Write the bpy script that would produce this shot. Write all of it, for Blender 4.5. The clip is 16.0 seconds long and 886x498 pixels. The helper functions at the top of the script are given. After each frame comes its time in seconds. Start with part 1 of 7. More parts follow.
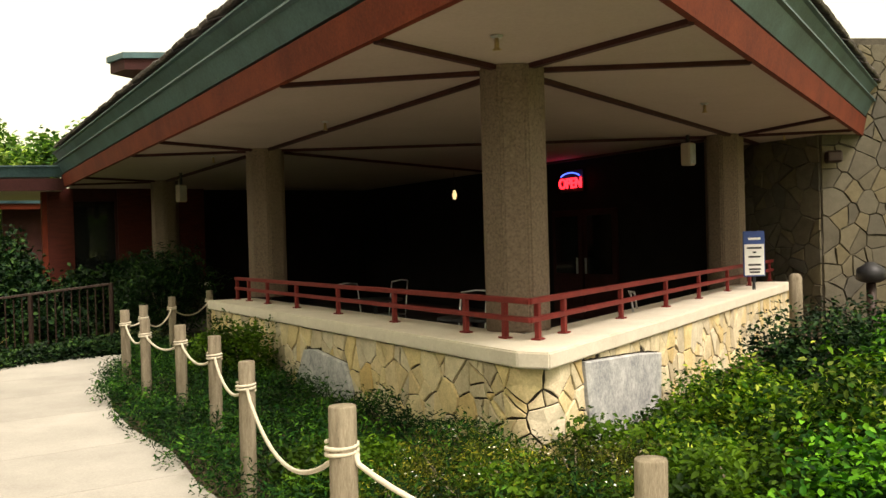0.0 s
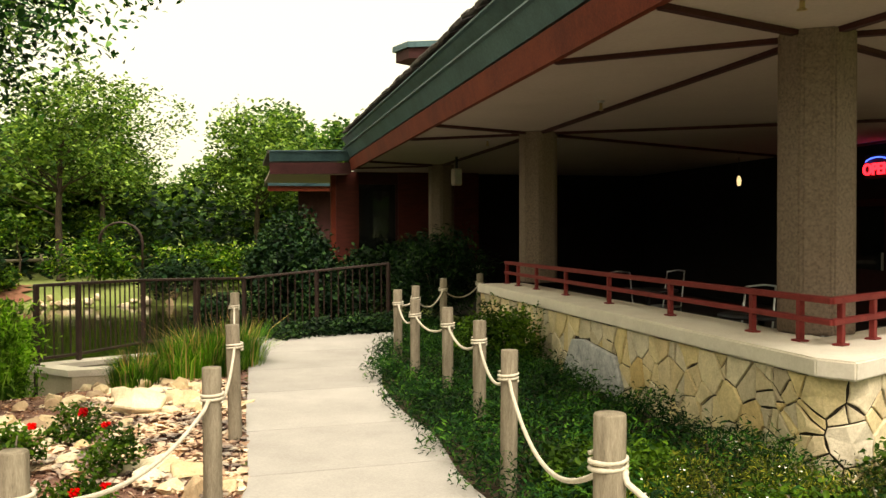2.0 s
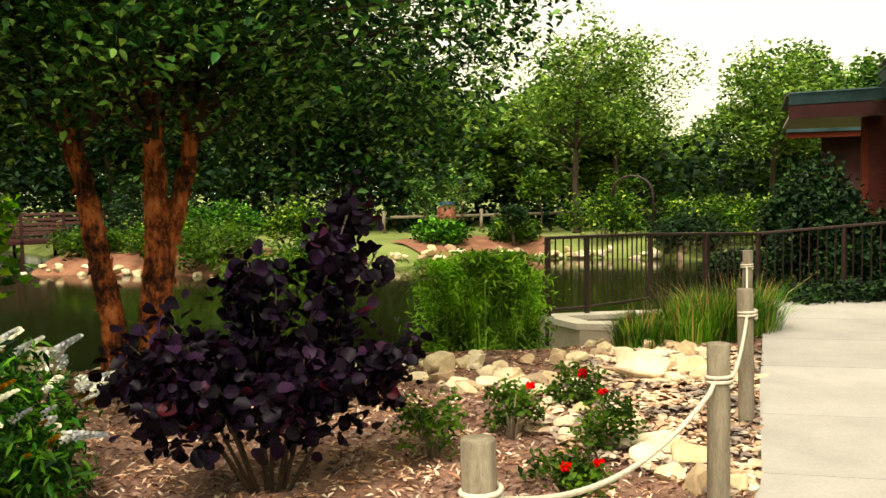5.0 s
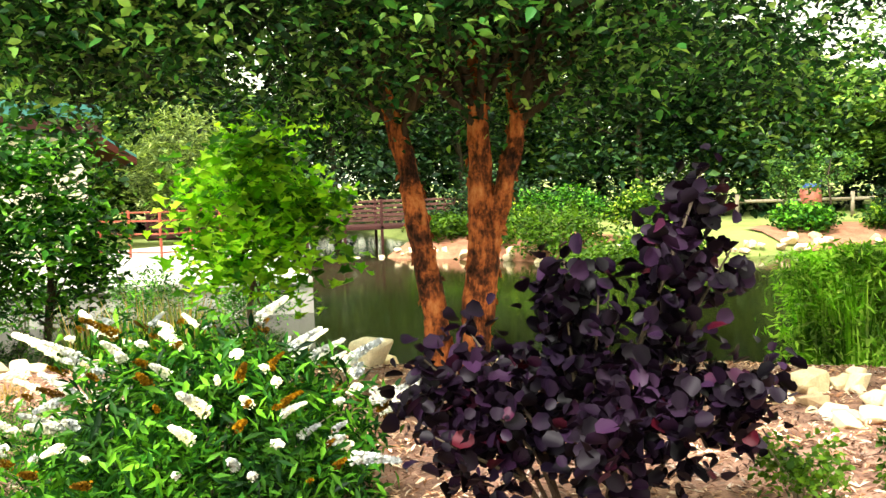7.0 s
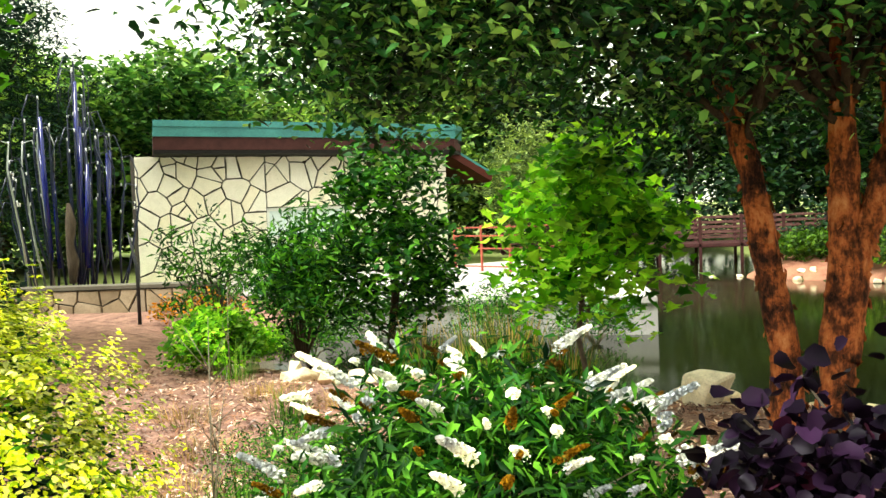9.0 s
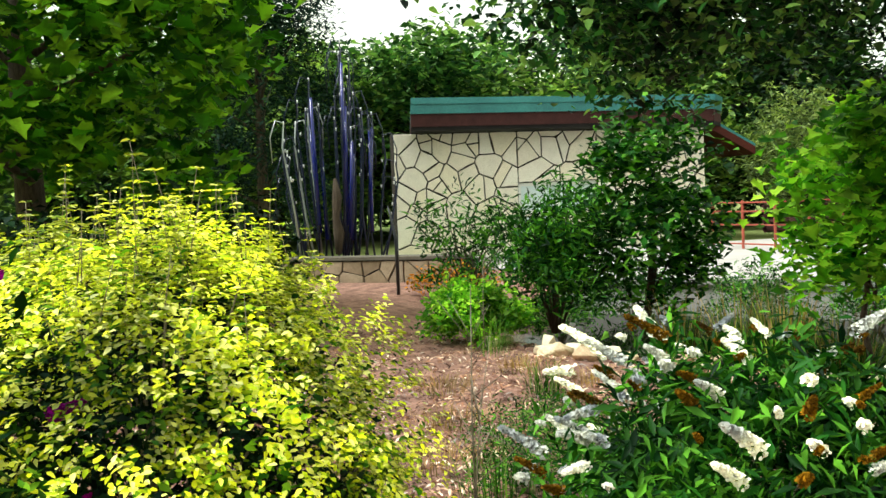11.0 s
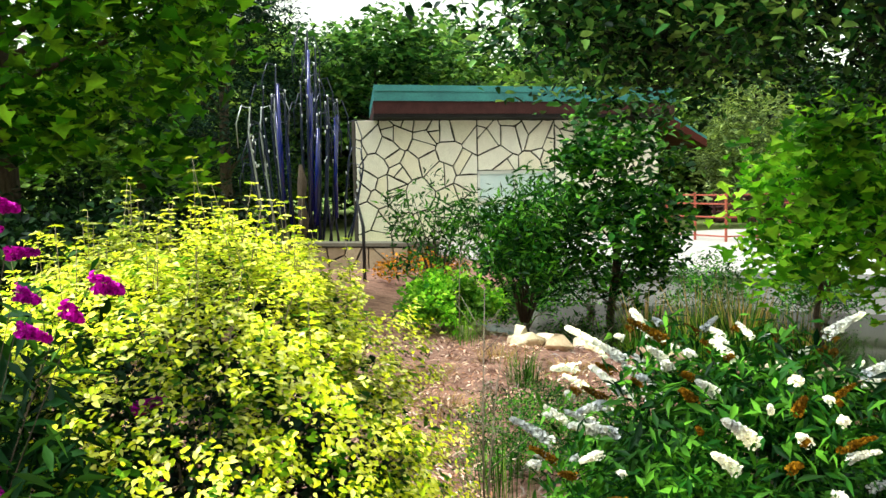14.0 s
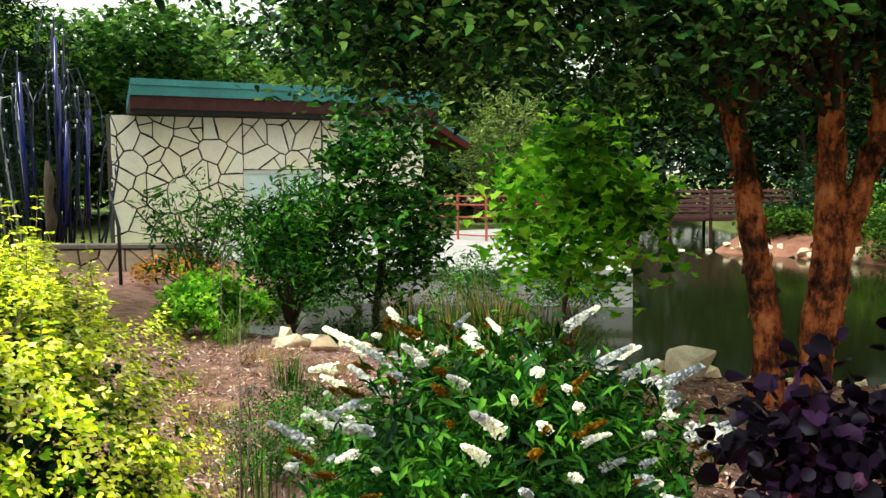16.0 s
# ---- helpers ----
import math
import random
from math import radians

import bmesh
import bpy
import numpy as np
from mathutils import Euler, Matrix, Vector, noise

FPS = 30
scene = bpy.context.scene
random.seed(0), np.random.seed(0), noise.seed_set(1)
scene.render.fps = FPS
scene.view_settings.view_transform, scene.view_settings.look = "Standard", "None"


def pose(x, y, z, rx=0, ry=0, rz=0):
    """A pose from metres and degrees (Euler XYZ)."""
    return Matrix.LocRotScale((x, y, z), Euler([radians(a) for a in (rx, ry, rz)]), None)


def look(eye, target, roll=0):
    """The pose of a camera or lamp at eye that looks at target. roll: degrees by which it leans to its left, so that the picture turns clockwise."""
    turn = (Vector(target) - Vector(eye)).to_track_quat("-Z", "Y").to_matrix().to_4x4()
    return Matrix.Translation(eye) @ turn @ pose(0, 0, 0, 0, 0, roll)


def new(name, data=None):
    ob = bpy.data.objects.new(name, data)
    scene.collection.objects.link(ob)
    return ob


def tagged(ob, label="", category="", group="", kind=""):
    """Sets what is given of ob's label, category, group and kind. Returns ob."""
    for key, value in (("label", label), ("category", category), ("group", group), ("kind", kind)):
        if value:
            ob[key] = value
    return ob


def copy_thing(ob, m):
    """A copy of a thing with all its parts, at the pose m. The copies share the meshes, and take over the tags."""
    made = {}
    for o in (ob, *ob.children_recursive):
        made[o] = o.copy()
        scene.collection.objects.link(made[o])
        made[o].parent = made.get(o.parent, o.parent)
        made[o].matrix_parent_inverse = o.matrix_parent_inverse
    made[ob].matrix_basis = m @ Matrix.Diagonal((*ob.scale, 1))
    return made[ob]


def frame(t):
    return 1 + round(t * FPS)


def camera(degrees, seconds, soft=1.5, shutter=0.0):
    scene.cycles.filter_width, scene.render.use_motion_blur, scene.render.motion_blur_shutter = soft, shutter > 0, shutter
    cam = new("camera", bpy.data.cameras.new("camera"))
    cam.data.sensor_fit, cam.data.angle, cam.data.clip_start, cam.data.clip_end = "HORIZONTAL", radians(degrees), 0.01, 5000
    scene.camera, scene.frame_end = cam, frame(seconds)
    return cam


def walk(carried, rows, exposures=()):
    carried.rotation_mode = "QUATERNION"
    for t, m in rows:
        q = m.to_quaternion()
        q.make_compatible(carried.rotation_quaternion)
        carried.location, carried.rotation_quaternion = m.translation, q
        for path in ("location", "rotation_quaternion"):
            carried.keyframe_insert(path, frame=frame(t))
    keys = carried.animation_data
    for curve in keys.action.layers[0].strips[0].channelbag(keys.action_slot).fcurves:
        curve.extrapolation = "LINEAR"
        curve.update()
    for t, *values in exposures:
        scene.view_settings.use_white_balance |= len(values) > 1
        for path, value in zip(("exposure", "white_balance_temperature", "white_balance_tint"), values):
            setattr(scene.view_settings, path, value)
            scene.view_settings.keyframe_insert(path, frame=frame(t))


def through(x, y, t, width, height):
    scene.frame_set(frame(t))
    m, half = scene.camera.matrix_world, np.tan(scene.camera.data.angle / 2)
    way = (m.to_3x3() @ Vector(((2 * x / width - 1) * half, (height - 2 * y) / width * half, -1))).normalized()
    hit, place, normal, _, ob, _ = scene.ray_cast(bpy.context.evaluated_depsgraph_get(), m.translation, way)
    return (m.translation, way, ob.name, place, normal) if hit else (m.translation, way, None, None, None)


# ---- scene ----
cam = camera(52.4, 16.0)

# camera path
PATH = [
    (0, (1.07, -0.812, 1.622), (0.803, 1.17, 1.601), -1.6),
    (0.5, (1.016, -0.71, 1.614), (0.583, 1.242, 1.61), -0.9),
    (1, (0.991, -0.605, 1.61), (0.393, 1.303, 1.607), -0.6),
    (1.5, (0.996, -0.514, 1.616), (0.237, 1.336, 1.602), -0.3),
    (2, (0.965, -0.398, 1.605), (0.124, 1.416, 1.564), -0.2),
    (2.5, (0.902, -0.301, 1.607), (0.067, 1.515, 1.533), -0.3),
    (3, (0.848, -0.244, 1.608), (0.01, 1.569, 1.505), -0.2),
    (3.5, (0.791, -0.121, 1.593), (-0.247, 1.586, 1.49), -0.4),
    (4, (0.776, 0.054, 1.606), (-0.564, 1.535, 1.501), -0.9),
    (4.5, (0.611, 0.183, 1.572), (-0.943, 1.435, 1.451), -1.0),
    (5, (0.451, 0.255, 1.582), (-1.216, 1.352, 1.449), -1.0),
    (7.5, (-0.562, 0.77, 1.56), (-2.542, 1.014, 1.426), -1.7),
    (8, (-0.686, 0.794, 1.55), (-2.68, 0.892, 1.436), -1.4),
    (8.5, (-0.846, 0.906, 1.563), (-2.839, 0.77, 1.466), -2.1),
    (9, (-1.024, 0.975, 1.546), (-2.985, 0.592, 1.461), -2.3),
    (9.5, (-1.119, 0.954, 1.491), (-3.029, 0.365, 1.418), -2.3),
    (10, (-1.197, 0.92, 1.475), (-3.051, 0.173, 1.401), -2.2),
    (12.5, (-1.075, 0.742, 1.59), (-2.829, -0.21, 1.455), -2.7),
    (13, (-0.93, 0.726, 1.613), (-2.701, -0.19, 1.464), -2.3),
    (13.5, (-0.775, 0.723, 1.64), (-2.572, -0.141, 1.482), -1.7),
    (14, (-0.78, 0.715, 1.639), (-2.609, -0.081, 1.481), -1.3),
    (14.5, (-0.787, 0.717, 1.641), (-2.651, 0.01, 1.482), -1.0),
    (15, (-0.831, 0.721, 1.635), (-2.733, 0.124, 1.476), -0.8),
    (15.5, (-0.862, 0.742, 1.629), (-2.8, 0.277, 1.469), -0.7),
    (16, (-0.796, 0.771, 1.641), (-2.765, 0.461, 1.475), -0.6),
]
walk(cam, [(t, look(eye, target, roll)) for t, eye, target, roll in PATH], exposures=[(0.0, 0.54, 6950, 16), (4.0, 0.42, 6950, 13), (5.2, 0.58, 6950, 11), (7.3, 1.95, 6200, 9), (8.5, 1.58, 6100, 9), (9.5, 1.14, 5900, 8), (12.5, 0.56, 5600, 9), (14.0, 0.90, 5600, 9), (15.0, 0.70, 5600, 10), (16.0, 0.58, 5600, 11)])

# ---------------------------------------------------------------- world and light
SUN_AZ, SUN_EL = 142.0, 56.0          # degrees: compass-like angle from +y clockwise, and height
world = bpy.data.worlds.new("world")
scene.world = world
world.use_nodes = True
wn = world.node_tree
sky = wn.nodes.new("ShaderNodeTexSky")
sky.sky_type, sky.sun_disc = "NISHITA", False
sky.sun_elevation, sky.sun_rotation = radians(SUN_EL), radians(SUN_AZ)
sky.air_density, sky.dust_density, sky.ozone_density = 1.0, 5.0, 0.6
haze = wn.nodes.new("ShaderNodeMixRGB")
haze.inputs[0].default_value = 0.72
haze.inputs[2].default_value = (8.9, 8.6, 5.7, 1)
wn.links.new(sky.outputs[0], haze.inputs[1])
wn.links.new(haze.outputs[0], wn.nodes["Background"].inputs[0])
wn.nodes["Background"].inputs[1].default_value = 0.145
sun = new("sun", bpy.data.lights.new("sun", "SUN"))
sun.data.energy, sun.data.angle, sun.data.color = 3.0, radians(22), (1.0, 0.95, 0.86)
_sd = Vector((math.sin(radians(SUN_AZ)) * math.cos(radians(SUN_EL)), math.cos(radians(SUN_AZ)) * math.cos(radians(SUN_EL)), math.sin(radians(SUN_EL))))
sun.matrix_world = look(_sd * 60, (0, 0, 0))

# ---------------------------------------------------------------- materials


def material(name, rough=0.8, metal=0.0):
    m = bpy.data.materials.new(name)
    m.use_nodes = True
    b = m.node_tree.nodes["Principled BSDF"]
    b.inputs["Roughness"].default_value, b.inputs["Metallic"].default_value = rough, metal
    return m, m.node_tree, b


def ramp(nt, source, stops):
    r = nt.nodes.new("ShaderNodeValToRGB")
    while len(r.color_ramp.elements) < len(stops):
        r.color_ramp.elements.new(0.5)
    for e, (at, c) in zip(r.color_ramp.elements, stops):
        e.position, e.color = at, (*c, 1)
    nt.links.new(source, r.inputs[0])
    return r.outputs[0]


def noise_tex(nt, scale, detail=4, rough=0.6, stretch=None, world_space=False):
    tc = nt.nodes.new("ShaderNodeTexCoord")
    out = tc.outputs["Object"]
    if world_space:
        out = nt.nodes.new("ShaderNodeNewGeometry").outputs["Position"]
    if stretch:
        mp = nt.nodes.new("ShaderNodeMapping")
        mp.inputs["Scale"].default_value = stretch
        nt.links.new(out, mp.inputs[0])
        out = mp.outputs[0]
    n = nt.nodes.new("ShaderNodeTexNoise")
    n.inputs["Scale"].default_value, n.inputs["Detail"].default_value, n.inputs["Roughness"].default_value = scale, detail, rough
    nt.links.new(out, n.inputs[0])
    return n.outputs[0]


def mix(nt, fac, a, b, kind="MIX"):
    m = nt.nodes.new("ShaderNodeMixRGB")
    m.blend_type = kind
    for sock, v in zip(m.inputs, (fac, a, b)):
        if hasattr(v, "is_linked"):
            nt.links.new(v, sock)
        elif isinstance(v, tuple):
            sock.default_value = (*v, 1)
        else:
            sock.default_value = v
    return m.outputs[0]


def bump(nt, b, source, strength=0.4, distance=0.01):
    n = nt.nodes.new("ShaderNodeBump")
    n.inputs["Strength"].default_value, n.inputs["Distance"].default_value = strength, distance
    nt.links.new(source, n.inputs["Height"])
    nt.links.new(n.outputs[0], b.inputs["Normal"])


def surface(name, dark, light, scale=6, fine=60, rough=0.8, metal=0.0, relief=0.4, depth=0.01, stretch=None, per_object=0.0, world_space=True):
    """A two-scale mottled surface between two colours."""
    m, nt, b = material(name, rough, metal)
    big = noise_tex(nt, scale, 5, 0.65, stretch, world_space)
    small = noise_tex(nt, fine, 3, 0.7, stretch, world_space)
    blend = mix(nt, 0.42, big, small)
    c = ramp(nt, blend, ((0.36, dark), (0.64, light)))
    if per_object:
        info = nt.nodes.new("ShaderNodeObjectInfo")
        v = ramp(nt, info.outputs["Random"], ((0.0, (1 - per_object,) * 3), (1.0, (1 + per_object,) * 3)))
        c = mix(nt, 1.0, c, v, "MULTIPLY")
    b.inputs["Specular IOR Level"].default_value = 0.5 if metal or rough < 0.6 else 0.2
    nt.links.new(c, b.inputs["Base Color"])
    bump(nt, b, blend, relief, depth)
    return m


def foliage(name, shades, rough=0.5, through=0.35, sheen=0.1):
    """Leaves: each island takes its own shade; some light passes through."""
    m, nt, b = material(name, rough)
    g = nt.nodes.new("ShaderNodeNewGeometry")
    c = ramp(nt, g.outputs["Random Per Island"], shades)
    # random dark and bright clumps put stronger light contrast into the leaf colour
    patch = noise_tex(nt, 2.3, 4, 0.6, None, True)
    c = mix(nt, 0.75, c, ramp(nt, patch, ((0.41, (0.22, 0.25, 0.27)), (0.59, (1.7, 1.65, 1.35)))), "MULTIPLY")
    hs = nt.nodes.new("ShaderNodeHueSaturation")
    hs.inputs["Saturation"].default_value = 1.12
    nt.links.new(c, hs.inputs["Color"])
    c = hs.outputs[0]
    b.inputs["Specular IOR Level"].default_value = sheen
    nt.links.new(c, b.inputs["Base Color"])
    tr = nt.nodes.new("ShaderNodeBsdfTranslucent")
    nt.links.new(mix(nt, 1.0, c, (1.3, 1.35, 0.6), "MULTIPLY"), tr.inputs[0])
    ms = nt.nodes.new("ShaderNodeMixShader")
    ms.inputs[0].default_value = through
    nt.links.new(b.outputs[0], ms.inputs[1])
    nt.links.new(tr.outputs[0], ms.inputs[2])
    nt.links.new(ms.outputs[0], nt.nodes["Material Output"].inputs[0])
    return m


def stone_material(name, stops, wear=0.7):
    m, nt, b = material(name, 0.85)
    info = nt.nodes.new("ShaderNodeObjectInfo")
    c = ramp(nt, info.outputs["Random"], stops)
    big = noise_tex(nt, 5, 5, 0.7, None, True)
    c = mix(nt, wear, c, ramp(nt, big, ((0.3, (0.62, 0.58, 0.5)), (0.62, (1.15, 1.12, 1.08)))), "MULTIPLY")
    small = noise_tex(nt, 55, 4, 0.7, None, True)
    c = mix(nt, 0.5, c, ramp(nt, small, ((0.35, (0.7, 0.66, 0.6)), (0.6, (1.1, 1.1, 1.1)))), "MULTIPLY")
    nt.links.new(c, b.inputs["Base Color"])
    bump(nt, b, mix(nt, 0.35, big, small), 0.6, 0.02)
    return m


M = {}
M["stone"] = stone_material("flagstone", ((0.0, (0.62, 0.46, 0.20)), (0.25, (0.74, 0.66, 0.48)), (0.45, (0.56, 0.49, 0.35)), (0.6, (0.76, 0.62, 0.32)), (0.8, (0.70, 0.64, 0.50)), (1.0, (0.46, 0.39, 0.27))))
M["pale_stone"] = stone_material("pale_flagstone", ((0.0, (0.88, 0.80, 0.68)), (0.4, (0.94, 0.90, 0.83)), (0.7, (0.92, 0.84, 0.69)), (1.0, (0.88, 0.82, 0.73))), 0.2)
# greyer flagstone, darkened further: overhang shade put into the stone colour
M["shaded_grey_stone"] = stone_material("shaded_grey_flagstone", ((0.0, (0.075, 0.066, 0.047)), (0.4, (0.11, 0.10, 0.073)), (0.7, (0.13, 0.11, 0.063)), (1.0, (0.07, 0.065, 0.053))))
M["tan_stone"] = stone_material("tan_fieldstone", ((0.0, (0.20, 0.15, 0.09)), (0.5, (0.34, 0.27, 0.17)), (1.0, (0.27, 0.22, 0.16))))
M["slab_stone"] = surface("grey_slab_stone", (0.24, 0.25, 0.27), (0.62, 0.62, 0.61), 5, 30, 0.85, relief=0.7, depth=0.02)
M["boulder"] = stone_material("boulder_stone", ((0.0, (0.64, 0.49, 0.27)), (0.35, (0.84, 0.75, 0.55)), (0.7, (0.76, 0.63, 0.40)), (0.9, (0.54, 0.39, 0.24)), (1.0, (0.40, 0.30, 0.20))))
M["mortar"] = surface("mortar", (0.018, 0.014, 0.010), (0.05, 0.042, 0.03), 8, 70, 0.95)
M["pale_mortar"] = surface("grey_mortar", (0.04, 0.035, 0.028), (0.10, 0.088, 0.07), 8, 70, 0.95)
M["cap"] = surface("cast_stone_cap", (0.64, 0.58, 0.48), (0.79, 0.73, 0.62), 2.5, 45, 0.8, relief=0.15, depth=0.004)
M["concrete"] = surface("path_concrete", (0.335, 0.315, 0.285), (0.46, 0.435, 0.395), 1.2, 60, 0.9, relief=0.25, depth=0.003, per_object=0.05)
M["grey_concrete"] = surface("weathered_concrete", (0.30, 0.29, 0.26), (0.48, 0.46, 0.42), 1.5, 50, 0.9, relief=0.25, depth=0.004)
M["planter_stone"] = surface("buff_planter_concrete", (0.38, 0.32, 0.23), (0.56, 0.49, 0.37), 1.5, 50, 0.9, relief=0.25, depth=0.004)
M["aggregate"] = surface("exposed_aggregate", (0.10, 0.074, 0.056), (0.245, 0.185, 0.142), 45, 240, 0.9, relief=0.8, depth=0.006)
M["soffit"] = surface("painted_soffit", (0.42, 0.345, 0.30), (0.49, 0.405, 0.355), 0.6, 30, 0.85, relief=0.05, depth=0.002)
M["fascia"] = surface("red_stained_board", (0.085, 0.013, 0.006), (0.18, 0.034, 0.013), 2.0, 40, 0.75, relief=0.2, depth=0.003)
M["copper"] = surface("patinated_copper", (0.032, 0.068, 0.078), (0.085, 0.165, 0.18), 1.5, 30, 0.5, 0.3, relief=0.15, depth=0.004)
M["teal"] = surface("teal_metal_edge", (0.025, 0.13, 0.14), (0.06, 0.26, 0.25), 1.0, 25, 0.4, 0.2, relief=0.1, depth=0.003)
M["tile"] = surface("slate_roof_tile", (0.05, 0.045, 0.045), (0.13, 0.11, 0.10), 4, 40, 0.7, relief=0.4, depth=0.01, per_object=0.3)
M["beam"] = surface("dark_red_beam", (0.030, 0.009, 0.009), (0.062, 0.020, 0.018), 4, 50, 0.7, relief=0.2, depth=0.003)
M["rail"] = surface("red_painted_steel", (0.13, 0.015, 0.014), (0.21, 0.030, 0.026), 6, 60, 0.62, relief=0.1, depth=0.002)
M["bronze"] = surface("dark_bronze_rail", (0.02, 0.010, 0.008), (0.055, 0.03, 0.024), 8, 60, 0.5, 0.3, relief=0.2, depth=0.002)
M["redwood"] = surface("red_wood_siding", (0.045, 0.008, 0.006), (0.095, 0.019, 0.011), 3, 50, 0.6, stretch=(1, 1, 6), relief=0.2, depth=0.003)
# near-black walls and dark floor: the terrace's deep shade put into colour
M["shade_black"] = surface("shade_black_surface", (0.007, 0.006, 0.006), (0.015, 0.013, 0.013), 2, 30, 0.8, relief=0.1)
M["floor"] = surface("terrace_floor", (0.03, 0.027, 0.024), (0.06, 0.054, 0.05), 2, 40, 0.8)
M["post"] = surface("weathered_post_wood", (0.13, 0.105, 0.072), (0.31, 0.265, 0.19), 5, 50, 0.85, stretch=(6, 6, 0.8), relief=0.5, depth=0.006)
M["rope"] = surface("cream_rope", (0.50, 0.44, 0.33), (0.72, 0.66, 0.54), 30, 150, 0.9, relief=0.8, depth=0.004)
M["mulch"] = surface("bark_mulch", (0.07, 0.032, 0.022), (0.40, 0.23, 0.165), 5, 48, 0.95, relief=1.0, depth=0.03)
M["soil"] = surface("dark_bed_soil", (0.03, 0.02, 0.014), (0.09, 0.06, 0.04), 5, 40, 0.95, relief=0.8, depth=0.02)
M["grass"] = surface("lawn_grass", (0.10, 0.14, 0.03), (0.26, 0.30, 0.09), 0.5, 25, 0.9, relief=0.8, depth=0.03)
M["bank"] = surface("red_bark_bank", (0.16, 0.06, 0.035), (0.34, 0.17, 0.10), 2, 30, 0.95, relief=0.8, depth=0.02)
bm_, nt, b = material("peeling_birch_bark", 0.85)
b.inputs["Specular IOR Level"].default_value = 0.15
n1 = noise_tex(nt, 4.5, 6, 0.7, (1, 1, 0.9), True)
n2 = noise_tex(nt, 28, 4, 0.7, (1, 1, 0.35), True)
base_c = ramp(nt, mix(nt, 0.35, n1, n2), ((0.40, (0.018, 0.008, 0.006)), (0.47, (0.13, 0.038, 0.016)), (0.54, (0.46, 0.13, 0.036)), (0.67, (0.68, 0.30, 0.12))))
nt.links.new(base_c, b.inputs["Base Color"])
bump(nt, b, mix(nt, 0.4, n1, n2), 1.0, 0.05)
M["birch"] = bm_
# dark cypress colour; also stands in for shade inside the golden bush
M["cypress_and_shade"] = foliage("cypress_and_shade_leaves", ((0.0, (0.004, 0.012, 0.009)), (0.7, (0.012, 0.032, 0.02)), (1.0, (0.03, 0.065, 0.035))), 0.7, 0.1)
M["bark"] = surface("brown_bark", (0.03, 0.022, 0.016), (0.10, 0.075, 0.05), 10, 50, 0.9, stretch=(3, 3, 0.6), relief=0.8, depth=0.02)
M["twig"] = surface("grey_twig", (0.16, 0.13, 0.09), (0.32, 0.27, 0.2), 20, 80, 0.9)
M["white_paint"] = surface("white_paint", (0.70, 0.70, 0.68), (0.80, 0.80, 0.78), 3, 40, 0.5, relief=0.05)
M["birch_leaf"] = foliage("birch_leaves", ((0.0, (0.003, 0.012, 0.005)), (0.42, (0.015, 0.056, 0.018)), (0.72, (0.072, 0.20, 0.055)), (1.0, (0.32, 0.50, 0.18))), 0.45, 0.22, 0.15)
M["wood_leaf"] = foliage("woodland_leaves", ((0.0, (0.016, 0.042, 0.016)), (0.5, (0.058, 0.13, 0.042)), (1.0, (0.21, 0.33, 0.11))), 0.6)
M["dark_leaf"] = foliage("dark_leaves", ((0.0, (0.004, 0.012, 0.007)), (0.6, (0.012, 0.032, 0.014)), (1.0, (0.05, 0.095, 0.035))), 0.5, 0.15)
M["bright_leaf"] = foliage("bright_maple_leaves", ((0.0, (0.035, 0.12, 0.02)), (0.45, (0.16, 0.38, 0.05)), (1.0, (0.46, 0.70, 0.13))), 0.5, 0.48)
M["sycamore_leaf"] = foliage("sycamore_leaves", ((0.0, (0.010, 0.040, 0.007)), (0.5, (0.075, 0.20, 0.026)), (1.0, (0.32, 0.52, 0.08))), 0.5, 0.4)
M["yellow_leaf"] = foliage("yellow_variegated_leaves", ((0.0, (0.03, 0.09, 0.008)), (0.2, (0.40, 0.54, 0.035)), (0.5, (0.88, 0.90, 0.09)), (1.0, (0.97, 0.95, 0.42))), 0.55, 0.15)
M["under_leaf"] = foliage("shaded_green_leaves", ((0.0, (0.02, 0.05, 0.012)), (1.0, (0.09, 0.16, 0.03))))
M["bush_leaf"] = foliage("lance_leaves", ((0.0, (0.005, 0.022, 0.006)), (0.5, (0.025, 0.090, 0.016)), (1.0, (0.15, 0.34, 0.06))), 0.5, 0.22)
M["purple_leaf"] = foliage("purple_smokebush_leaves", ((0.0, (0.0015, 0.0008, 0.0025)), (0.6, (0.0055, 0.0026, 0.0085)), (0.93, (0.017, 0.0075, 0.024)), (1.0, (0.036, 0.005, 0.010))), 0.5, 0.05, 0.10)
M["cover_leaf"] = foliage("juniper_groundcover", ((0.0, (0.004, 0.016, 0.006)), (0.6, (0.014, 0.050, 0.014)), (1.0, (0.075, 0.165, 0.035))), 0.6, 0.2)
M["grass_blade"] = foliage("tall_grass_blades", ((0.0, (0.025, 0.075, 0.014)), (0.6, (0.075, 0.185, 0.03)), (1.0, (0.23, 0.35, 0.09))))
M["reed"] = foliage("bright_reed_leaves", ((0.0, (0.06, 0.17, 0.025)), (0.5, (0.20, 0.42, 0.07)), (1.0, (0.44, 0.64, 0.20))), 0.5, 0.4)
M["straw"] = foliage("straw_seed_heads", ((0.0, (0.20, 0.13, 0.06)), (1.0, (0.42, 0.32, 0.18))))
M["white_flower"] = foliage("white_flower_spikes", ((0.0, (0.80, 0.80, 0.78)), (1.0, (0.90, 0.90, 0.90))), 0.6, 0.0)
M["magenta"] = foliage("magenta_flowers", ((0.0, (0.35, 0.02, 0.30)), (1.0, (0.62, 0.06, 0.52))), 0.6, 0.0)
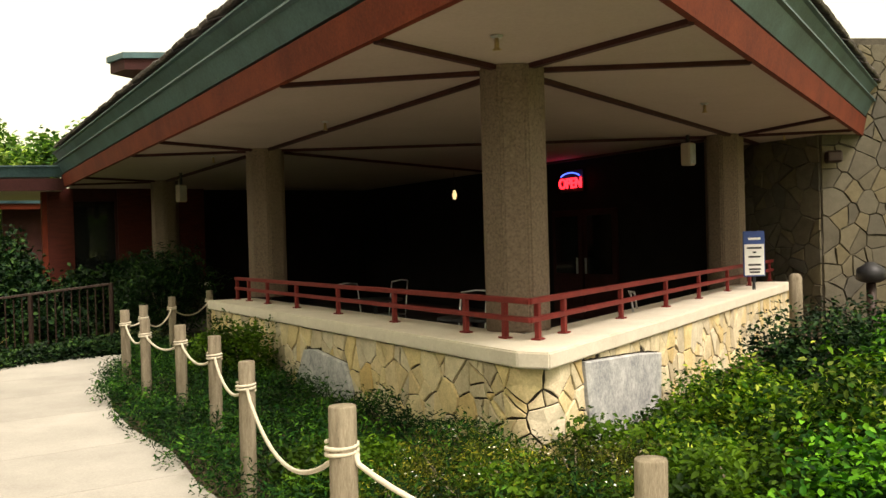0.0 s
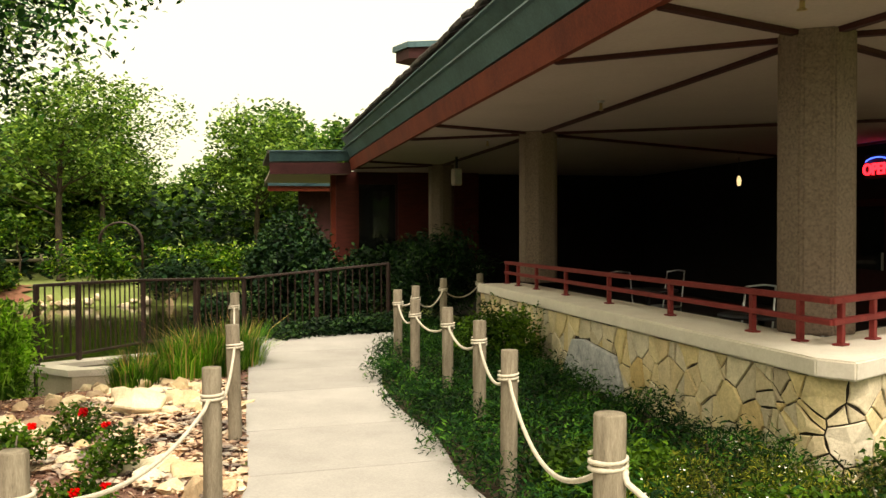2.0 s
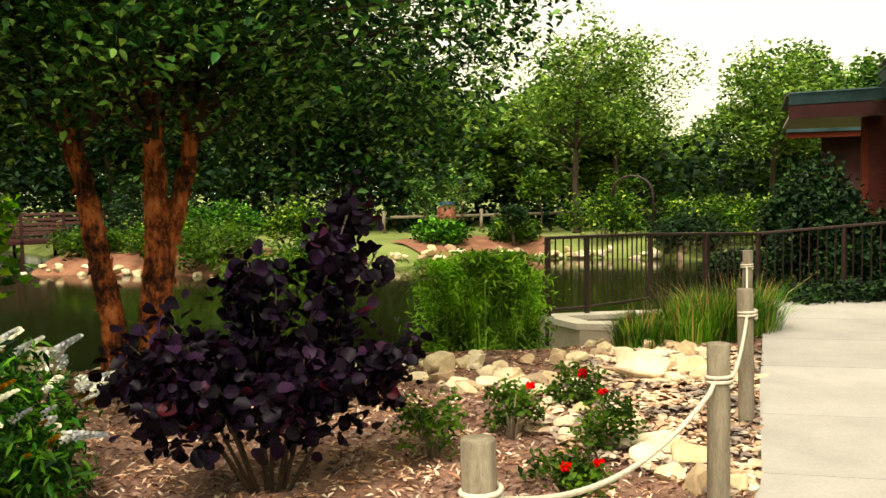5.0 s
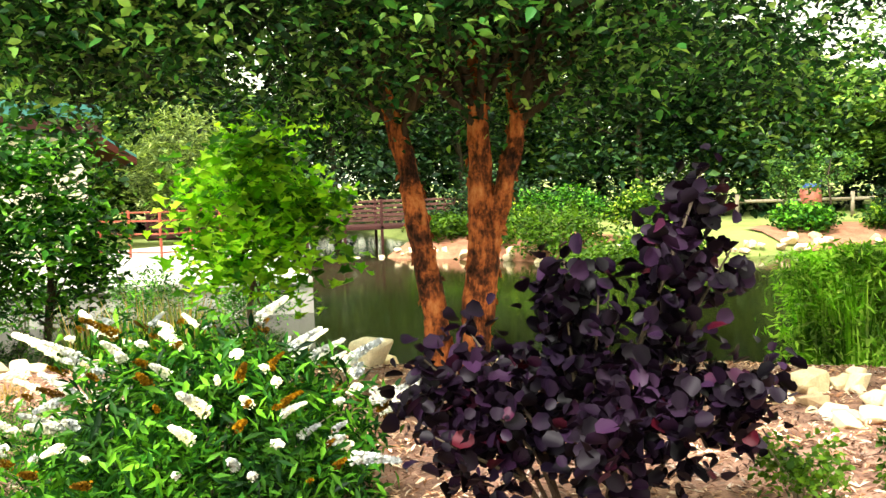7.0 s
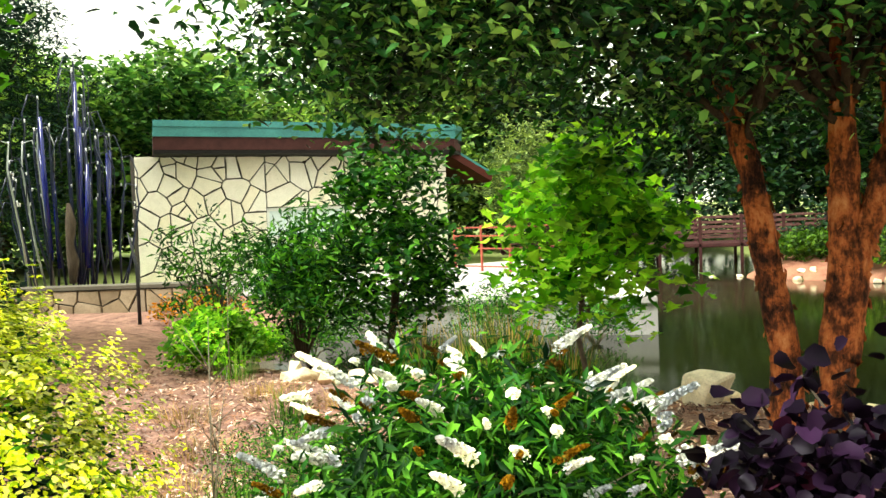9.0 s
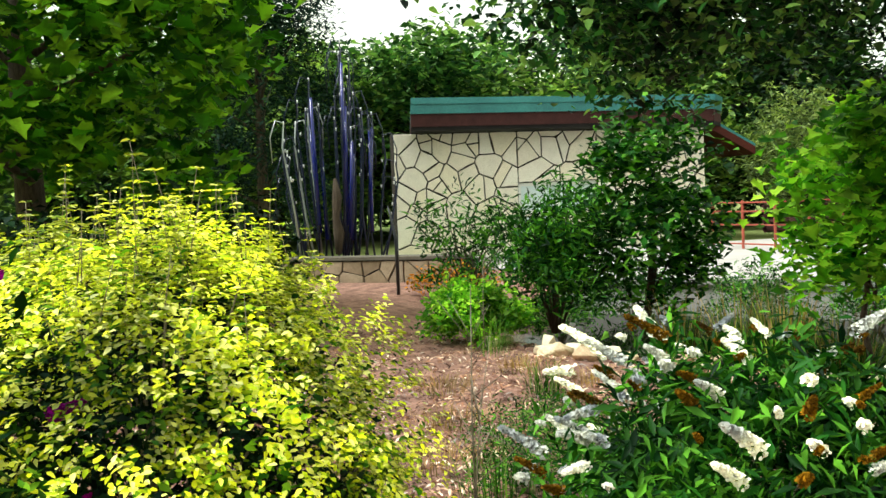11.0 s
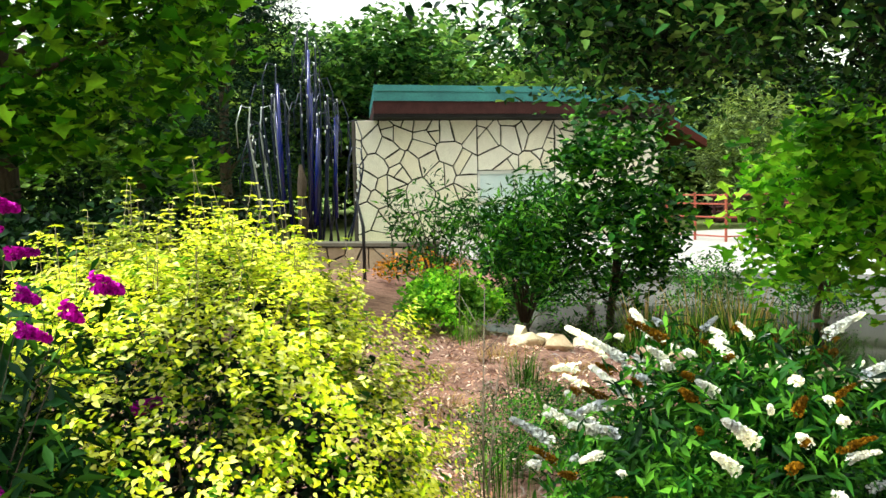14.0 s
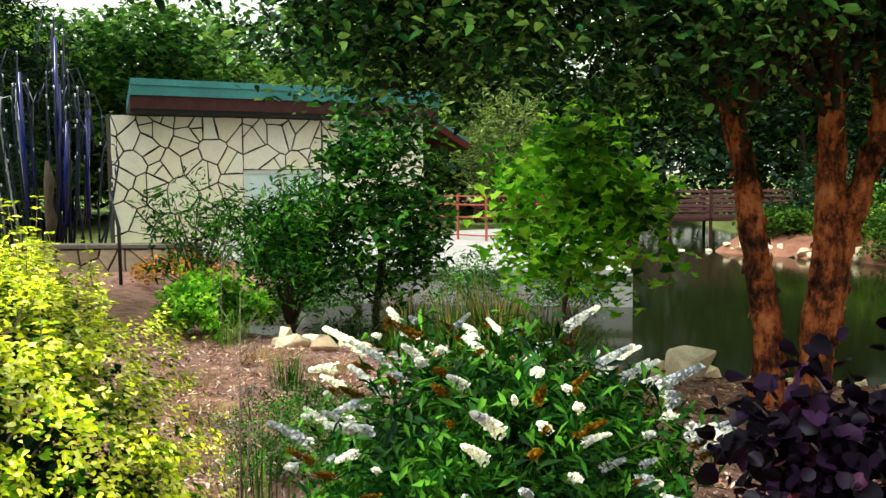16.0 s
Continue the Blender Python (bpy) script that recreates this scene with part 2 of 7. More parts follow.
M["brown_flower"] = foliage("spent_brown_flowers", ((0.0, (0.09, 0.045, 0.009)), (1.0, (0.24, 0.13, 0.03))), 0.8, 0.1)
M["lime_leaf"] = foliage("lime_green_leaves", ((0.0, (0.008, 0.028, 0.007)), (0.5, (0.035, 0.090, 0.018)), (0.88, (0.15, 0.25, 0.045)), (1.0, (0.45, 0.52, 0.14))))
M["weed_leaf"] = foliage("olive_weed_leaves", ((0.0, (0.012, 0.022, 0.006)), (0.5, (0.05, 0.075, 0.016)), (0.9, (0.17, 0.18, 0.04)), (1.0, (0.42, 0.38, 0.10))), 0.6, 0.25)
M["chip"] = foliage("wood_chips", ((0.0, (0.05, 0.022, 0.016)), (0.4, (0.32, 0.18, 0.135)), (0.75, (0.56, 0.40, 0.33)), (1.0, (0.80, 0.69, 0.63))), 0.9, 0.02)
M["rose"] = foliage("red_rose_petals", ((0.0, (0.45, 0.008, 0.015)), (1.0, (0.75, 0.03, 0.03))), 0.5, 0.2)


def glass_mat(name, colour, rough):
    m, nt, b = material(name, rough)
    b.inputs["Base Color"].default_value = (*colour, 1)
    b.inputs["IOR"].default_value = 1.5
    return m


M["dark_glass"] = glass_mat("dark_window_glass", (0.01, 0.012, 0.012), 0.04)
M["pale_blind"] = surface("pale_window_blind", (0.55, 0.66, 0.70), (0.72, 0.80, 0.82), 2, 30, 0.3, relief=0.02)
M["blue_glass"] = glass_mat("cobalt_glass", (0.004, 0.008, 0.12), 0.10)
M["ink_glass"] = glass_mat("blue_black_glass", (0.006, 0.010, 0.035), 0.3)
M["steel"] = surface("pale_steel", (0.35, 0.36, 0.36), (0.55, 0.56, 0.56), 8, 60, 0.35, 0.8, relief=0.1)
M["black_iron"] = surface("black_iron", (0.012, 0.012, 0.014), (0.035, 0.035, 0.04), 8, 60, 0.5, 0.4, relief=0.2)


def glow(name, colour, strength):
    m, nt, b = material(name)
    b.inputs["Base Color"].default_value = (*colour, 1)
    b.inputs["Emission Color"].default_value = (*colour, 1)
    b.inputs["Emission Strength"].default_value = strength
    return m


M["neon_red"] = glow("red_neon", (1.0, 0.02, 0.03), 3)
M["neon_blue"] = glow("blue_neon", (0.05, 0.12, 1.0), 2.5)
M["warm_glow"] = glow("warm_lamp_glass", (1.0, 0.75, 0.35), 0.9)
M["sign_blue"] = surface("blue_sign_paint", (0.02, 0.05, 0.20), (0.03, 0.07, 0.27), 5, 40, 0.4, relief=0.02)
M["barrel_red"] = surface("faded_red_barrel", (0.20, 0.06, 0.04), (0.34, 0.12, 0.08), 4, 40, 0.6)

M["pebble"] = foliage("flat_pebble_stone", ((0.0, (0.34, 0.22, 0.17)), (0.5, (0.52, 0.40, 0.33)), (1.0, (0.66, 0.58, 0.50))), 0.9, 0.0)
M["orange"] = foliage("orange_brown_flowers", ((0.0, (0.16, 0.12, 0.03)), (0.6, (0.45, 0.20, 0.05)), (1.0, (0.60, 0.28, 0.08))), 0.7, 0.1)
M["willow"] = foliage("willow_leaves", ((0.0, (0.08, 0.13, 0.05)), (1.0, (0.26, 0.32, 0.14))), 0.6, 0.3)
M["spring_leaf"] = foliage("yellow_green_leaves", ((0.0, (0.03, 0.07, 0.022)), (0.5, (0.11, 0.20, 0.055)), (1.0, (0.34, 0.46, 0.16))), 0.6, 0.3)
M["orange_rail"] = surface("orange_red_steel", (0.26, 0.05, 0.03), (0.38, 0.09, 0.05), 6, 60, 0.4, relief=0.1, depth=0.002)
M["bridge"] = surface("weathered_bridge_rail", (0.055, 0.022, 0.020), (0.12, 0.055, 0.045), 4, 40, 0.7, relief=0.2, depth=0.003)
M["brass"] = surface("dull_brass", (0.30, 0.22, 0.10), (0.48, 0.36, 0.18), 10, 60, 0.4, 0.8, relief=0.1)
water_m, nt, b = material("pond_water", 0.09)
b.inputs["Base Color"].default_value = (0.009, 0.012, 0.002, 1)
b.inputs["IOR"].default_value = 1.33
bump(nt, b, noise_tex(nt, 3.0, 3, 0.6, (1, 1, 1), True), 0.03, 0.02)
M["water"] = water_m

# ---------------------------------------------------------------- mesh helpers


def part(name, geo, mat, parent=None, label=""):
    """Links a bmesh or a mesh as one object, under a thing or a part."""
    if isinstance(geo, bmesh.types.BMesh):
        me = bpy.data.meshes.new(name)
        geo.to_mesh(me)
        geo.free()
    else:
        me = geo
    if mat and not me.materials:
        me.materials.append(mat)
    ob = new(name, me)
    if parent:
        ob.parent = parent
    if label:
        ob["label"] = label
    return ob


def empty(name, at, label, category, group="", kind=""):
    e = new(name)
    e.empty_display_size = 0.2
    e.matrix_world = at if isinstance(at, Matrix) else Matrix.Translation(at)
    return tagged(e, label, category, group, kind)


def mesh_from(verts, faces, name="mesh", smooth=False):
    me = bpy.data.meshes.new(name)
    me.from_pydata([tuple(v) for v in verts], [], faces)
    if smooth:
        me.polygons.foreach_set("use_smooth", [True] * len(me.polygons))
    return me


def box(bm, lo, hi, bevel=0.0, m=None):
    geo = bmesh.ops.create_cube(bm, size=1)["verts"]
    s = [max(h - l, 1e-4) for l, h in zip(lo, hi)]
    c = [(h + l) / 2 for l, h in zip(lo, hi)]
    bmesh.ops.transform(bm, matrix=Matrix.Translation(c) @ Matrix.Diagonal((*s, 1)), verts=geo)
    if bevel:
        edges = list({e for v in geo for e in v.link_edges})
        r = bmesh.ops.bevel(bm, geom=edges, offset=bevel, segments=1, affect="EDGES")
        geo = list({v for f in r["faces"] for v in f.verts} | {v for v in geo if v.is_valid})
    if m is not None:
        bmesh.ops.transform(bm, matrix=m, verts=geo)
    return bm


def block(lo, hi, bevel=0.0, m=None):
    return box(bmesh.new(), lo, hi, bevel, m)


def prism(points, z0, z1, bevel=0.0):
    """An upright prism over a plan polygon."""
    bm = bmesh.new()
    f = bm.faces.new([bm.verts.new((p[0], p[1], z0)) for p in points])
    top = bmesh.ops.extrude_face_region(bm, geom=[f])["geom"]
    bmesh.ops.translate(bm, verts=[v for v in top if isinstance(v, bmesh.types.BMVert)], vec=(0, 0, z1 - z0))
    bmesh.ops.recalc_face_normals(bm, faces=bm.faces)
    if bevel:
        bmesh.ops.bevel(bm, geom=list(bm.edges), offset=bevel, segments=2, affect="EDGES")
    return bm


def tube(points, radii, sides=8, cap=True):
    """Vertices and faces of a tapered tube along points."""
    pts = [Vector(p) for p in points]
    if not hasattr(radii, "__len__"):
        radii = [radii] * len(pts)
    verts, faces = [], []
    side = None
    for i, p in enumerate(pts):
        d = (pts[min(i + 1, len(pts) - 1)] - pts[max(i - 1, 0)]).normalized()
        if side is None:
            side = d.orthogonal().normalized()
        side = (side - d * side.dot(d)).normalized()
        up = d.cross(side)
        for k in range(sides):
            a = 2 * math.pi * k / sides
            verts.append(p + (side * math.cos(a) + up * math.sin(a)) * radii[i])
        if i:
            for k in range(sides):
                a, b2 = (i - 1) * sides + k, (i - 1) * sides + (k + 1) % sides
                faces.append((a, b2, b2 + sides, a + sides))
    if cap:
        faces.append(tuple(range(sides - 1, -1, -1)))
        faces.append(tuple(range(len(verts) - sides, len(verts))))
    return verts, faces


def join_geo(pieces):
    verts, faces = [], []
    for v, f in pieces:
        k = len(verts)
        verts += list(v)
        faces += [tuple(i + k for i in q) for q in f]
    return verts, faces


def tube_mesh(points, radii, sides=8, name="tube"):
    return mesh_from(*tube(points, radii, sides), name, True)


# leaf outlines: x along the leaf from base to tip, y to its side
LEAF = {
    "plain": ((0, 0), (0.5, 0.32), (1, 0), (0.5, -0.32)),
    "oval": ((0, 0), (0.28, 0.27), (0.66, 0.21), (1, 0), (0.66, -0.21), (0.28, -0.27)),
    "lance": ((0, 0), (0.4, 0.13), (1, 0), (0.4, -0.13)),
    "round": ((0, 0), (0.15, 0.32), (0.55, 0.46), (0.92, 0.26), (1, 0), (0.92, -0.26), (0.55, -0.46), (0.15, -0.32)),
    "maple": ((0, 0), (0.05, 0.38), (0.38, 0.28), (0.5, 0.55), (0.68, 0.2), (1, 0), (0.68, -0.2), (0.5, -0.55), (0.38, -0.28), (0.05, -0.38)),
}


def leaf_mesh(name, centres, sizes, rng, shape="plain", up=0.5, droop=0.0, outward=None):
    """One mesh of many single leaves at the given centres; up: how much they face the sky."""
    n = len(centres)
    outline = np.array(LEAF[shape])
    k = len(outline)
    nrm = rng.normal(size=(n, 3))
    nrm /= np.linalg.norm(nrm, axis=1)[:, None] + 1e-9
    nrm[:, 2] = np.abs(nrm[:, 2])
    nrm = nrm * (1 - up) + np.array((0, 0, 1)) * up
    if outward is not None:
        nrm = nrm + outward * 0.6
    nrm /= np.linalg.norm(nrm, axis=1)[:, None] + 1e-9
    d = rng.normal(size=(n, 3))
    d[:, 2] -= droop
    d -= nrm * (d * nrm).sum(1)[:, None]
    d /= np.linalg.norm(d, axis=1)[:, None] + 1e-9
    s = np.cross(nrm, d)
    sz = np.asarray(sizes).reshape(-1, 1, 1) * np.ones((n, 1, 1))
    fold = np.abs(outline[:, 1]) * 0.35 - (outline[:, 0] ** 2) * 0.15
    v = (centres[:, None, :] + sz * ((outline[:, 0] - 0.5)[None, :, None] * d[:, None, :] + outline[:, 1][None, :, None] * s[:, None, :] + fold[None, :, None] * nrm[:, None, :]))
    v = v.reshape(-1, 3)
    me = bpy.data.meshes.new(name)
    me.vertices.add(len(v))
    me.vertices.foreach_set("co", v.astype(np.float32).ravel())
    half = k // 2
    base = np.arange(n)[:, None] * k
    left = base + np.arange(half + 1)[None, :]
    right = np.concatenate([base, base + np.arange(half, k)[None, :]], axis=1)
    loops = np.concatenate([left, right], axis=1).reshape(-1)
    m2 = half + 1
    me.loops.add(len(loops))
    me.loops.foreach_set("vertex_index", loops.astype(np.int32))
    me.polygons.add(2 * n)
    me.polygons.foreach_set("loop_start", (np.arange(2 * n) * m2).astype(np.int32))
    me.update(calc_edges=True)
    me.validate()
    return me


def cluster_points(rng, centres, spread, each, flat=0.75):
    n = len(centres)
    off = rng.normal(size=(n * each, 3)) * np.array((1, 1, flat))
    r = np.linalg.norm(off, axis=1)[:, None]
    off = off / (r + 1e-9) * np.minimum(r, 1.9)
    sp = np.repeat(np.asarray(spread) * np.ones(n), each)[:, None]
    return np.repeat(centres, each, axis=0) + off * sp * 0.6


def shell_points(rng, n, centre, radii, inner=0.55, low=-0.75):
    """Points in the outer part of an ellipsoid, with lumps."""
    out = []
    while len(out) < n:
        d = Vector(rng.normal(size=3)).normalized()
        if d.z < low:
            continue
        lump = 1 + 0.35 * noise.noise(d * 2.3 + Vector(centre) * 0.37)
        r = (inner + (1 - inner) * rng.random() ** 0.7) * lump
        out.append([centre[i] + d[i] * r * radii[i] for i in range(3)])
    return np.array(out)


def limbs_to(base, top, targets, r0, rng, bend=0.15):
    """Limbs that leave a trunk line and reach to the targets."""
    lines = []
    base, top = Vector(base), Vector(top)
    for t in targets:
        t = Vector(t)
        k = min(0.95, max(0.25, (t.z - base.z) / max(top.z - base.z, 0.1) * 0.7))
        a = base.lerp(top, k)
        mid = a.lerp(t, 0.5) + Vector(rng.normal(size=3)) * bend * (t - a).length * 0.5
        r = r0 * (1 - k * 0.6) * 0.38
        lines.append(([a, mid, t], [r, r * 0.6, r * 0.18]))
    return lines


def tree(name, at, height, crown_c, crown_r, trunk_r, leaf, seed, clumps=60, each=60, leaf_size=0.16, spread=0.55, shape="plain", bark="bark",
         label="", category="tree", group="", limbs=14, up=0.45, lean=(0, 0), inner=0.5, flat=0.75):
    rng = np.random.default_rng(seed)
    e = empty(name, at, label, category, group)
    cc = shell_points(rng, clumps, crown_c, crown_r, inner)
    top = Vector((crown_c[0] * 0.6 + lean[0], crown_c[1] * 0.6 + lean[1], crown_c[2] + crown_r[2] * 0.45))
    trunk = [Vector((0, 0, -0.15)), Vector((0.02, 0.01, 0.1)), top * 0.3 + Vector(rng.normal(size=3)) * 0.04, top * 0.65 + Vector(rng.normal(size=3)) * 0.06, top]
    part("trunk", tube_mesh(trunk, [trunk_r * 1.35, trunk_r, trunk_r * 0.85, trunk_r * 0.6, trunk_r * 0.15], 8, "trunk"), M[bark], e)
    for line, r in limbs_to((0, 0, 0), top, cc[:limbs], trunk_r, rng):
        part("limb", tube_mesh(line, r, 6, "limb"), M[bark], e)
    pts = cluster_points(rng, cc, spread, each, flat)
    part("crown", leaf_mesh("crown", pts, leaf_size * (0.6 + 0.8 * rng.random(len(pts))), rng, shape, up, 0.4), M[leaf], e)
    return e


def bush(name, at, radii, leaf, seed, clumps=50, each=50, leaf_size=0.06, spread=0.16, shape="plain", label="", category="bush", group="", stems=9, up=0.35, lift=0.5, inner=0.35, droop=0.2, bark="twig", low=-0.75):
    """A bush: stems that fan out from the ground and clumps of leaves round their ends."""
    rng = np.random.default_rng(seed)
    e = empty(name, at, label, category, group)
    c = (0, 0, radii[2] * lift)
    cc = shell_points(rng, clumps, c, (radii[0], radii[1], radii[2] * (1 - lift) if lift < 1 else radii[2]), inner, low)
    cc[:, 2] = np.maximum(cc[:, 2], 0.04)
    for t in cc[:stems]:
        t = Vector(t)
        part("stem", tube_mesh([Vector((t.x * 0.06, t.y * 0.06, -0.05)), Vector((t.x * 0.35, t.y * 0.35, t.z * 0.5)), t], [0.016, 0.011, 0.004], 5, "stem"), M[bark], e)
    pts = cluster_points(rng, cc, spread, each, 0.85)
    part("foliage", leaf_mesh("foliage", pts, leaf_size * (0.6 + 0.8 * rng.random(len(pts))), rng, shape, up, droop), M[leaf], e)
    return e


def clip_poly(poly, nx, ny, d):
    """Keeps the side nx*x + ny*y <= d of a polygon."""
    out = []
    for i, p in enumerate(poly):
        q = poly[(i + 1) % len(poly)]
        a, b2 = nx * p[0] + ny * p[1] - d, nx * q[0] + ny * q[1] - d
        if a <= 0:
            out.append(p)
        if a * b2 < 0:
            k = a / (a - b2)
            out.append((p[0] + (q[0] - p[0]) * k, p[1] + (q[1] - p[1]) * k))
    return out


def shrink(ring, by):
    """A convex polygon with each side moved inwards."""
    poly = ring
    for (ax, az), (bx, bz) in zip(ring, ring[1:] + ring[:1]):
        ln = math.hypot(bx - ax, bz - az)
        if ln > 1e-4 and len(poly) > 2:
            nx, nz = (bz - az) / ln, -(bx - ax) / ln
            poly = clip_poly(poly, nx, nz, nx * ax + nz * az - by)
    return poly


def rubble(width, height, size, rng, joint=0.012, broken=0.3):
    """Irregular many-sided stones that fill a rectangle, with a joint left between them; some are broken in two."""
    seeds = []
    for _ in range(round(width * height / (size * size) * 0.85)):
        best = None
        for _ in range(3):                    # of three places, the one with most room
            x, z = rng.uniform(0, width), rng.uniform(0, height)
            room = min((math.hypot(x - q[0], z - q[1]) for q in seeds), default=9)
            if best is None or room > best[0]:
                best = (room, x, z)
        seeds.append((best[1], best[2], size * rng.uniform(0.2, 0.62)))
    out = []
    for i, (x, z, r) in enumerate(seeds):
        poly = [(0, 0), (width, 0), (width, height), (0, height)]
        for k, (x2, z2, r2) in enumerate(seeds):
            dx, dz = x2 - x, z2 - z
            dist = math.hypot(dx, dz)
            if k != i and dist < size * 6 and len(poly) > 2:
                poly = clip_poly(poly, dx / dist, dz / dist, (dx * x + dz * z) / dist + dist / 2 + (r * r - r2 * r2) / (2 * dist))
        if len(poly) < 3:
            continue
        pieces = [poly]
        if rng.random() < broken:
            cx, cz = sum(p[0] for p in poly) / len(poly), sum(p[1] for p in poly) / len(poly)
            far = max(poly, key=lambda p: math.hypot(p[0] - cx, p[1] - cz))
            ang = math.atan2(far[1] - cz, far[0] - cx) + rng.uniform(-0.4, 0.4)
            nx, nz = math.cos(ang), math.sin(ang)
            d = nx * cx + nz * cz + rng.uniform(-0.05, 0.05) * size
            pieces = [clip_poly(poly, nx, nz, d), clip_poly(poly, -nx, -nz, -d)]
        for ring in pieces:
            ring = shrink(ring, joint) if len(ring) > 2 else ring
            if len(ring) < 3:
                continue
            area = abs(sum(p[0] * q[1] - q[0] * p[1] for p, q in zip(ring, ring[1:] + ring[:1]))) / 2
            if area > 0.0025:
                out.append((ring, (sum(p[0] for p in ring) / len(ring), sum(p[1] for p in ring) / len(ring)), False))
    return out


def lay_rubble(parent, frame_m, stones, mat, rng, proud=0.035, name="stone"):
    """Each stone of a wall as its own part; frame_m: x along the wall, y out of it, z up, or a function of such a point."""
    place = frame_m if callable(frame_m) else (lambda v: frame_m @ v)
    for poly, (cx, cz), _ in stones:
        ring = []
        for (ax, az), (bx, bz) in zip(poly, poly[1:] + poly[:1]):
            ln = math.hypot(bx - ax, bz - az)
            ring.append((ax, az))
            if ln > 0.09:                     # broken, not sawn, edges
                f, o = rng.uniform(0.35, 0.65), rng.uniform(-0.004, 0.010) + ln * rng.uniform(-0.02, 0.02)
                ring.append((ax + (bx - ax) * f - (bz - az) / ln * o, az + (bz - az) * f + (bx - ax) / ln * o))
        n = len(ring)
        area = abs(sum(ring[q][0] * ring[(q + 1) % n][1] - ring[(q + 1) % n][0] * ring[q][1] for q in range(n))) / 2
        k = max(0.8, 1 - 0.010 / math.sqrt(area))
        h = proud * rng.uniform(0.6, 1.3)
        tx, tz = rng.uniform(-0.025, 0.025), rng.uniform(-0.025, 0.025)
        verts = [(x, -0.03, z) for x, z in ring]
        verts += [(x, h * 0.72 + tx * (x - cx) + tz * (z - cz), z) for x, z in ring]
        verts += [(cx + (x - cx) * k, h * rng.uniform(0.96, 1.04) + tx * (x - cx) + tz * (z - cz), cz + (z - cz) * k) for x, z in ring]
        verts.append((cx, h * rng.uniform(0.98, 1.14), cz))
        faces = []
        for a in range(n):
            b2 = (a + 1) % n
            faces += [(a, b2, n + b2, n + a), (n + a, n + b2, 2 * n + b2, 2 * n + a), (2 * n + a, 2 * n + b2, 3 * n)]
        part(name, mesh_from([place(Vector(v)) for v in verts], faces, name), mat, parent)


def lay_slab(parent, frame_m, poly, mat, proud=0.05):
    """One large flat stone with a chamfered rim, set into a wall."""
    place = frame_m if callable(frame_m) else (lambda v: frame_m @ v)
    n = len(poly)
    cx, cz = sum(p[0] for p in poly) / n, sum(p[1] for p in poly) / n
    verts = [(x, -0.03, z) for x, z in poly] + [(x, proud * 0.7, z) for x, z in poly]
    verts += [(cx + (x - cx) * 0.97, proud, cz + (z - cz) * 0.97) for x, z in poly]
    faces = [tuple(range(2 * n, 3 * n))]
    for a in range(n):
        b2 = (a + 1) % n
        faces += [(a, b2, n + b2, n + a), (n + a, n + b2, 2 * n + b2, 2 * n + a)]
    part("stone", mesh_from([place(Vector(v)) for v in verts], faces, "stone"), mat, parent, "large flat grey stone")


def cut_round(stones, poly, gap=0.012):
    """Trims the stones so that none lies over a convex slab."""
    n = len(poly)
    area = sum(poly[i][0] * poly[(i + 1) % n][1] - poly[(i + 1) % n][0] * poly[i][1] for i in range(n))
    ring = poly if area > 0 else poly[::-1]
    out = []
    for st, c, big in stones:
        best = None
        for i in range(n):
            (ax, az), (bx, bz) = ring[i], ring[(i + 1) % n]
            ln = math.hypot(bx - ax, bz - az)
            nx, nz = (bz - az) / ln, -(bx - ax) / ln
            d = nx * ax + nz * az
            if all(nx * x + nz * z >= d for x, z in st):
                best = st
                break
            q = clip_poly(st, -nx, -nz, -(d + gap))
            if len(q) > 2:
                ar = abs(sum(q[k][0] * q[(k + 1) % len(q)][1] - q[(k + 1) % len(q)][0] * q[k][1] for k in range(len(q)))) / 2
                if best is None or ar > best_area:
                    best, best_area = q, ar
        if best and len(best) > 2:
            ar = abs(sum(best[k][0] * best[(k + 1) % len(best)][1] - best[(k + 1) % len(best)][0] * best[k][1] for k in range(len(best)))) / 2
            if ar > 0.003:
                out.append((best, (sum(p[0] for p in best) / len(best), sum(p[1] for p in best) / len(best)), False))
    return out

# ---------------------------------------------------------------- plan of the restaurant
# u runs along the terrace's long face, v into the building, from the terrace wall's corner
OX, OY = 0.88, 5.40
UX, UY = -0.610, 0.792
VX, VY = 0.792, 0.610
SK = 0.55                                   # the other face runs along v + SK * u
CAP, SOF = 0.82, 3.09


def B(u, v, z=0.0):
    return Vector((OX + u * UX + v * VX, OY + u * UY + v * VY, z))


def right_line(v, offset=0.0):
    """u of the terrace's other face at v, moved inwards by offset."""
    return SK * v + offset * 1.13


def P2(u, v):
    p = B(u, v)
    return (p.x, p.y)


# ---------------------------------------------------------------- ground and pond
POND = [(-9.9, 1.0), (-9.4, 3.5), (-8.6, 5.3), (-7.8, 6.5), (-7.7, 7.6), (-8.5, 8.8), (-8.6, 10.5), (-7.9, 13.0), (-9.3, 16.0), (-12, 19), (-16, 20.5), (-19, 19), (-20.5, 17), (-21, 14),
        (-20.3, 9), (-23.4, 7), (-26, 4.2), (-33, 6), (-42, 5), (-42, -1), (-28, 0.8), (-15.6, 1.6), (-15.7, -4), (-14, -5), (-11.6, -3), (-10.6, -1)]
WATER = -0.55


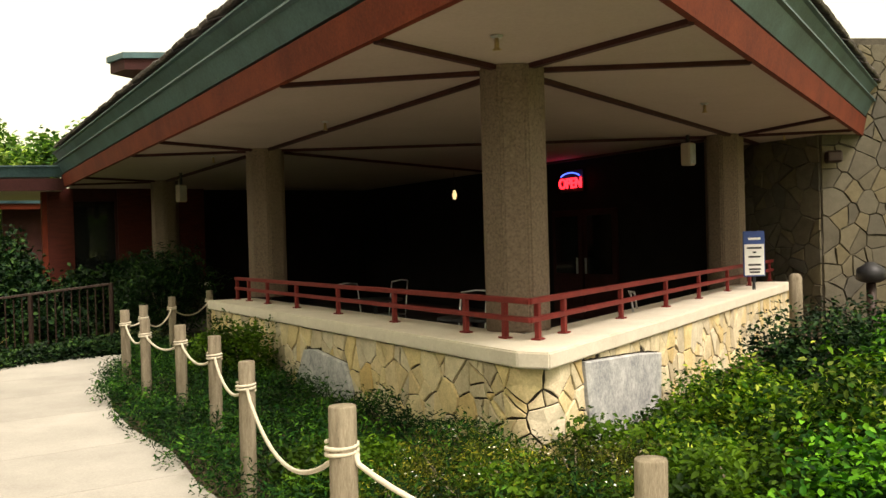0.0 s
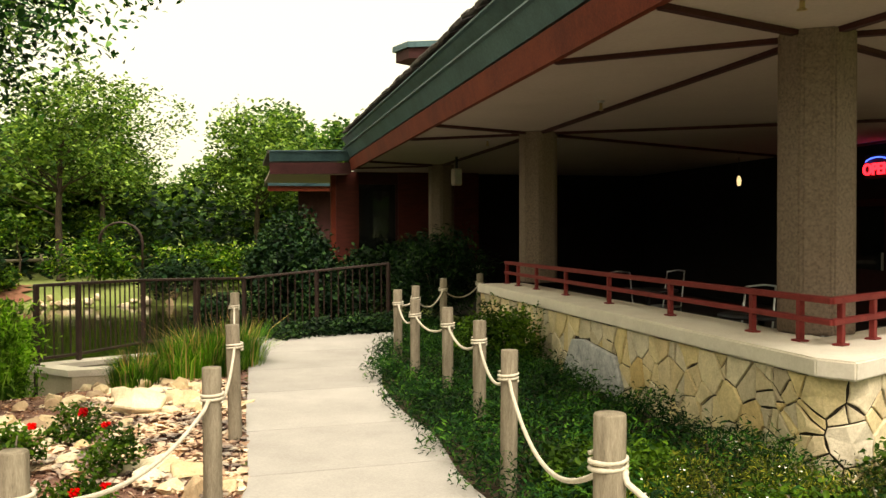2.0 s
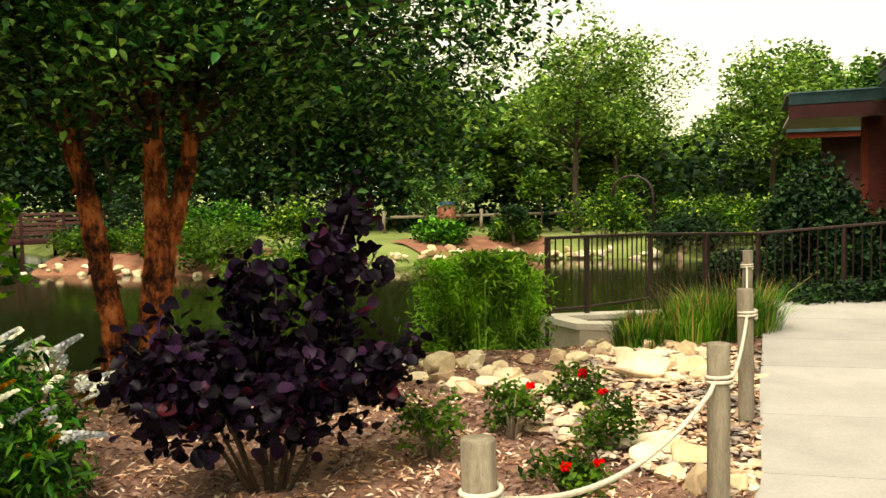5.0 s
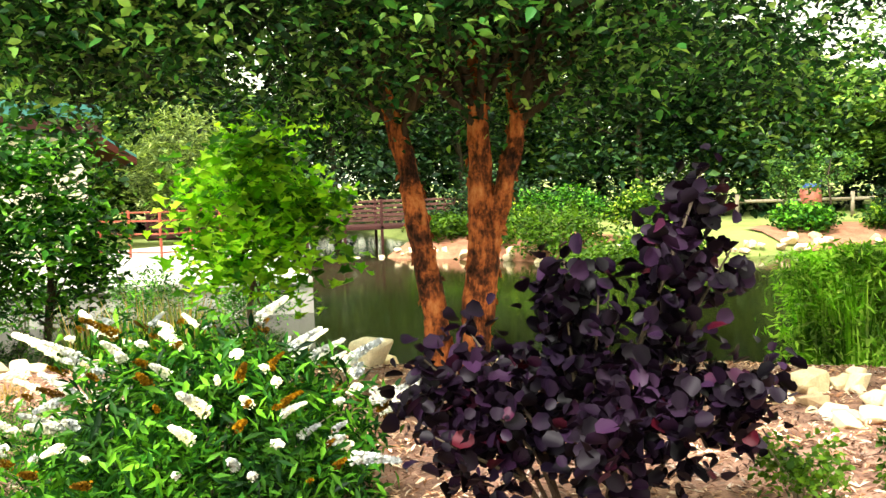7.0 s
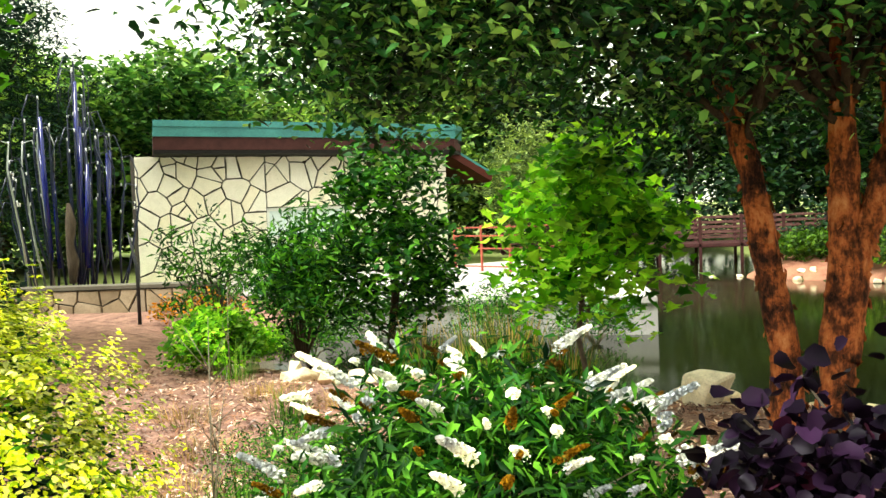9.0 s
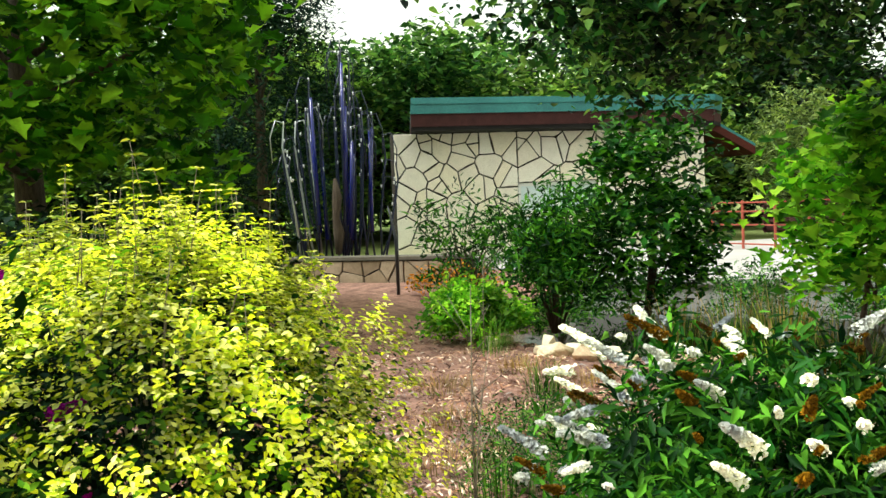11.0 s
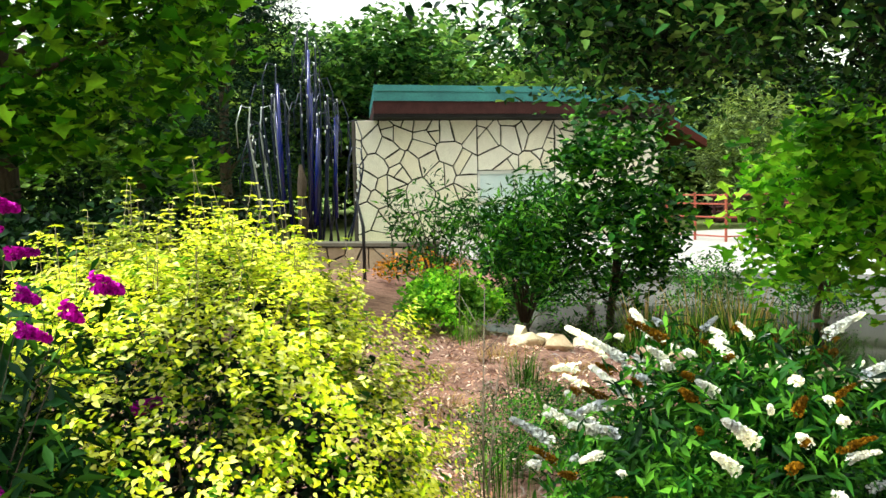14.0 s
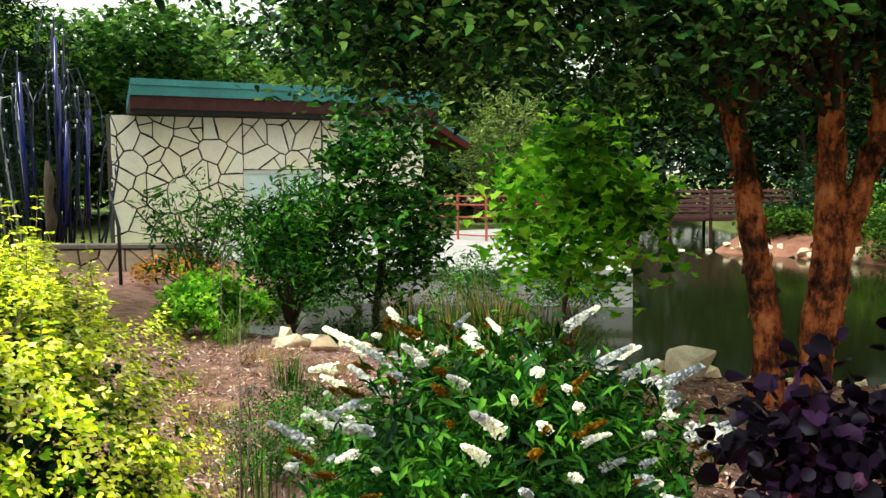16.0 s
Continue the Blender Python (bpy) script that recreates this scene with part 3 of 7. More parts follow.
def pond_distance(x, y):
    """Metres outside the pond's edge; negative inside."""
    inside, best = False, 1e9
    for i, (ax, ay) in enumerate(POND):
        bx, by = POND[(i + 1) % len(POND)]
        if (ay > y) != (by > y) and x < (bx - ax) * (y - ay) / (by - ay) + ax:
            inside = not inside
        dx, dy = bx - ax, by - ay
        k = max(0, min(1, ((x - ax) * dx + (y - ay) * dy) / (dx * dx + dy * dy)))
        best = min(best, math.hypot(x - ax - k * dx, y - ay - k * dy))
    return -best if inside else best


def ground_z(x, y):
    d = pond_distance(x, y)
    if d > 2.2:
        z = 0.0
    elif d > 0:
        k = d / 2.2
        z = -0.55 * (1 - k) ** 2
    else:
        z = -0.55 + max(d, -1.2) * 0.7
    return z


def sheet(name, x0, x1, y0, y1, step, mat, lift=0.0, rough=0.02, keep=None):
    nx, ny = round((x1 - x0) / step), round((y1 - y0) / step)
    verts, faces = [], []
    for j in range(ny + 1):
        for i in range(nx + 1):
            x, y = x0 + (x1 - x0) * i / nx, y0 + (y1 - y0) * j / ny
            verts.append((x, y, ground_z(x, y) + lift + rough * noise.noise(Vector((x * 1.7, y * 1.7, 3)))))
    for j in range(ny):
        for i in range(nx):
            if keep is None or keep(x0 + (x1 - x0) * (i + 0.5) / nx, y0 + (y1 - y0) * (j + 0.5) / ny):
                a = j * (nx + 1) + i
                faces.append((a, a + 1, a + nx + 2, a + nx + 1))
    return mesh_from(verts, faces, name, True)


def big_ground():
    xs = [-900, -300, -120, -80, -60] + list(np.arange(-48, 14.01, 0.75)) + [20, 40, 90, 300, 900]
    ys = [-900, -300, -90, -50, -30] + list(np.arange(-18, 34.01, 0.75)) + [45, 70, 120, 300, 900]
    verts = [(x, y, ground_z(x, y) - 0.05) for y in ys for x in xs]
    n = len(xs)
    faces = [(j * n + i, j * n + i + 1, (j + 1) * n + i + 1, (j + 1) * n + i) for j in range(len(ys) - 1) for i in range(n - 1)]
    return mesh_from(verts, faces, "ground", True)


tagged(part("ground", big_ground(), M["grass"]), "lawn sloping down to the pond", "ground", kind="structure")
tagged(part("water", prism([(-60, -30), (-6, -30), (-6, 30), (-60, 30)], WATER - 0.02, WATER), M["water"]), "still dark green pond water", "water", kind="structure")

# path: right edge and left edge, in u and v
PATH_R = [(-7.0, 0.4), (-5.0, -0.9), (-3.6, -1.45), (-2.0, -1.75), (-0.6, -2.0), (0.7, -2.12), (1.9, -2.02), (3.0, -2.12), (4.5, -2.07), (6.0, -1.8), (7.2, -1.5), (8.5, -1.1), (9.2, -0.9)]
PATH_L = [(-8.5, -6.6), (-6.0, -5.9), (-4.2, -5.35), (-2.6, -4.75), (-1.2, -4.02), (0.1, -3.56), (1.0, -3.43), (2.2, -3.43), (3.4, -3.43), (4.6, -3.40), (6.2, -3.38), (7.4, -3.42), (8.5, -3.40), (9.5, -3.20)]


def along(line, k):
    k = k * (len(line) - 1)
    i = min(int(k), len(line) - 2)
    f = k - i
    return tuple(line[i][c] * (1 - f) + line[i + 1][c] * f for c in (0, 1))


path = empty("path", (0, 0, 0), "curved pale concrete garden path with scored joints", "path", kind="structure")
JOINTS = [-7.5, -6.2, -4.9, -3.6, -2.4, -1.3, -0.1, 1.18, 2.5, 4.2, 5.64, 7.1, 8.9]


def edge_v(line, u):
    for (a, va), (b2, vb) in zip(line, line[1:]):
        if a <= u <= b2:
            return va + (vb - va) * (u - a) / (b2 - a)
    return line[0][1] if u < line[0][0] else line[-1][1]


for a, b2 in zip(JOINTS, JOINTS[1:]):
    us = [a + 0.005 + (b2 - a - 0.010) * i / 5 for i in range(6)]
    ring = [P2(u + (0.12 if u > 0 else 0), edge_v(PATH_R, u)) for u in us] + [P2(u, edge_v(PATH_L, u)) for u in reversed(us)]
    slab = part("slab", prism(ring, -0.06, 0.045), M["concrete"], path)
tagged(part("joint_bed", prism([P2(u, edge_v(PATH_R, u) - 0.02) for u in JOINTS] + [P2(u, edge_v(PATH_L, u) + 0.02) for u in reversed(JOINTS)], -0.06, 0.034), M["grey_concrete"], path))


def in_left_bed(x, y):
    u, v = (x - OX) * UX + (y - OY) * UY, (x - OX) * VX + (y - OY) * VY
    return v < edge_v(PATH_L, u) - 0.0 and u < 8.2 and pond_distance(x, y) > -0.4 and x > -13 and y > -9


def in_right_bed(x, y):
    u, v = (x - OX) * UX + (y - OY) * UY, (x - OX) * VX + (y - OY) * VY
    return v > edge_v(PATH_R, u) + 0.0 and u < 9.3


tagged(part("mulch_bed", sheet("mulch_bed", -13, 2, -9, 9, 0.1, None, 0.01, 0.03, in_left_bed), M["mulch"]), "reddish bark mulch bed between path and pond", "garden bed", kind="structure")
tagged(part("planting_bed", sheet("planting_bed", -6, 9, 0, 15, 0.15, None, 0.005, 0.03, in_right_bed), M["soil"]), "dark soil bed under the terrace wall", "garden bed", kind="structure")

# ---------------------------------------------------------------- terrace wall
rng = random.Random(5)
wall = empty("wall_terrace", (0, 0, 0), "low terrace wall of irregular buff flagstone", "wall", kind="structure")
LEN_U, LEN_W = 8.15, 9.1
WX, WY = SK * UX + VX, SK * UY + VY
_n = math.hypot(WX, WY)
WX, WY = WX / _n, WY / _n


def Wp(w, inward=0.0, z=0.0):
    """A point along the other face: w metres from the corner, moved inwards."""
    return Vector((OX + WX * w - WY * inward, OY + WY * w + WX * inward, z))


TH = 0.62
c_in = B(right_line(TH, TH), TH)
R_CORNER = 0.22                               # the stone face rounds the corner under the coping
_half = math.acos(UX * WX + UY * WY) / 2
D_CORNER = R_CORNER / math.tan(_half)
A_CORNER = R_CORNER * (math.pi - 2 * _half)
A0 = math.atan2(-VY, -VX)


def face_point(p):
    """A point of the terrace wall's stone face: x along it from the far end, round the corner and on; y outwards."""
    s_, o_, z_ = p.x, p.y, p.z - 0.25
    if s_ < LEN_U - D_CORNER:
        return B(LEN_U - s_, -o_, z_)
    s_ -= LEN_U - D_CORNER
    if s_ < A_CORNER:
        a = A0 + s_ / R_CORNER
        c = B(D_CORNER, R_CORNER)
        return Vector((c.x + math.cos(a) * (R_CORNER + o_), c.y + math.sin(a) * (R_CORNER + o_), z_))
    return Wp(D_CORNER + s_ - A_CORNER, -o_, z_)


_arc = [face_point(Vector((LEN_U - D_CORNER + A_CORNER * k / 8, 0, 0))) for k in range(9)]
core = [(p.x, p.y) for p in reversed(_arc)] + [P2(LEN_U, 0.0), P2(LEN_U, TH), (c_in.x, c_in.y), tuple(Wp(LEN_W, TH))[:2], tuple(Wp(LEN_W, 0))[:2]]
part("wall_core", prism(core, -0.2, 0.70), M["mortar"], wall)
e = 0.05
ci = B(right_line(TH + e, TH + e), TH + e)
capring = [P2(0.20, -e), P2(LEN_U + e, -e), P2(LEN_U + e, TH + e), (ci.x, ci.y), tuple(Wp(LEN_W, TH + e))[:2], tuple(Wp(LEN_W, -e))[:2], tuple(Wp(0.06, -e))[:2]]
part("wall_cap", prism(capring, 0.70, CAP, 0.012), M["cap"], wall, "pale cast stone coping")
W_START = LEN_U - 2 * D_CORNER + A_CORNER      # add w to get the distance along the face
SLAB_U = [(LEN_U - u, z) for u, z in ((3.22, 0.08), (3.10, 0.42), (3.25, 0.66), (4.05, 0.73), (4.36, 0.70), (4.62, 0.34), (4.50, 0.10))]
SLAB_W = [(W_START + w, z) for w, z in ((0.84, 0.28), (0.72, 0.92), (2.0, 0.83), (2.55, 0.77), (2.5, 0.22), (1.6, 0.05), (1.1, 0.10))]
face_stones = cut_round(cut_round(rubble(W_START + LEN_W, 0.945, 0.205, rng, 0.0065, 0.42), SLAB_U), SLAB_W)
lay_rubble(wall, face_point, face_stones, M["stone"], rng, 0.018)
for slab_ring in (SLAB_U, SLAB_W):
    lay_slab(wall, face_point, slab_ring, M["slab_stone"])
tagged(part("terrace_floor", prism([P2(0.9, TH), P2(LEN_U, TH), P2(18.5, TH), P2(18.5, 16), P2(SK * 16, 16), tuple(Wp(LEN_W, TH))[:2], (c_in.x, c_in.y)], -0.1, 0.02), M["floor"]), "terrace floor, dim shade put into its dark colour", "floor", kind="structure")

# ---------------------------------------------------------------- columns, soffit, roof
COLUMNS = [(1.46, 0.84), (8.45, 0.98), (4.75, 7.0), (15.3, 1.0)]


def column(u, v, z0):
    ob = empty("column", B(u, v, 0), "octagonal exposed-aggregate concrete column carrying the soffit", "column", "terrace columns")
    r = 0.29
    ring = []
    for k in range(8):
        a = 2 * math.pi * (k + 0.5) / 8 + 0.06
        ring.append((r * math.cos(a), r * math.sin(a)))
    part("shaft", prism(ring, z0, SOF), M["aggregate"], ob)
    for k in range(8):
        m = Matrix.Rotation(2 * math.pi * k / 8 + 0.06, 4, "Z")
        part("face_panel", block((r * 0.90, -0.094, z0 + 0.004), (r * 0.955, 0.094, SOF - 0.004), 0.010, m), M["aggregate"], ob)
    return ob


for i, (u, v) in enumerate(COLUMNS):
    column(u, v, CAP - 0.002 if i < 2 else 0.0)

EDGE_V = -0.82                                # eave of the long face
EDGE_R = -1.00                                # eave of the other face, outward metres
cu = SK * EDGE_V + EDGE_R * 1.13
EAVE_END = 17.4
WALL_R = 9.5                                  # where the other face meets the stone wall


def R_eave(w):
    return Wp(w, EDGE_R)


corner = B(cu, EDGE_V)
soffit_ring = [(corner.x, corner.y), P2(EAVE_END, EDGE_V), P2(EAVE_END + 1.5, -0.2), P2(20, 16), tuple(R_eave(20))[:2]]
tagged(part("ceiling", prism(soffit_ring, SOF, SOF + 0.08), M["soffit"]), "pale painted flat soffit under the eaves", "ceiling", kind="structure")


def run(a, b2, out, profile):
    """A straight moulding from a to b2; profile: points (outward, z)."""
    verts, n = [], len(profile)
    for p in (a, b2):
        for o, z in profile:
            verts.append((p[0] + out[0] * o, p[1] + out[1] * o, z))
    faces = [(i, (i + 1) % n, n + (i + 1) % n, n + i) for i in range(n)] + [tuple(range(n)), tuple(range(2 * n - 1, n - 1, -1))]
    return mesh_from(verts, faces)


roof = empty("roof", (0, 0, 0), "hipped slate roof with red fascia and copper gutter", "roof", kind="structure")
out_u, out_w = (-VX, -VY), (WY, -WX)
RED = [(-0.06, SOF - 0.02), (0.0, SOF - 0.02), (0.05, SOF + 0.25), (-0.06, SOF + 0.25)]
# BACK is a dark board: it puts the bands' shadow gaps into colour
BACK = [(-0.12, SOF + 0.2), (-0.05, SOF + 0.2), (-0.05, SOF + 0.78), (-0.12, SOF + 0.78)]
LOW = [(-0.06, SOF + 0.285), (0.04, SOF + 0.285), (0.14, SOF + 0.50), (0.18, SOF + 0.515), (0.18, SOF + 0.535), (-0.06, SOF + 0.535)]
UPP = [(-0.06, SOF + 0.575), (0.06, SOF + 0.575), (0.17, SOF + 0.74), (0.21, SOF + 0.755), (0.21, SOF + 0.775), (-0.06, SOF + 0.775)]
ends = [(corner, B(EAVE_END, EDGE_V), out_u), (corner, R_eave(20), out_w)]
ends_xy = list(ends)
for a, b2, o in ends:
    d = (b2 - a).normalized()
    for nm, prof, mt, lab in (("fascia_board", RED, "fascia", "red stained fascia board"), ("backing_board", BACK, "beam", "dark board that stands in for the shadow gaps behind the gutters"), ("gutter", LOW, "copper", "green patinated copper gutter"), ("gutter", UPP, "copper", "green patinated copper roof edge")):
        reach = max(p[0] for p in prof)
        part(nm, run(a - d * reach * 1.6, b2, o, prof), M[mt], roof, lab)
# roof planes rise inwards
SLOPE = 0.42
ridge_in = 7.0
zt = SOF + 0.74


def roof_plane(a, b2, out):
    inn = Vector((-out[0], -out[1], 0))
    d = (b2 - a).normalized()
    q = [a + Vector((0, 0, zt)), b2 + Vector((0, 0, zt)), b2 + inn * ridge_in + Vector((0, 0, zt + SLOPE * ridge_in)), a + inn * ridge_in + d * ridge_in * 1.75 + Vector((0, 0, zt + SLOPE * ridge_in))]
    bm = bmesh.new()
    bm.faces.new([bm.verts.new(p) for p in q])
    bmesh.ops.solidify(bm, geom=bm.faces[:], thickness=0.06)
    return bm


for a, b2, o in ends:
    part("roof_deck", roof_plane(Vector((a.x, a.y, 0)), Vector((b2.x, b2.y, 0)), o), M["tile"], roof)


# ceiling beams that spread from the columns to the eaves and to each other
def beam(a, b2, w=0.075, h=0.04):
    a, b2 = Vector(a), Vector(b2)
    d = b2 - a
    m = Matrix.Translation(a) @ d.to_track_quat("X", "Z").to_matrix().to_4x4()
    return block((0, -w / 2, -h), (d.length, w / 2, 0.02), 0.006, m)


BEAMS = [((1.46, 0.84), (8.45, 0.98)), ((1.46, 0.84), (4.65, 7.1)), ((1.46, 0.84), (0.85, -0.72)), ((1.46, 0.84), (2.80, -0.72)),
         ((1.46, 0.84), (-0.62, 0.97)), ((1.46, 0.84), (0.27, 2.66)), ((8.45, 0.98), (15.3, 1.0)), ((8.45, 0.98), (7.7, -0.72)), ((8.45, 0.98), (9.6, -0.72)),
         ((8.45, 0.98), (4.65, 7.1)), ((8.45, 0.98), (11.5, 7.1)), ((15.3, 1.0), (14.4, -0.72)), ((15.3, 1.0), (16.4, -0.72)), ((4.65, 7.1), (2.35, 6.6)), ((4.65, 7.1), (3.35, 8.5)), ((4.65, 7.1), (11.5, 7.1)), ((4.65, 7.1), (8.2, 13.8))]
for a, b2 in BEAMS:
    du, dv = b2[0] - a[0], b2[1] - a[1]
    if b2[1] < -0.5:                          # on to the long face's fascia
        k = (EDGE_V + 0.05 - a[1]) / dv
        b2 = (a[0] + du * k, a[1] + dv * k)
    elif b2[0] < SK * b2[1] - 0.5:            # on to the other face's fascia
        k = (SK * a[1] + EDGE_R * 1.13 + 0.06 - a[0]) / (du - SK * dv)
        b2 = (a[0] + du * k, a[1] + dv * k)
    tagged(part("ceiling_beam", beam(B(*a, SOF), B(*b2, SOF)), M["beam"]), "thin dark red ceiling beam under the soffit", "beam", "ceiling beams", "structure")

# back of the terrace: walls near-black for its deep shade, doors
back = empty("wall_back", (0, 0, 0), "restaurant wall behind the terrace, deep shade put into its near-black colour", "wall", kind="structure")
part("wall_panel", prism([P2(5.0, 7.3), P2(20, 7.3), P2(20, 7.6), P2(5.0, 7.6)], 0, SOF), M["shade_black"], back)
part("wall_panel", prism([P2(18.4, 2.6), P2(18.7, 2.6), P2(18.7, 7.3), P2(18.4, 7.3)], 0, SOF), M["shade_black"], back)

part("wall_panel", prism([P2(5.0, 7.3), P2(5.3, 7.3), P2(8.5, 12.5), P2(8.2, 12.5)], 0, SOF), M["shade_black"], back)

# stone wall where the eave's other side ends
wr = empty("wall_stone", (0, 0, 0), "tall restaurant wall of irregular grey-buff flagstone, darkened for the eave's shade", "wall", kind="structure")
wa = Wp(WALL_R, -0.42)
inn = Vector((-0.60, 0.80, 0))                # shaded face runs back under the soffit
outd = Vector((0.97, 0.25, 0))                # lit face runs on
wb, wc = wa + inn * 2.6, wa + outd * 7.0
part("wall_core", prism([(wa.x, wa.y), (wb.x, wb.y), (wb.x + 0.4, wb.y + 0.3), (wc.x, wc.y + 0.5), (wc.x, wc.y)], -0.2, 4.6), M["pale_mortar"], wr)
fr1 = Matrix(((inn.x, -0.80, 0, wa.x), (inn.y, -0.60, 0, wa.y), (0, 0, 1, -0.1), (0, 0, 0, 1)))
fr2 = Matrix(((outd.x, 0.25, 0, wa.x), (outd.y, -0.97, 0, wa.y), (0, 0, 1, -0.1), (0, 0, 0, 1)))
lay_rubble(wr, fr1, rubble(2.6, 3.2, 0.28, rng, 0.008), M["shaded_grey_stone"], rng)
lay_rubble(wr, fr2, rubble(3.6, 4.6, 0.28, rng, 0.007), M["shaded_grey_stone"], rng)

# ---------------------------------------------------------------- terrace railing
rail = empty("terrace_railing", (0, 0, 0), "red painted two-bar steel railing on the coping", "railing")
IN = 0.36


def rl(w):
    return Wp(w, IN)


rc = B(right_line(IN, IN), IN)
for z, h in ((1.13, 0.045), (0.985, 0.04)):
    for a, b2 in ((rc, B(8.1, IN)), (rc, rl(9.6))):
        a2, b3 = Vector((a.x, a.y, z)), Vector((b2.x, b2.y, z))
        d = b3 - a2
        m = Matrix.Translation(a2 - d.normalized() * 0.02) @ d.to_track_quat("X", "Z").to_matrix().to_4x4()
        part("bar", block((0, -0.03, -h / 2), (d.length + 0.02, 0.03, h / 2), 0.006, m), M["rail"], rail)


def rail_post(p, ang):
    m = Matrix.Translation((p.x, p.y, 0)) @ Matrix.Rotation(ang, 4, "Z")
    bm = block((-0.025, -0.02, CAP), (0.025, 0.02, 1.11), 0.004, m)
    box(bm, (-0.05, -0.04, CAP), (0.05, 0.04, CAP + 0.014), 0.003, m)
    part("post", bm, M["rail"], rail)


for u in (0.95, 1.55, 2.9, 4.3, 5.6, 6.7, 7.5, 8.05):
    rail_post(B(u, IN), math.atan2(UY, UX))
for w in (0.75, 1.25, 2.6, 4.0, 5.3, 6.7, 8.0, 9.4):
    rail_post(rl(w), math.atan2(WY, WX))

# ---------------------------------------------------------------- left wing of the restaurant
wing = empty("wall_wing", (0, 0, 0), "red wood-sided wing with large dark windows on a stone base", "wall", kind="structure")
wu = 18.0
for va, vb in ((-1.10, -0.53), (0.48, 2.6)):
    part("siding", prism([P2(wu, va), P2(wu, vb), P2(wu + 0.3, vb), P2(wu + 0.3, va)], 0.7, SOF), M["redwood"], wing, "red wood siding")
for va, vb, ub in ((-0.53, 0.48, 0.0),):
    g = part("window", prism([P2(wu + 0.1 + ub, va), P2(wu + 0.1, vb), P2(wu + 0.12, vb), P2(wu + 0.12 + ub, va)], 0.82, 2.78), M["dark_glass"], wing, "large dark window")
    part("window_frame", prism([P2(wu + 0.06, vb - 0.06), P2(wu + 0.06, vb), P2(wu + 0.14, vb), P2(wu + 0.14, vb - 0.06)], 0.7, SOF), M["beam"], g)
    part("window_frame", prism([P2(wu + 0.06 + ub, va), P2(wu + 0.06, vb), P2(wu + 0.14, vb), P2(wu + 0.14 + ub, va)], 2.78, SOF), M["beam"], g)
    part("window_sill", prism([P2(wu + 0.04 + ub, va), P2(wu + 0.04, vb), P2(wu + 0.14, vb), P2(wu + 0.14 + ub, va)], 0.70, 0.82), M["beam"], g)
part("siding", prism([P2(wu + 0.06, -1.22), P2(wu + 0.06, -1.10), P2(wu + 0.3, -1.10), P2(wu + 0.3, -1.22)], 0.7, SOF), M["fascia"], wing)
part("wall_core", prism([P2(wu - 0.35, -2.2), P2(wu - 0.35, 2.6), P2(wu + 0.3, 2.6), P2(wu + 0.3, -2.2)], -0.6, 0.62), M["mortar"], wing)
fr3 = Matrix(((VX, -UX, 0, B(wu - 0.35, -2.2).x), (VY, -UY, 0, B(wu - 0.35, -2.2).y), (0, 0, 1, -0.6), (0, 0, 0, 1)))
lay_rubble(wing, fr3, rubble(4.8, 1.2, 0.32, rng, 0.012), M["shaded_grey_stone"], rng)
part("wall_cap", prism([P2(wu - 0.42, -2.25), P2(wu - 0.42, 2.6), P2(wu + 0.0, 2.6), P2(wu + 0.0, -2.25)], 0.62, 0.70), M["cap"], wing)
wroof = empty("roof_wing", (0, 0, 0), "flat eave of the left wing with copper edge", "roof", kind="structure")
a, b2 = B(EAVE_END - 0.25, EDGE_V), B(EAVE_END + 0.2, -2.75)
o = (-UX, -UY)
# wing fascia takes the darker beam red: its shade put into colour
for nm, prof, mt in (("fascia_board", RED, "beam"), ("gutter", LOW, "copper")):
    part(nm, run(a, b2, o, [(q, z - 0.08) for q, z in prof]), M[mt], wroof)
part("soffit", prism([P2(EAVE_END - 0.25, EDGE_V), P2(EAVE_END + 0.2, -2.75), P2(22, -2.75), P2(22, EDGE_V)], SOF - 0.08, SOF - 0.02), M["soffit"], wroof)
part("roof_deck", prism([P2(EAVE_END - 0.3, EDGE_V), P2(EAVE_END + 0.15, -2.8), P2(22, -2.8), P2(22, EDGE_V)], SOF + 0.40, SOF + 0.47), M["tile"], wroof)

# a further wing's lower eave
fw = empty("roof_far_wing", (0, 0, 0), "lower eave of a farther wing with copper edge", "roof", kind="structure")
a, b2 = B(24.0, 1.0), B(24.0, -2.6)
part("gutter", run(a, b2, o, [(-0.06, 3.02), (0.10, 3.02), (0.16, 3.26), (-0.06, 3.26)]), M["copper"], fw)
part("fascia_board", run(a, b2, o, [(-0.06, 2.86), (0.0, 2.86), (0.03, 3.018), (-0.06, 3.018)]), M["fascia"], fw)
part("roof_deck", prism([P2(23.9, 1.0), P2(23.9, -2.6), P2(30, -2.6), P2(30, 1.0)], 3.2, 3.28), M["tile"], fw)
part("far_wall", prism([P2(24.8, -1.6), P2(24.8, 1.0), P2(25.1, 1.0), P2(25.1, -1.6)], 0, 3.1), M["beam"], fw)

# roof lantern
lan = empty("roof_lantern", Vector((-11.7, 26.2, 0)), "small hipped roof lantern on the restaurant's roof", "roof lantern")
part("lantern_wall", block((-0.45, -0.45, 3.6), (1.4, 1.4, 7.05), 0.02, Matrix.Rotation(0.65, 4, "Z")), M["soffit"], lan)
part("lantern_roof", prism([(-1.05, -0.6), (-0.3, -1.15), (2.0, -0.5), (2.0, 1.5), (-0.5, 1.5)], 7.05, 7.38), M["beam"], lan)
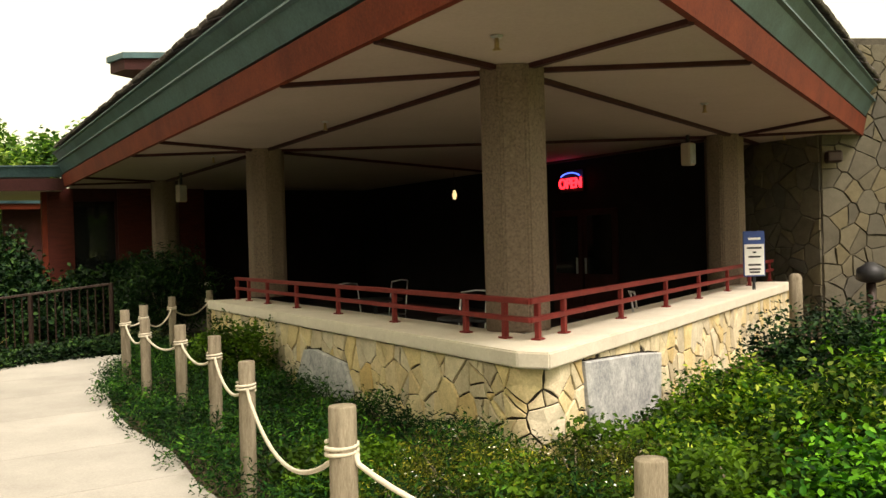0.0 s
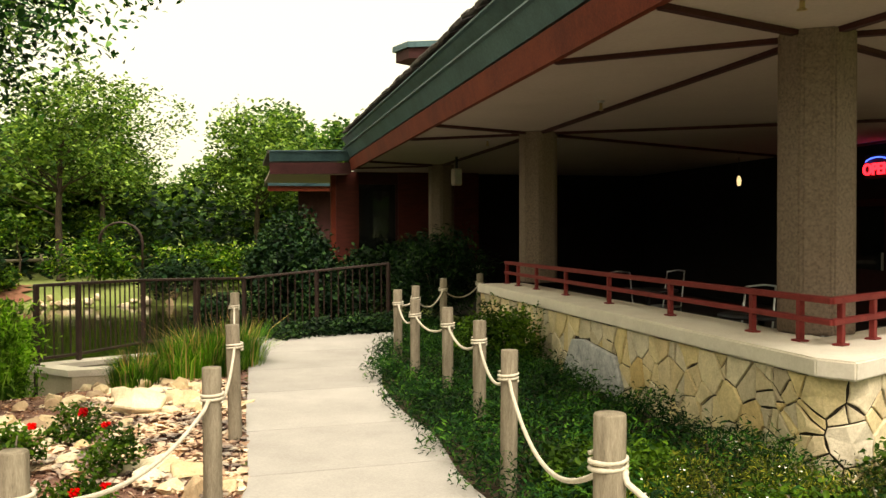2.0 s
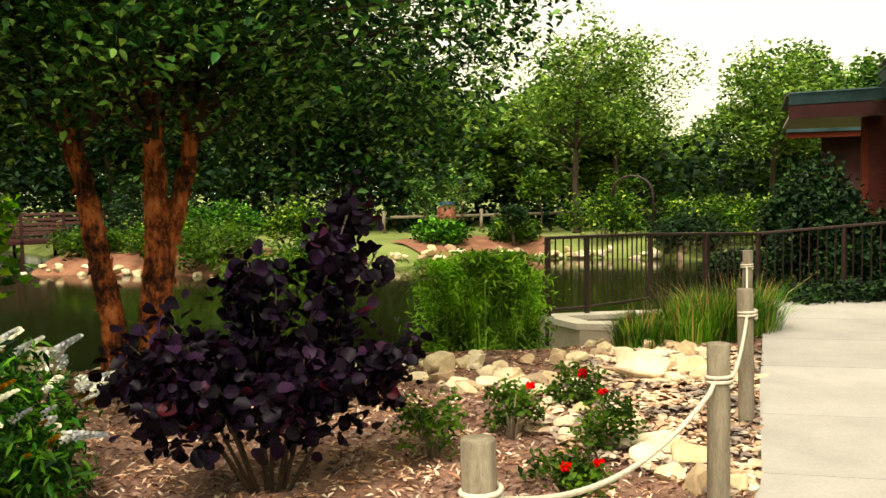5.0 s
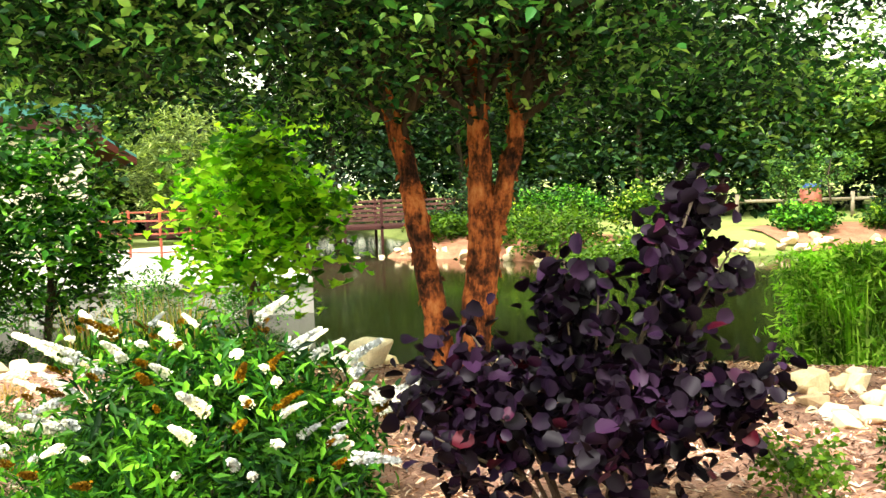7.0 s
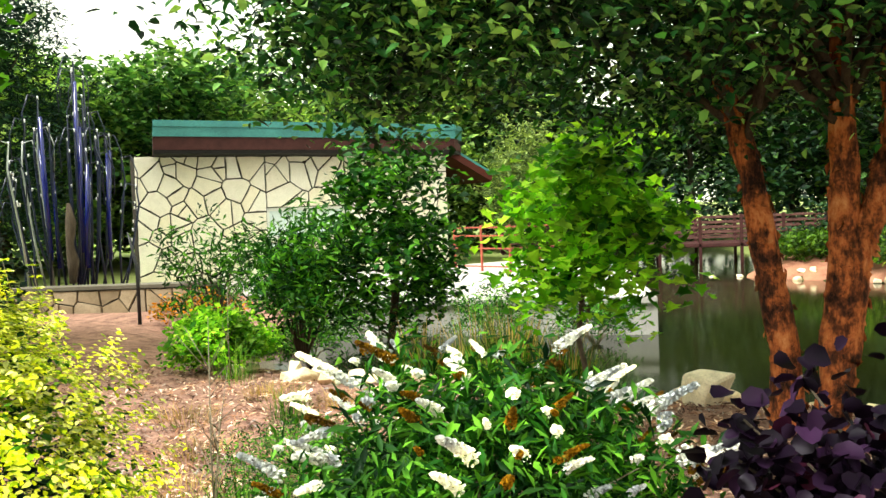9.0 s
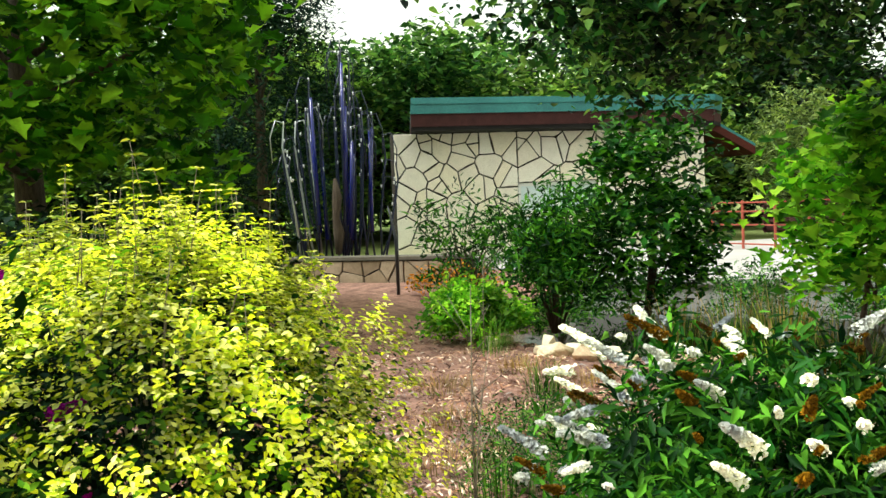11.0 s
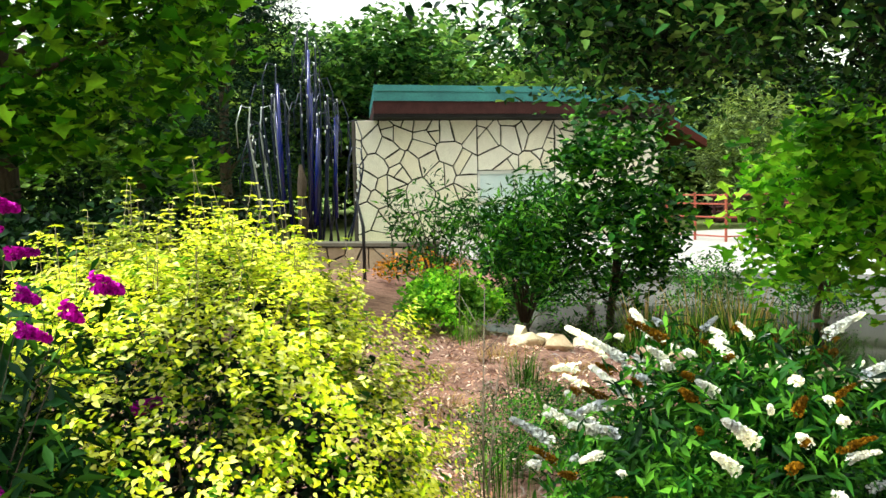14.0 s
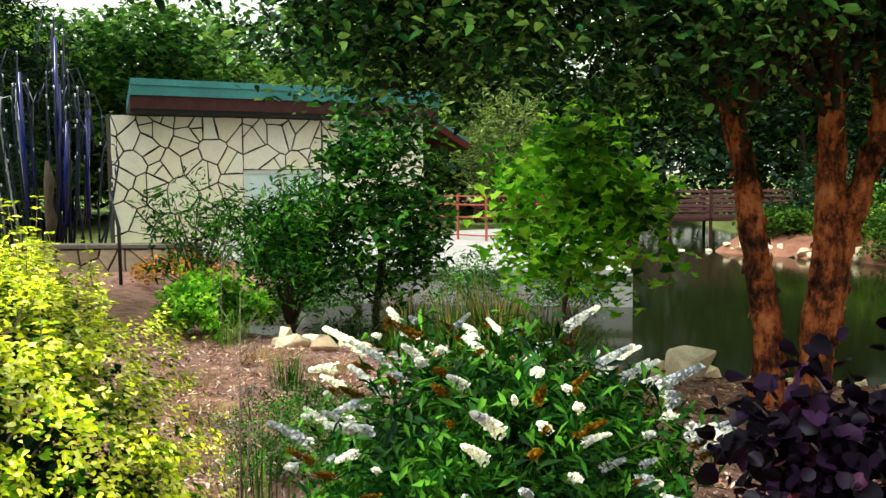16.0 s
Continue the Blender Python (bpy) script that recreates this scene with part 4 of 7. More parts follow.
part("lantern_roof", prism([(-1.15, -0.65), (-0.3, -1.25), (2.1, -0.55), (2.1, 1.6), (-0.55, 1.6)], 7.382, 7.56), M["copper"], lan)

# ---------------------------------------------------------------- rope fence
RIGHT_POSTS = [(3.4, 2.3, 0.92), (1.31, 2.05, 0.92), (0.24, 2.41, 1.025), (-0.97, 4.71, 0.88), (-1.74, 6.10, 0.90), (-2.47, 7.11, 0.90), (-3.18, 7.85, 0.90), (-3.98, 9.0, 0.91), (-4.05, 9.6, 0.92), (-4.45, 11.28, 0.92), (-4.53, 12.82, 0.92)]
LEFT_POSTS = [(-1.60, 1.72, 0.87), (-2.22, 3.49, 0.87), (-3.33, 5.11, 0.90), (-5.55, 7.95, 0.90)]


def post(x, y, h, k):
    rg = random.Random(k)
    e = empty("rope_post", (x, y, 0), "weathered round timber post with rope wound round it", "post", "rope fence posts")
    r = 0.052
    lean = Vector((rg.uniform(-0.012, 0.012), rg.uniform(-0.012, 0.012), 0))
    pts = [Vector((0, 0, -0.1)), Vector((0, 0, 0.05)) + lean * 0.1, Vector((0, 0, h * 0.5)) + lean * 0.5, Vector((0, 0, h - 0.005)) + lean, Vector((0, 0, h)) + lean]
    part("shaft", tube_mesh(pts, [r * 1.02, r * 1.0, r * rg.uniform(0.95, 1.02), r, r * 0.94], 14, "shaft"), M["post"], e)
    coil = []
    for i in range(36):
        a = i * 2 * math.pi / 14 + rg.random() * 0.05
        coil.append(Vector((math.cos(a) * (r + 0.007), math.sin(a) * (r + 0.007), h - 0.19 + 0.011 * i / 7)))
    part("rope_wrap", tube_mesh(coil, 0.0085, 6, "rope_wrap"), M["rope"], e, "cream rope wound three times")
    return e


def rope_between(a, b2, sag):
    pts = []
    for i in range(17):
        k = i / 16
        pts.append(Vector((a[0] + (b2[0] - a[0]) * k, a[1] + (b2[1] - a[1]) * k, a[2] - 0.17 + (b2[2] - a[2]) * k - sag * 4 * k * (1 - k))))
    d = (pts[-1] - pts[0])
    d.z = 0
    d.normalize()
    pts[0] += d * 0.055
    pts[-1] -= d * 0.055
    tagged(part("rope", tube_mesh(pts, 0.011, 7, "rope"), M["rope"]), "slack cream rope hung between timber posts", "rope", "fence ropes")


for row, sags in ((RIGHT_POSTS, (0.2, 0.16, 0.26, 0.15, 0.12, 0.10, 0.14, 0.04, 0.16, 0.15)), (LEFT_POSTS, (0.17, 0.16, 0.22))):
    for i, p in enumerate(row):
        post(*p, int(abs(p[0]) * 1000))
    for p, q, s in zip(row, row[1:], sags):
        rope_between(p, q, s)

# ---------------------------------------------------------------- pond railing and planter
pr = empty("pond_railing", (0, 0, 0), "dark bronze picket railing beside the pond", "railing")
LINE = [Vector((-8.45, 7.72, -0.12)), Vector((-8.35, 8.3, -0.12)), Vector((-8.75, 9.9, -0.17)), Vector((-8.5, 12.0, -0.24)), Vector((-6.4, 13.25, -0.01))]
UP = Vector((0, 0, 1))


def bar_between(a, b2, w, h):
    """A flat bar from a to b2."""
    d = b2 - a
    m = Matrix.Translation(a) @ d.to_track_quat("X", "Z").to_matrix().to_4x4()
    return block((-0.02, -w / 2, -h / 2), (d.length + 0.02, w / 2, h / 2), 0.006, m)


for a, b2 in zip(LINE, LINE[1:]):
    d = b2 - a
    part("top_rail", bar_between(a + UP * 1.05, b2 + UP * 1.05, 0.06, 0.04), M["bronze"], pr)
    part("bottom_rail", bar_between(a + UP * 0.12, b2 + UP * 0.12, 0.04, 0.035), M["bronze"], pr)
    n = max(2, round(d.length / 0.125))
    for i in range(1, n):
        q = a.lerp(b2, i / n)
        part("picket", block((q.x - 0.008, q.y - 0.008, q.z + 0.12), (q.x + 0.008, q.y + 0.008, q.z + 1.04)), M["bronze"], pr)
for p in LINE + [LINE[2].lerp(LINE[3], 0.5), LINE[3].lerp(LINE[4], 0.5)]:
    part("post", block((p.x - 0.03, p.y - 0.03, p.z - 0.35), (p.x + 0.03, p.y + 0.03, p.z + 1.06), 0.005), M["bronze"], pr)

pl = empty("planter_wall", (0, 0, 0), "pale concrete pond-edge planter with flat coping", "planter")
RING = [(-8.65, 7.74), (-7.72, 7.60), (-7.1, 8.25), (-6.5, 9.8), (-7.2, 10.9), (-8.35, 8.5)]
INNER = [(-8.32, 7.92), (-7.82, 7.84), (-7.35, 8.4), (-6.8, 9.7), (-7.2, 10.5), (-8.1, 8.4)]


def ring_wall(outer, inner, z0, z1):
    n = len(outer)
    verts = [(*p, z0) for p in outer] + [(*p, z1) for p in outer] + [(*p, z1) for p in inner] + [(*p, z0) for p in inner]
    faces = []
    for i in range(n):
        j = (i + 1) % n
        faces += [(i, j, n + j, n + i), (n + i, n + j, 2 * n + j, 2 * n + i), (2 * n + i, 2 * n + j, 3 * n + j, 3 * n + i)]
    return mesh_from(verts, faces)


part("planter_side", ring_wall(RING, INNER, -1.0, -0.16), M["planter_stone"], pl)
part("coping", ring_wall([(x * 1.0 + (0.03 if x > -7.5 else -0.03), y - 0.03) for x, y in RING], INNER, -0.158, -0.08), M["cap"], pl, "pale flat coping")
tagged(part("planter_soil", prism(INNER, -0.5, -0.14), M["soil"]), "dark planter soil", "soil", kind="structure")

# ---------------------------------------------------------------- boulders


def boulder(x, y, z, s, k, label="buff sandstone rock at the pond's edge", group="edging rocks", cat="rock"):
    rg = random.Random(k)
    bm = bmesh.new()
    sx, sy, sz = s * rg.uniform(0.85, 1.4), s * rg.uniform(0.7, 1.05), s * rg.uniform(0.55, 0.85)
    for _ in range(15):                       # blocky, as broken from a bed
        d = Vector((rg.gauss(0, 1), rg.gauss(0, 1), rg.gauss(0, 1)))
        d /= max(abs(d.x), abs(d.y), abs(d.z)) ** 0.75 * d.length ** 0.25
        d *= rg.uniform(0.82, 1.0)
        bm.verts.new((d.x * sx, d.y * sy, d.z * sz))
    bmesh.ops.convex_hull(bm, input=bm.verts[:])
    bmesh.ops.delete(bm, geom=[v for v in bm.verts if not v.link_faces], context="VERTS")
    bmesh.ops.dissolve_limit(bm, angle_limit=0.25, verts=bm.verts[:], edges=bm.edges[:])
    bmesh.ops.bevel(bm, geom=bm.edges[:], offset=s * 0.07, segments=1, affect="EDGES", clamp_overlap=True)
    ob = part("rock", bm, M["boulder"])
    ob.matrix_world = Matrix.Translation((x, y, z + sz * 0.5)) @ Matrix.Rotation(rg.uniform(0, 6.28), 4, "Z")
    return tagged(ob, label, cat, group)


rg = random.Random(11)
SHORE = [(-6.24, 3.87, 0.132), (-6.03, 4.04, 0.154), (-5.84, 4.13, 0.088), (-6.07, 4.48, 0.185), (-6.09, 4.72, 0.11), (-5.95, 4.8, 0.11), (-5.59, 4.67, 0.097), (-5.31, 4.67, 0.132), (-5.06, 4.7, 0.154), (-5.22, 4.35, 0.132), (-4.88, 4.39, 0.132), (-5.7, 4.89, 0.088), (-5.84, 5.67, 0.097), (-5.57, 5.63, 0.11), (-6.22, 6.41, 0.088), (-5.76, 6.14, 0.11), (-5.26, 5.93, 0.176), (-5.17, 6.04, 0.079), (-5.37, 6.45, 0.097), (-5.59, 6.81, 0.066), (-5.24, 6.69, 0.132), (-5.12, 6.76, 0.088), (-4.93, 6.07, 0.11), (-4.72, 5.58, 0.198), (-4.51, 5.7, 0.097), (-4.57, 6.02, 0.154), (-4.94, 5.44, 0.11), (-4.78, 6.64, 0.088), (-6.53, 6.83, 0.079), (-4.22, 6.07, 0.088)]
NEAR = [(-4.22, 4.05, 0.075), (-3.97, 4.08, 0.085), (-4.18, 4.43, 0.085), (-3.59, 4.02, 0.048), (-3.73, 4.4, 0.095), (-3.78, 3.95, 0.061), (-4.49, 4.38, 0.061), (-3.35, 4.17, 0.143), (-3.12, 3.99, 0.095), (-3.14, 4.19, 0.109), (-2.97, 4.19, 0.122), (-2.87, 3.91, 0.095), (-2.68, 3.87, 0.116), (-2.53, 4.01, 0.102), (-2.88, 4.24, 0.051), (-2.44, 4.01, 0.048)]
k = 0
for x, y, s in SHORE:
    boulder(x, y, max(ground_z(x, y), -0.12), s * 1.0, k)
    k += 1
for x, y, s in NEAR:
    boulder(x, y, 0.0, s * 1.15, k)
    k += 1
for x, y, s in (q for q in SHORE if q[1] < 6.1 or q[0] > -5.7):   # smaller stones wedged between
    for q in range(3):
        qx, qy = x + rg.gauss(0, 0.24), y + rg.gauss(0, 0.22)
        boulder(qx, qy, max(ground_z(qx, qy), -0.12) - 0.01, rg.uniform(0.06, 0.12), k)
        k += 1
for i in range(46):
    f = rg.random()
    a = (-8.9 - 0.4 * f, 1.2 - 4.0 * f) if i % 2 else (-9.1, 1.5 + 2.0 * f)
    q = (a[0] + rg.gauss(0, 0.25), a[1] + rg.gauss(0, 0.2))
    boulder(*q, ground_z(*q), rg.uniform(0.07, 0.15), k)
    k += 1
boulder(-8.2, 1.62, ground_z(-8.2, 1.62), 0.30, 9001, "large pale grey rock at the pond's edge")
far_line = [(-26.5, 3.6), (-24.0, 6.4), (-20.6, 8.8), (-21.2, 14), (-20.6, 17), (-19.0, 19.2), (-16, 20.7)]
for i in range(80):
    f = rg.random() * (len(far_line) - 1)
    i0 = int(f)
    q = (far_line[i0][0] + (far_line[i0 + 1][0] - far_line[i0][0]) * (f - i0) - abs(rg.gauss(0, 0.3)), far_line[i0][1] + (far_line[i0 + 1][1] - far_line[i0][1]) * (f - i0) + rg.gauss(0, 0.2))
    boulder(*q, max(ground_z(*q), -0.6), rg.uniform(0.08, 0.19), k, "pale rock on the far pond bank", "far bank rocks")
    k += 1

# ---------------------------------------------------------------- birch by the pond
rngb = np.random.default_rng(21)
birch = empty("river_birch", (-7.4, 2.2, ground_z(-7.4, 2.2)), "multi-stemmed river birch with peeling orange bark and dense crown", "tree")
cc = shell_points(rngb, 760, (0.7, 0.0, 4.2), (4.1, 4.1, 2.5), 0.30, -0.95)
cc = np.array([c for c in cc if c[0] < 3.1 and -0.25 * c[0] - 0.97 * c[1] < 3.4 + 0.3 * math.sin(c[2] * 3) and not (-0.25 * c[0] - 0.97 * c[1] > 1.0 and c[2] < 2.75)])
cc = np.array([c for c in cc if c[2] > 2.2 + 0.2 * math.sin(c[0] * 2 + c[1]) or (c[0] ** 2 + c[1] ** 2 > 6 and c[2] > 1.95)])
low = shell_points(rngb, 90, (0.2, 0.0, 2.75), (2.2, 2.2, 0.7), 0.2, -1)
over = shell_points(rngb, 110, (1.2, -1.9, 3.7), (1.9, 1.5, 1.0), 0.1, -1)
side = shell_points(rngb, 80, (0.9, -2.5, 2.85), (1.35, 1.05, 0.75), 0.1, -1)   # the low bough towards the pavilion
cc = np.concatenate([cc, low, over, side])
STEMS = [([(0.17, -0.16, -0.1), (0.20, -0.18, 0.55), (0.20, -0.28, 1.15), (0.17, -0.38, 1.8), (0.05, -0.7, 2.9), (-0.1, -1.3, 5.0)], 0.098),
         ([(0.27, 0.08, -0.1), (0.27, 0.14, 0.6), (0.29, 0.19, 1.3), (0.29, 0.19, 1.85), (0.35, 0.2, 3.0), (0.2, 0.6, 5.4)], 0.105),
         ([(0.28, 0.16, 0.5), (0.30, 0.25, 1.1), (0.33, 0.36, 1.5), (0.36, 0.47, 2.0), (0.42, 0.52, 2.7), (1.5, 1.3, 5.0)], 0.082)]


def refine(points, radii, n):
    """A smoother line through points, with radii, n steps a span."""
    out, rad = [], []
    for i in range(len(points) - 1):
        p0, p1_, p2_, p3_ = (Vector(points[max(0, min(len(points) - 1, i + q))]) for q in (-1, 0, 1, 2))
        for s in range(n):
            f = s / n
            out.append(0.5 * ((2 * p1_) + (p2_ - p0) * f + (2 * p0 - 5 * p1_ + 4 * p2_ - p3_) * f * f + (3 * p1_ - p0 - 3 * p2_ + p3_) * f ** 3))
            rad.append(radii[i] + (radii[i + 1] - radii[i]) * f)
    return out + [Vector(points[-1])], rad + [radii[-1]]


for pts, r in STEMS:
    line, rad = refine(pts, [r * 1.25, r, r * 0.92, r * 0.8, r * 0.5, r * 0.2], 14)
    vs, fs = tube(line, rad, 16)
    vs = [v + (v - line[min(i // 16, len(line) - 1)]) * 0.22 * noise.noise(Vector((v.x * 9, v.y * 9, v.z * 4))) for i, v in enumerate(vs)]
    tk = part("trunk", mesh_from(vs, fs, "trunk", True), M["birch"], birch)
    flakes, outs = [], []
    for q in range(110):
        k = int(rngb.integers(4, len(line) * 2 // 3))
        a = rngb.uniform(0, 6.28)
        d2 = Vector((math.cos(a), math.sin(a), 0))
        flakes.append(line[k] + d2 * rad[k] * 1.08 + Vector((0, 0, rngb.uniform(-0.03, 0.03))))
        outs.append(d2 * 3)
    tagged(part("peeling_bark", leaf_mesh("peeling_bark", np.array(flakes), 0.075 * (0.5 + rngb.random(110)), rngb, "plain", 0.0, 0.0, np.array(outs)), M["birch"], tk, "curled peeling bark"), kind="stuff")
for c in cc[:70]:
    s = STEMS[int(rngb.integers(0, 3))][0]
    a = Vector(s[3]).lerp(Vector(s[4]), float(rngb.random()))
    t = Vector(c)
    part("branch", tube_mesh([a, a.lerp(t, 0.5) + Vector((0, 0, 0.25)), t], [0.035, 0.02, 0.005], 5, "branch"), M["bark"], birch)
pts = cluster_points(rngb, cc, 0.48, 170, 0.7)
part("crown", leaf_mesh("crown", pts, 0.068 * (0.6 + 0.8 * rngb.random(len(pts))), rngb, "oval", 0.4, 0.7), M["birch_leaf"], birch)

# ---------------------------------------------------------------- shrubs in the mulch bed
ROSES = [(-3.95, 3.06, 0.22, 0.40), (-4.0, 3.68, 0.21, 0.36), (-4.42, 4.58, 0.20, 0.28), (-3.46, 3.98, 0.20, 0.34), (-3.05, 3.32, 0.21, 0.20)]
for i, (x, y, r, h) in enumerate(ROSES):
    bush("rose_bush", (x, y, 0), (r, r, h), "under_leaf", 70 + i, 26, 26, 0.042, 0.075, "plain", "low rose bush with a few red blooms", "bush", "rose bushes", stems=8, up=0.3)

# ---------------------------------------------------------------- plants by the terrace wall
cover_rng = np.random.default_rng(81)
pts = []
while len(pts) < 1200:
    u, v = cover_rng.uniform(-3.5, 9.0), cover_rng.uniform(-2.1, -0.15)
    if v > edge_v(PATH_R, u) - 0.06:
        p = B(u, v)
        pts.append((p.x, p.y, 0.05 + (0.12 + 0.16 * max(0.0, 0.5 + noise.noise(Vector((p.x * 1.6, p.y * 1.6, 7))))) * cover_rng.random()))
cl = cluster_points(cover_rng, np.array(pts), 0.16, 60, 0.5)
cl[:, 2] = np.maximum(cl[:, 2], 0.01)
tagged(part("groundcover", leaf_mesh("groundcover", cl, 0.05 * (0.6 + 0.8 * cover_rng.random(len(cl))), cover_rng, "lance", 0.3), M["cover_leaf"]), "dense dark green juniper groundcover beside the path", "groundcover", kind="stuff")
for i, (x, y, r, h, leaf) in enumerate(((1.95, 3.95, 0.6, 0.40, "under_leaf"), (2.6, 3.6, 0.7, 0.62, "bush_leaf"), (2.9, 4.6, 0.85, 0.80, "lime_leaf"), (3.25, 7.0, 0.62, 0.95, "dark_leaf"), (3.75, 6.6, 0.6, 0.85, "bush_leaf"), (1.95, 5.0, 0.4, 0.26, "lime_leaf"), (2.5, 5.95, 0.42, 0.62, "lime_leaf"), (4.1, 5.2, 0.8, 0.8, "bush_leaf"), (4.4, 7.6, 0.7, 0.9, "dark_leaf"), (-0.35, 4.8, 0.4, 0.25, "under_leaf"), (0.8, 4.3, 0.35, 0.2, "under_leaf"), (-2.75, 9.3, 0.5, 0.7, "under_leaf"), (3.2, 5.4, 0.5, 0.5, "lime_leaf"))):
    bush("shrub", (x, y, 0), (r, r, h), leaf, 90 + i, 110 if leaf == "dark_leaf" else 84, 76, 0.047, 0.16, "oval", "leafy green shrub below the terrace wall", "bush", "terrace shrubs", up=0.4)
for i, (w, o, r, h) in enumerate(((0.35, -0.35, 0.35, 0.3), (0.95, -0.6, 0.35, 0.2), (1.7, -0.55, 0.35, 0.2), (2.6, -0.5, 0.35, 0.35))):
    bush("shrub", tuple(Wp(w, o)), (r, r, h), ("under_leaf", "lime_leaf")[i % 2], 190 + i, 34, 36, 0.05, 0.13, "plain", "small leafy weed at the foot of the terrace wall", "bush", "terrace weeds", up=0.4)
for i, (x, y, r, h) in enumerate(((0.32, 4.72, 0.36, 0.40), (0.72, 4.6, 0.34, 0.36), (1.1, 4.75, 0.32, 0.34), (1.4, 5.05, 0.30, 0.30), (0.1, 4.3, 0.36, 0.30), (0.62, 4.1, 0.36, 0.28), (1.2, 4.25, 0.36, 0.30))):
    wd = bush("flowering_weed", (x, y, 0), (r, r, h), "weed_leaf", 230 + i, 60, 46, 0.030, 0.11, "lance", "wispy olive weed with tiny pale flowers below the wall", "weed", "flowering weeds", stems=10, up=0.15, lift=0.45)
    rf = np.random.default_rng(250 + i)
    q = shell_points(rf, 18, (0, 0, h * 0.55), (r, r, h * 0.6), 0.7, -0.2)
    part("flowers", leaf_mesh("flowers", q, 0.014 * np.ones(len(q)), rf, "round", 0.6), M["white_flower"], wd, "tiny pale flowers")
bush("weeping_conifer", tuple(B(11.3, 0.0)), (0.75, 0.75, 1.65), "dark_leaf", 99, 130, 70, 0.11, 0.3, "lance", "dark weeping evergreen against the building", "bush", stems=14, up=0.3)
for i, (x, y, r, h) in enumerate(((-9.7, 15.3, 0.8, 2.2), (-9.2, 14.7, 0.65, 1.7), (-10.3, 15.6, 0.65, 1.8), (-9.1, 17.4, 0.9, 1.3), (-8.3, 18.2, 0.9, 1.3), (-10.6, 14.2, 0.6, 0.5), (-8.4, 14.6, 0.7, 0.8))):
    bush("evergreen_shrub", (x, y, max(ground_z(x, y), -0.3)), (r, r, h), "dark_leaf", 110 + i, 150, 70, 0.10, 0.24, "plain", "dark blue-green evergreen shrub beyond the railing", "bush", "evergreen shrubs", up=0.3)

# ---------------------------------------------------------------- grasses


def grass_tuft(name, x, y, z, h, r, n, seed, mat="grass_blade", label="", wide=0.012, group="", heads=0):
    rng2 = np.random.default_rng(seed)
    e = empty(name, (x, y, z), label, "grass", group)

    def blades(count, lo, hi, w):
        verts, faces = [], []
        for i in range(count):
            a, s = rng2.uniform(0, 6.28), math.sqrt(rng2.random())
            bx, by = math.cos(a) * r * s * 0.55, math.sin(a) * r * s * 0.55
            hh = h * rng2.uniform(lo, hi)
            out = rng2.uniform(0.1, 0.5) * r * (0.4 + s)
            sx, sy = -math.sin(a) * w, math.cos(a) * w
            kx, ky = math.cos(a + rng2.normal() * 0.6) * out, math.sin(a + rng2.normal() * 0.6) * out
            k2 = len(verts)
            verts += [(bx - sx, by - sy, -0.05), (bx + sx, by + sy, -0.05), (bx + kx * 0.3 - sx, by + ky * 0.3 - sy, hh * 0.6), (bx + kx * 0.3 + sx, by + ky * 0.3 + sy, hh * 0.6), (bx + kx, by + ky, hh)]
            faces += [(k2, k2 + 1, k2 + 3, k2 + 2), (k2 + 2, k2 + 3, k2 + 4)]
        return mesh_from(verts, faces)
    tagged(part("foliage", blades(n, 0.5, 1.0, wide), M[mat], e), kind="stuff")
    if heads:
        tagged(part("seed_plume", blades(heads, 0.9, 1.25, 0.006), M["straw"], e), kind="stuff")
    return e


for i, (x, y, h, r) in enumerate(((-8.1, 5.95, 1.3, 0.42), (-7.75, 6.1, 1.3, 0.42), (-7.7, 6.45, 1.35, 0.42), (-7.95, 6.8, 1.25, 0.4), (-8.2, 6.4, 1.35, 0.42))):
    e2 = grass_tuft("reed_clump", x, y, ground_z(x, y), h, r, 170, 130 + i, label="tall bright green leafy reeds at the water's edge", group="reeds", wide=0.010, mat="reed")
    rr = np.random.default_rng(135 + i)
    q = rr.normal(size=(4400, 3)) * np.array((r * 0.42, r * 0.42, 0)) + np.array((0, 0, 1)) * (rr.random((4400, 1)) ** 0.8) * h
    part("leafage", leaf_mesh("leafage", q, 0.10 * (0.5 + 0.8 * rr.random(4400)), rr, "lance", 0.1), M["reed"], e2)
for i, (x, y, h, r) in enumerate(((-5.77, 6.62, 0.36, 0.42), (-5.72, 7.26, 0.50, 0.62), (-5.68, 7.66, 0.58, 0.66), (-5.70, 8.14, 0.60, 0.62), (-6.2, 7.15, 0.36, 0.40))):
    grass_tuft("ornamental_grass", x, y, ground_z(x, y), h, r, 700, 140 + i, label="ornamental grass with straw-coloured seed heads", group="ornamental grasses", wide=0.005, heads=55)

# ---------------------------------------------------------------- stone pavilion across the water
pav = empty("stone_pavilion", (0, 0, 0), "pale flagstone pavilion with a teal-edged flat roof across the pond", "building")
S0, S1 = Vector((-21.1, -10.5, 0)), Vector((-26.91, -3.90, 0))
sd = (S1 - S0).normalized()
sn = Vector((-sd.y, sd.x, 0))
if sn.x < 0:
    sn = -sn
SL = (S1 - S0).length
fr = Matrix(((sd.x, sn.x, 0, S0.x), (sd.y, sn.y, 0, S0.y), (0, 0, 1, 0), (0, 0, 0, 1)))
WIN = (3.3, 0.98, 5.55, 1.80)


def S(x, o, z=0.0):
    return fr @ Vector((x, o, z))


def sprism(pts, z0, z1, bevel=0.0):
    return prism([tuple(S(*p))[:2] for p in pts], z0, z1, bevel)


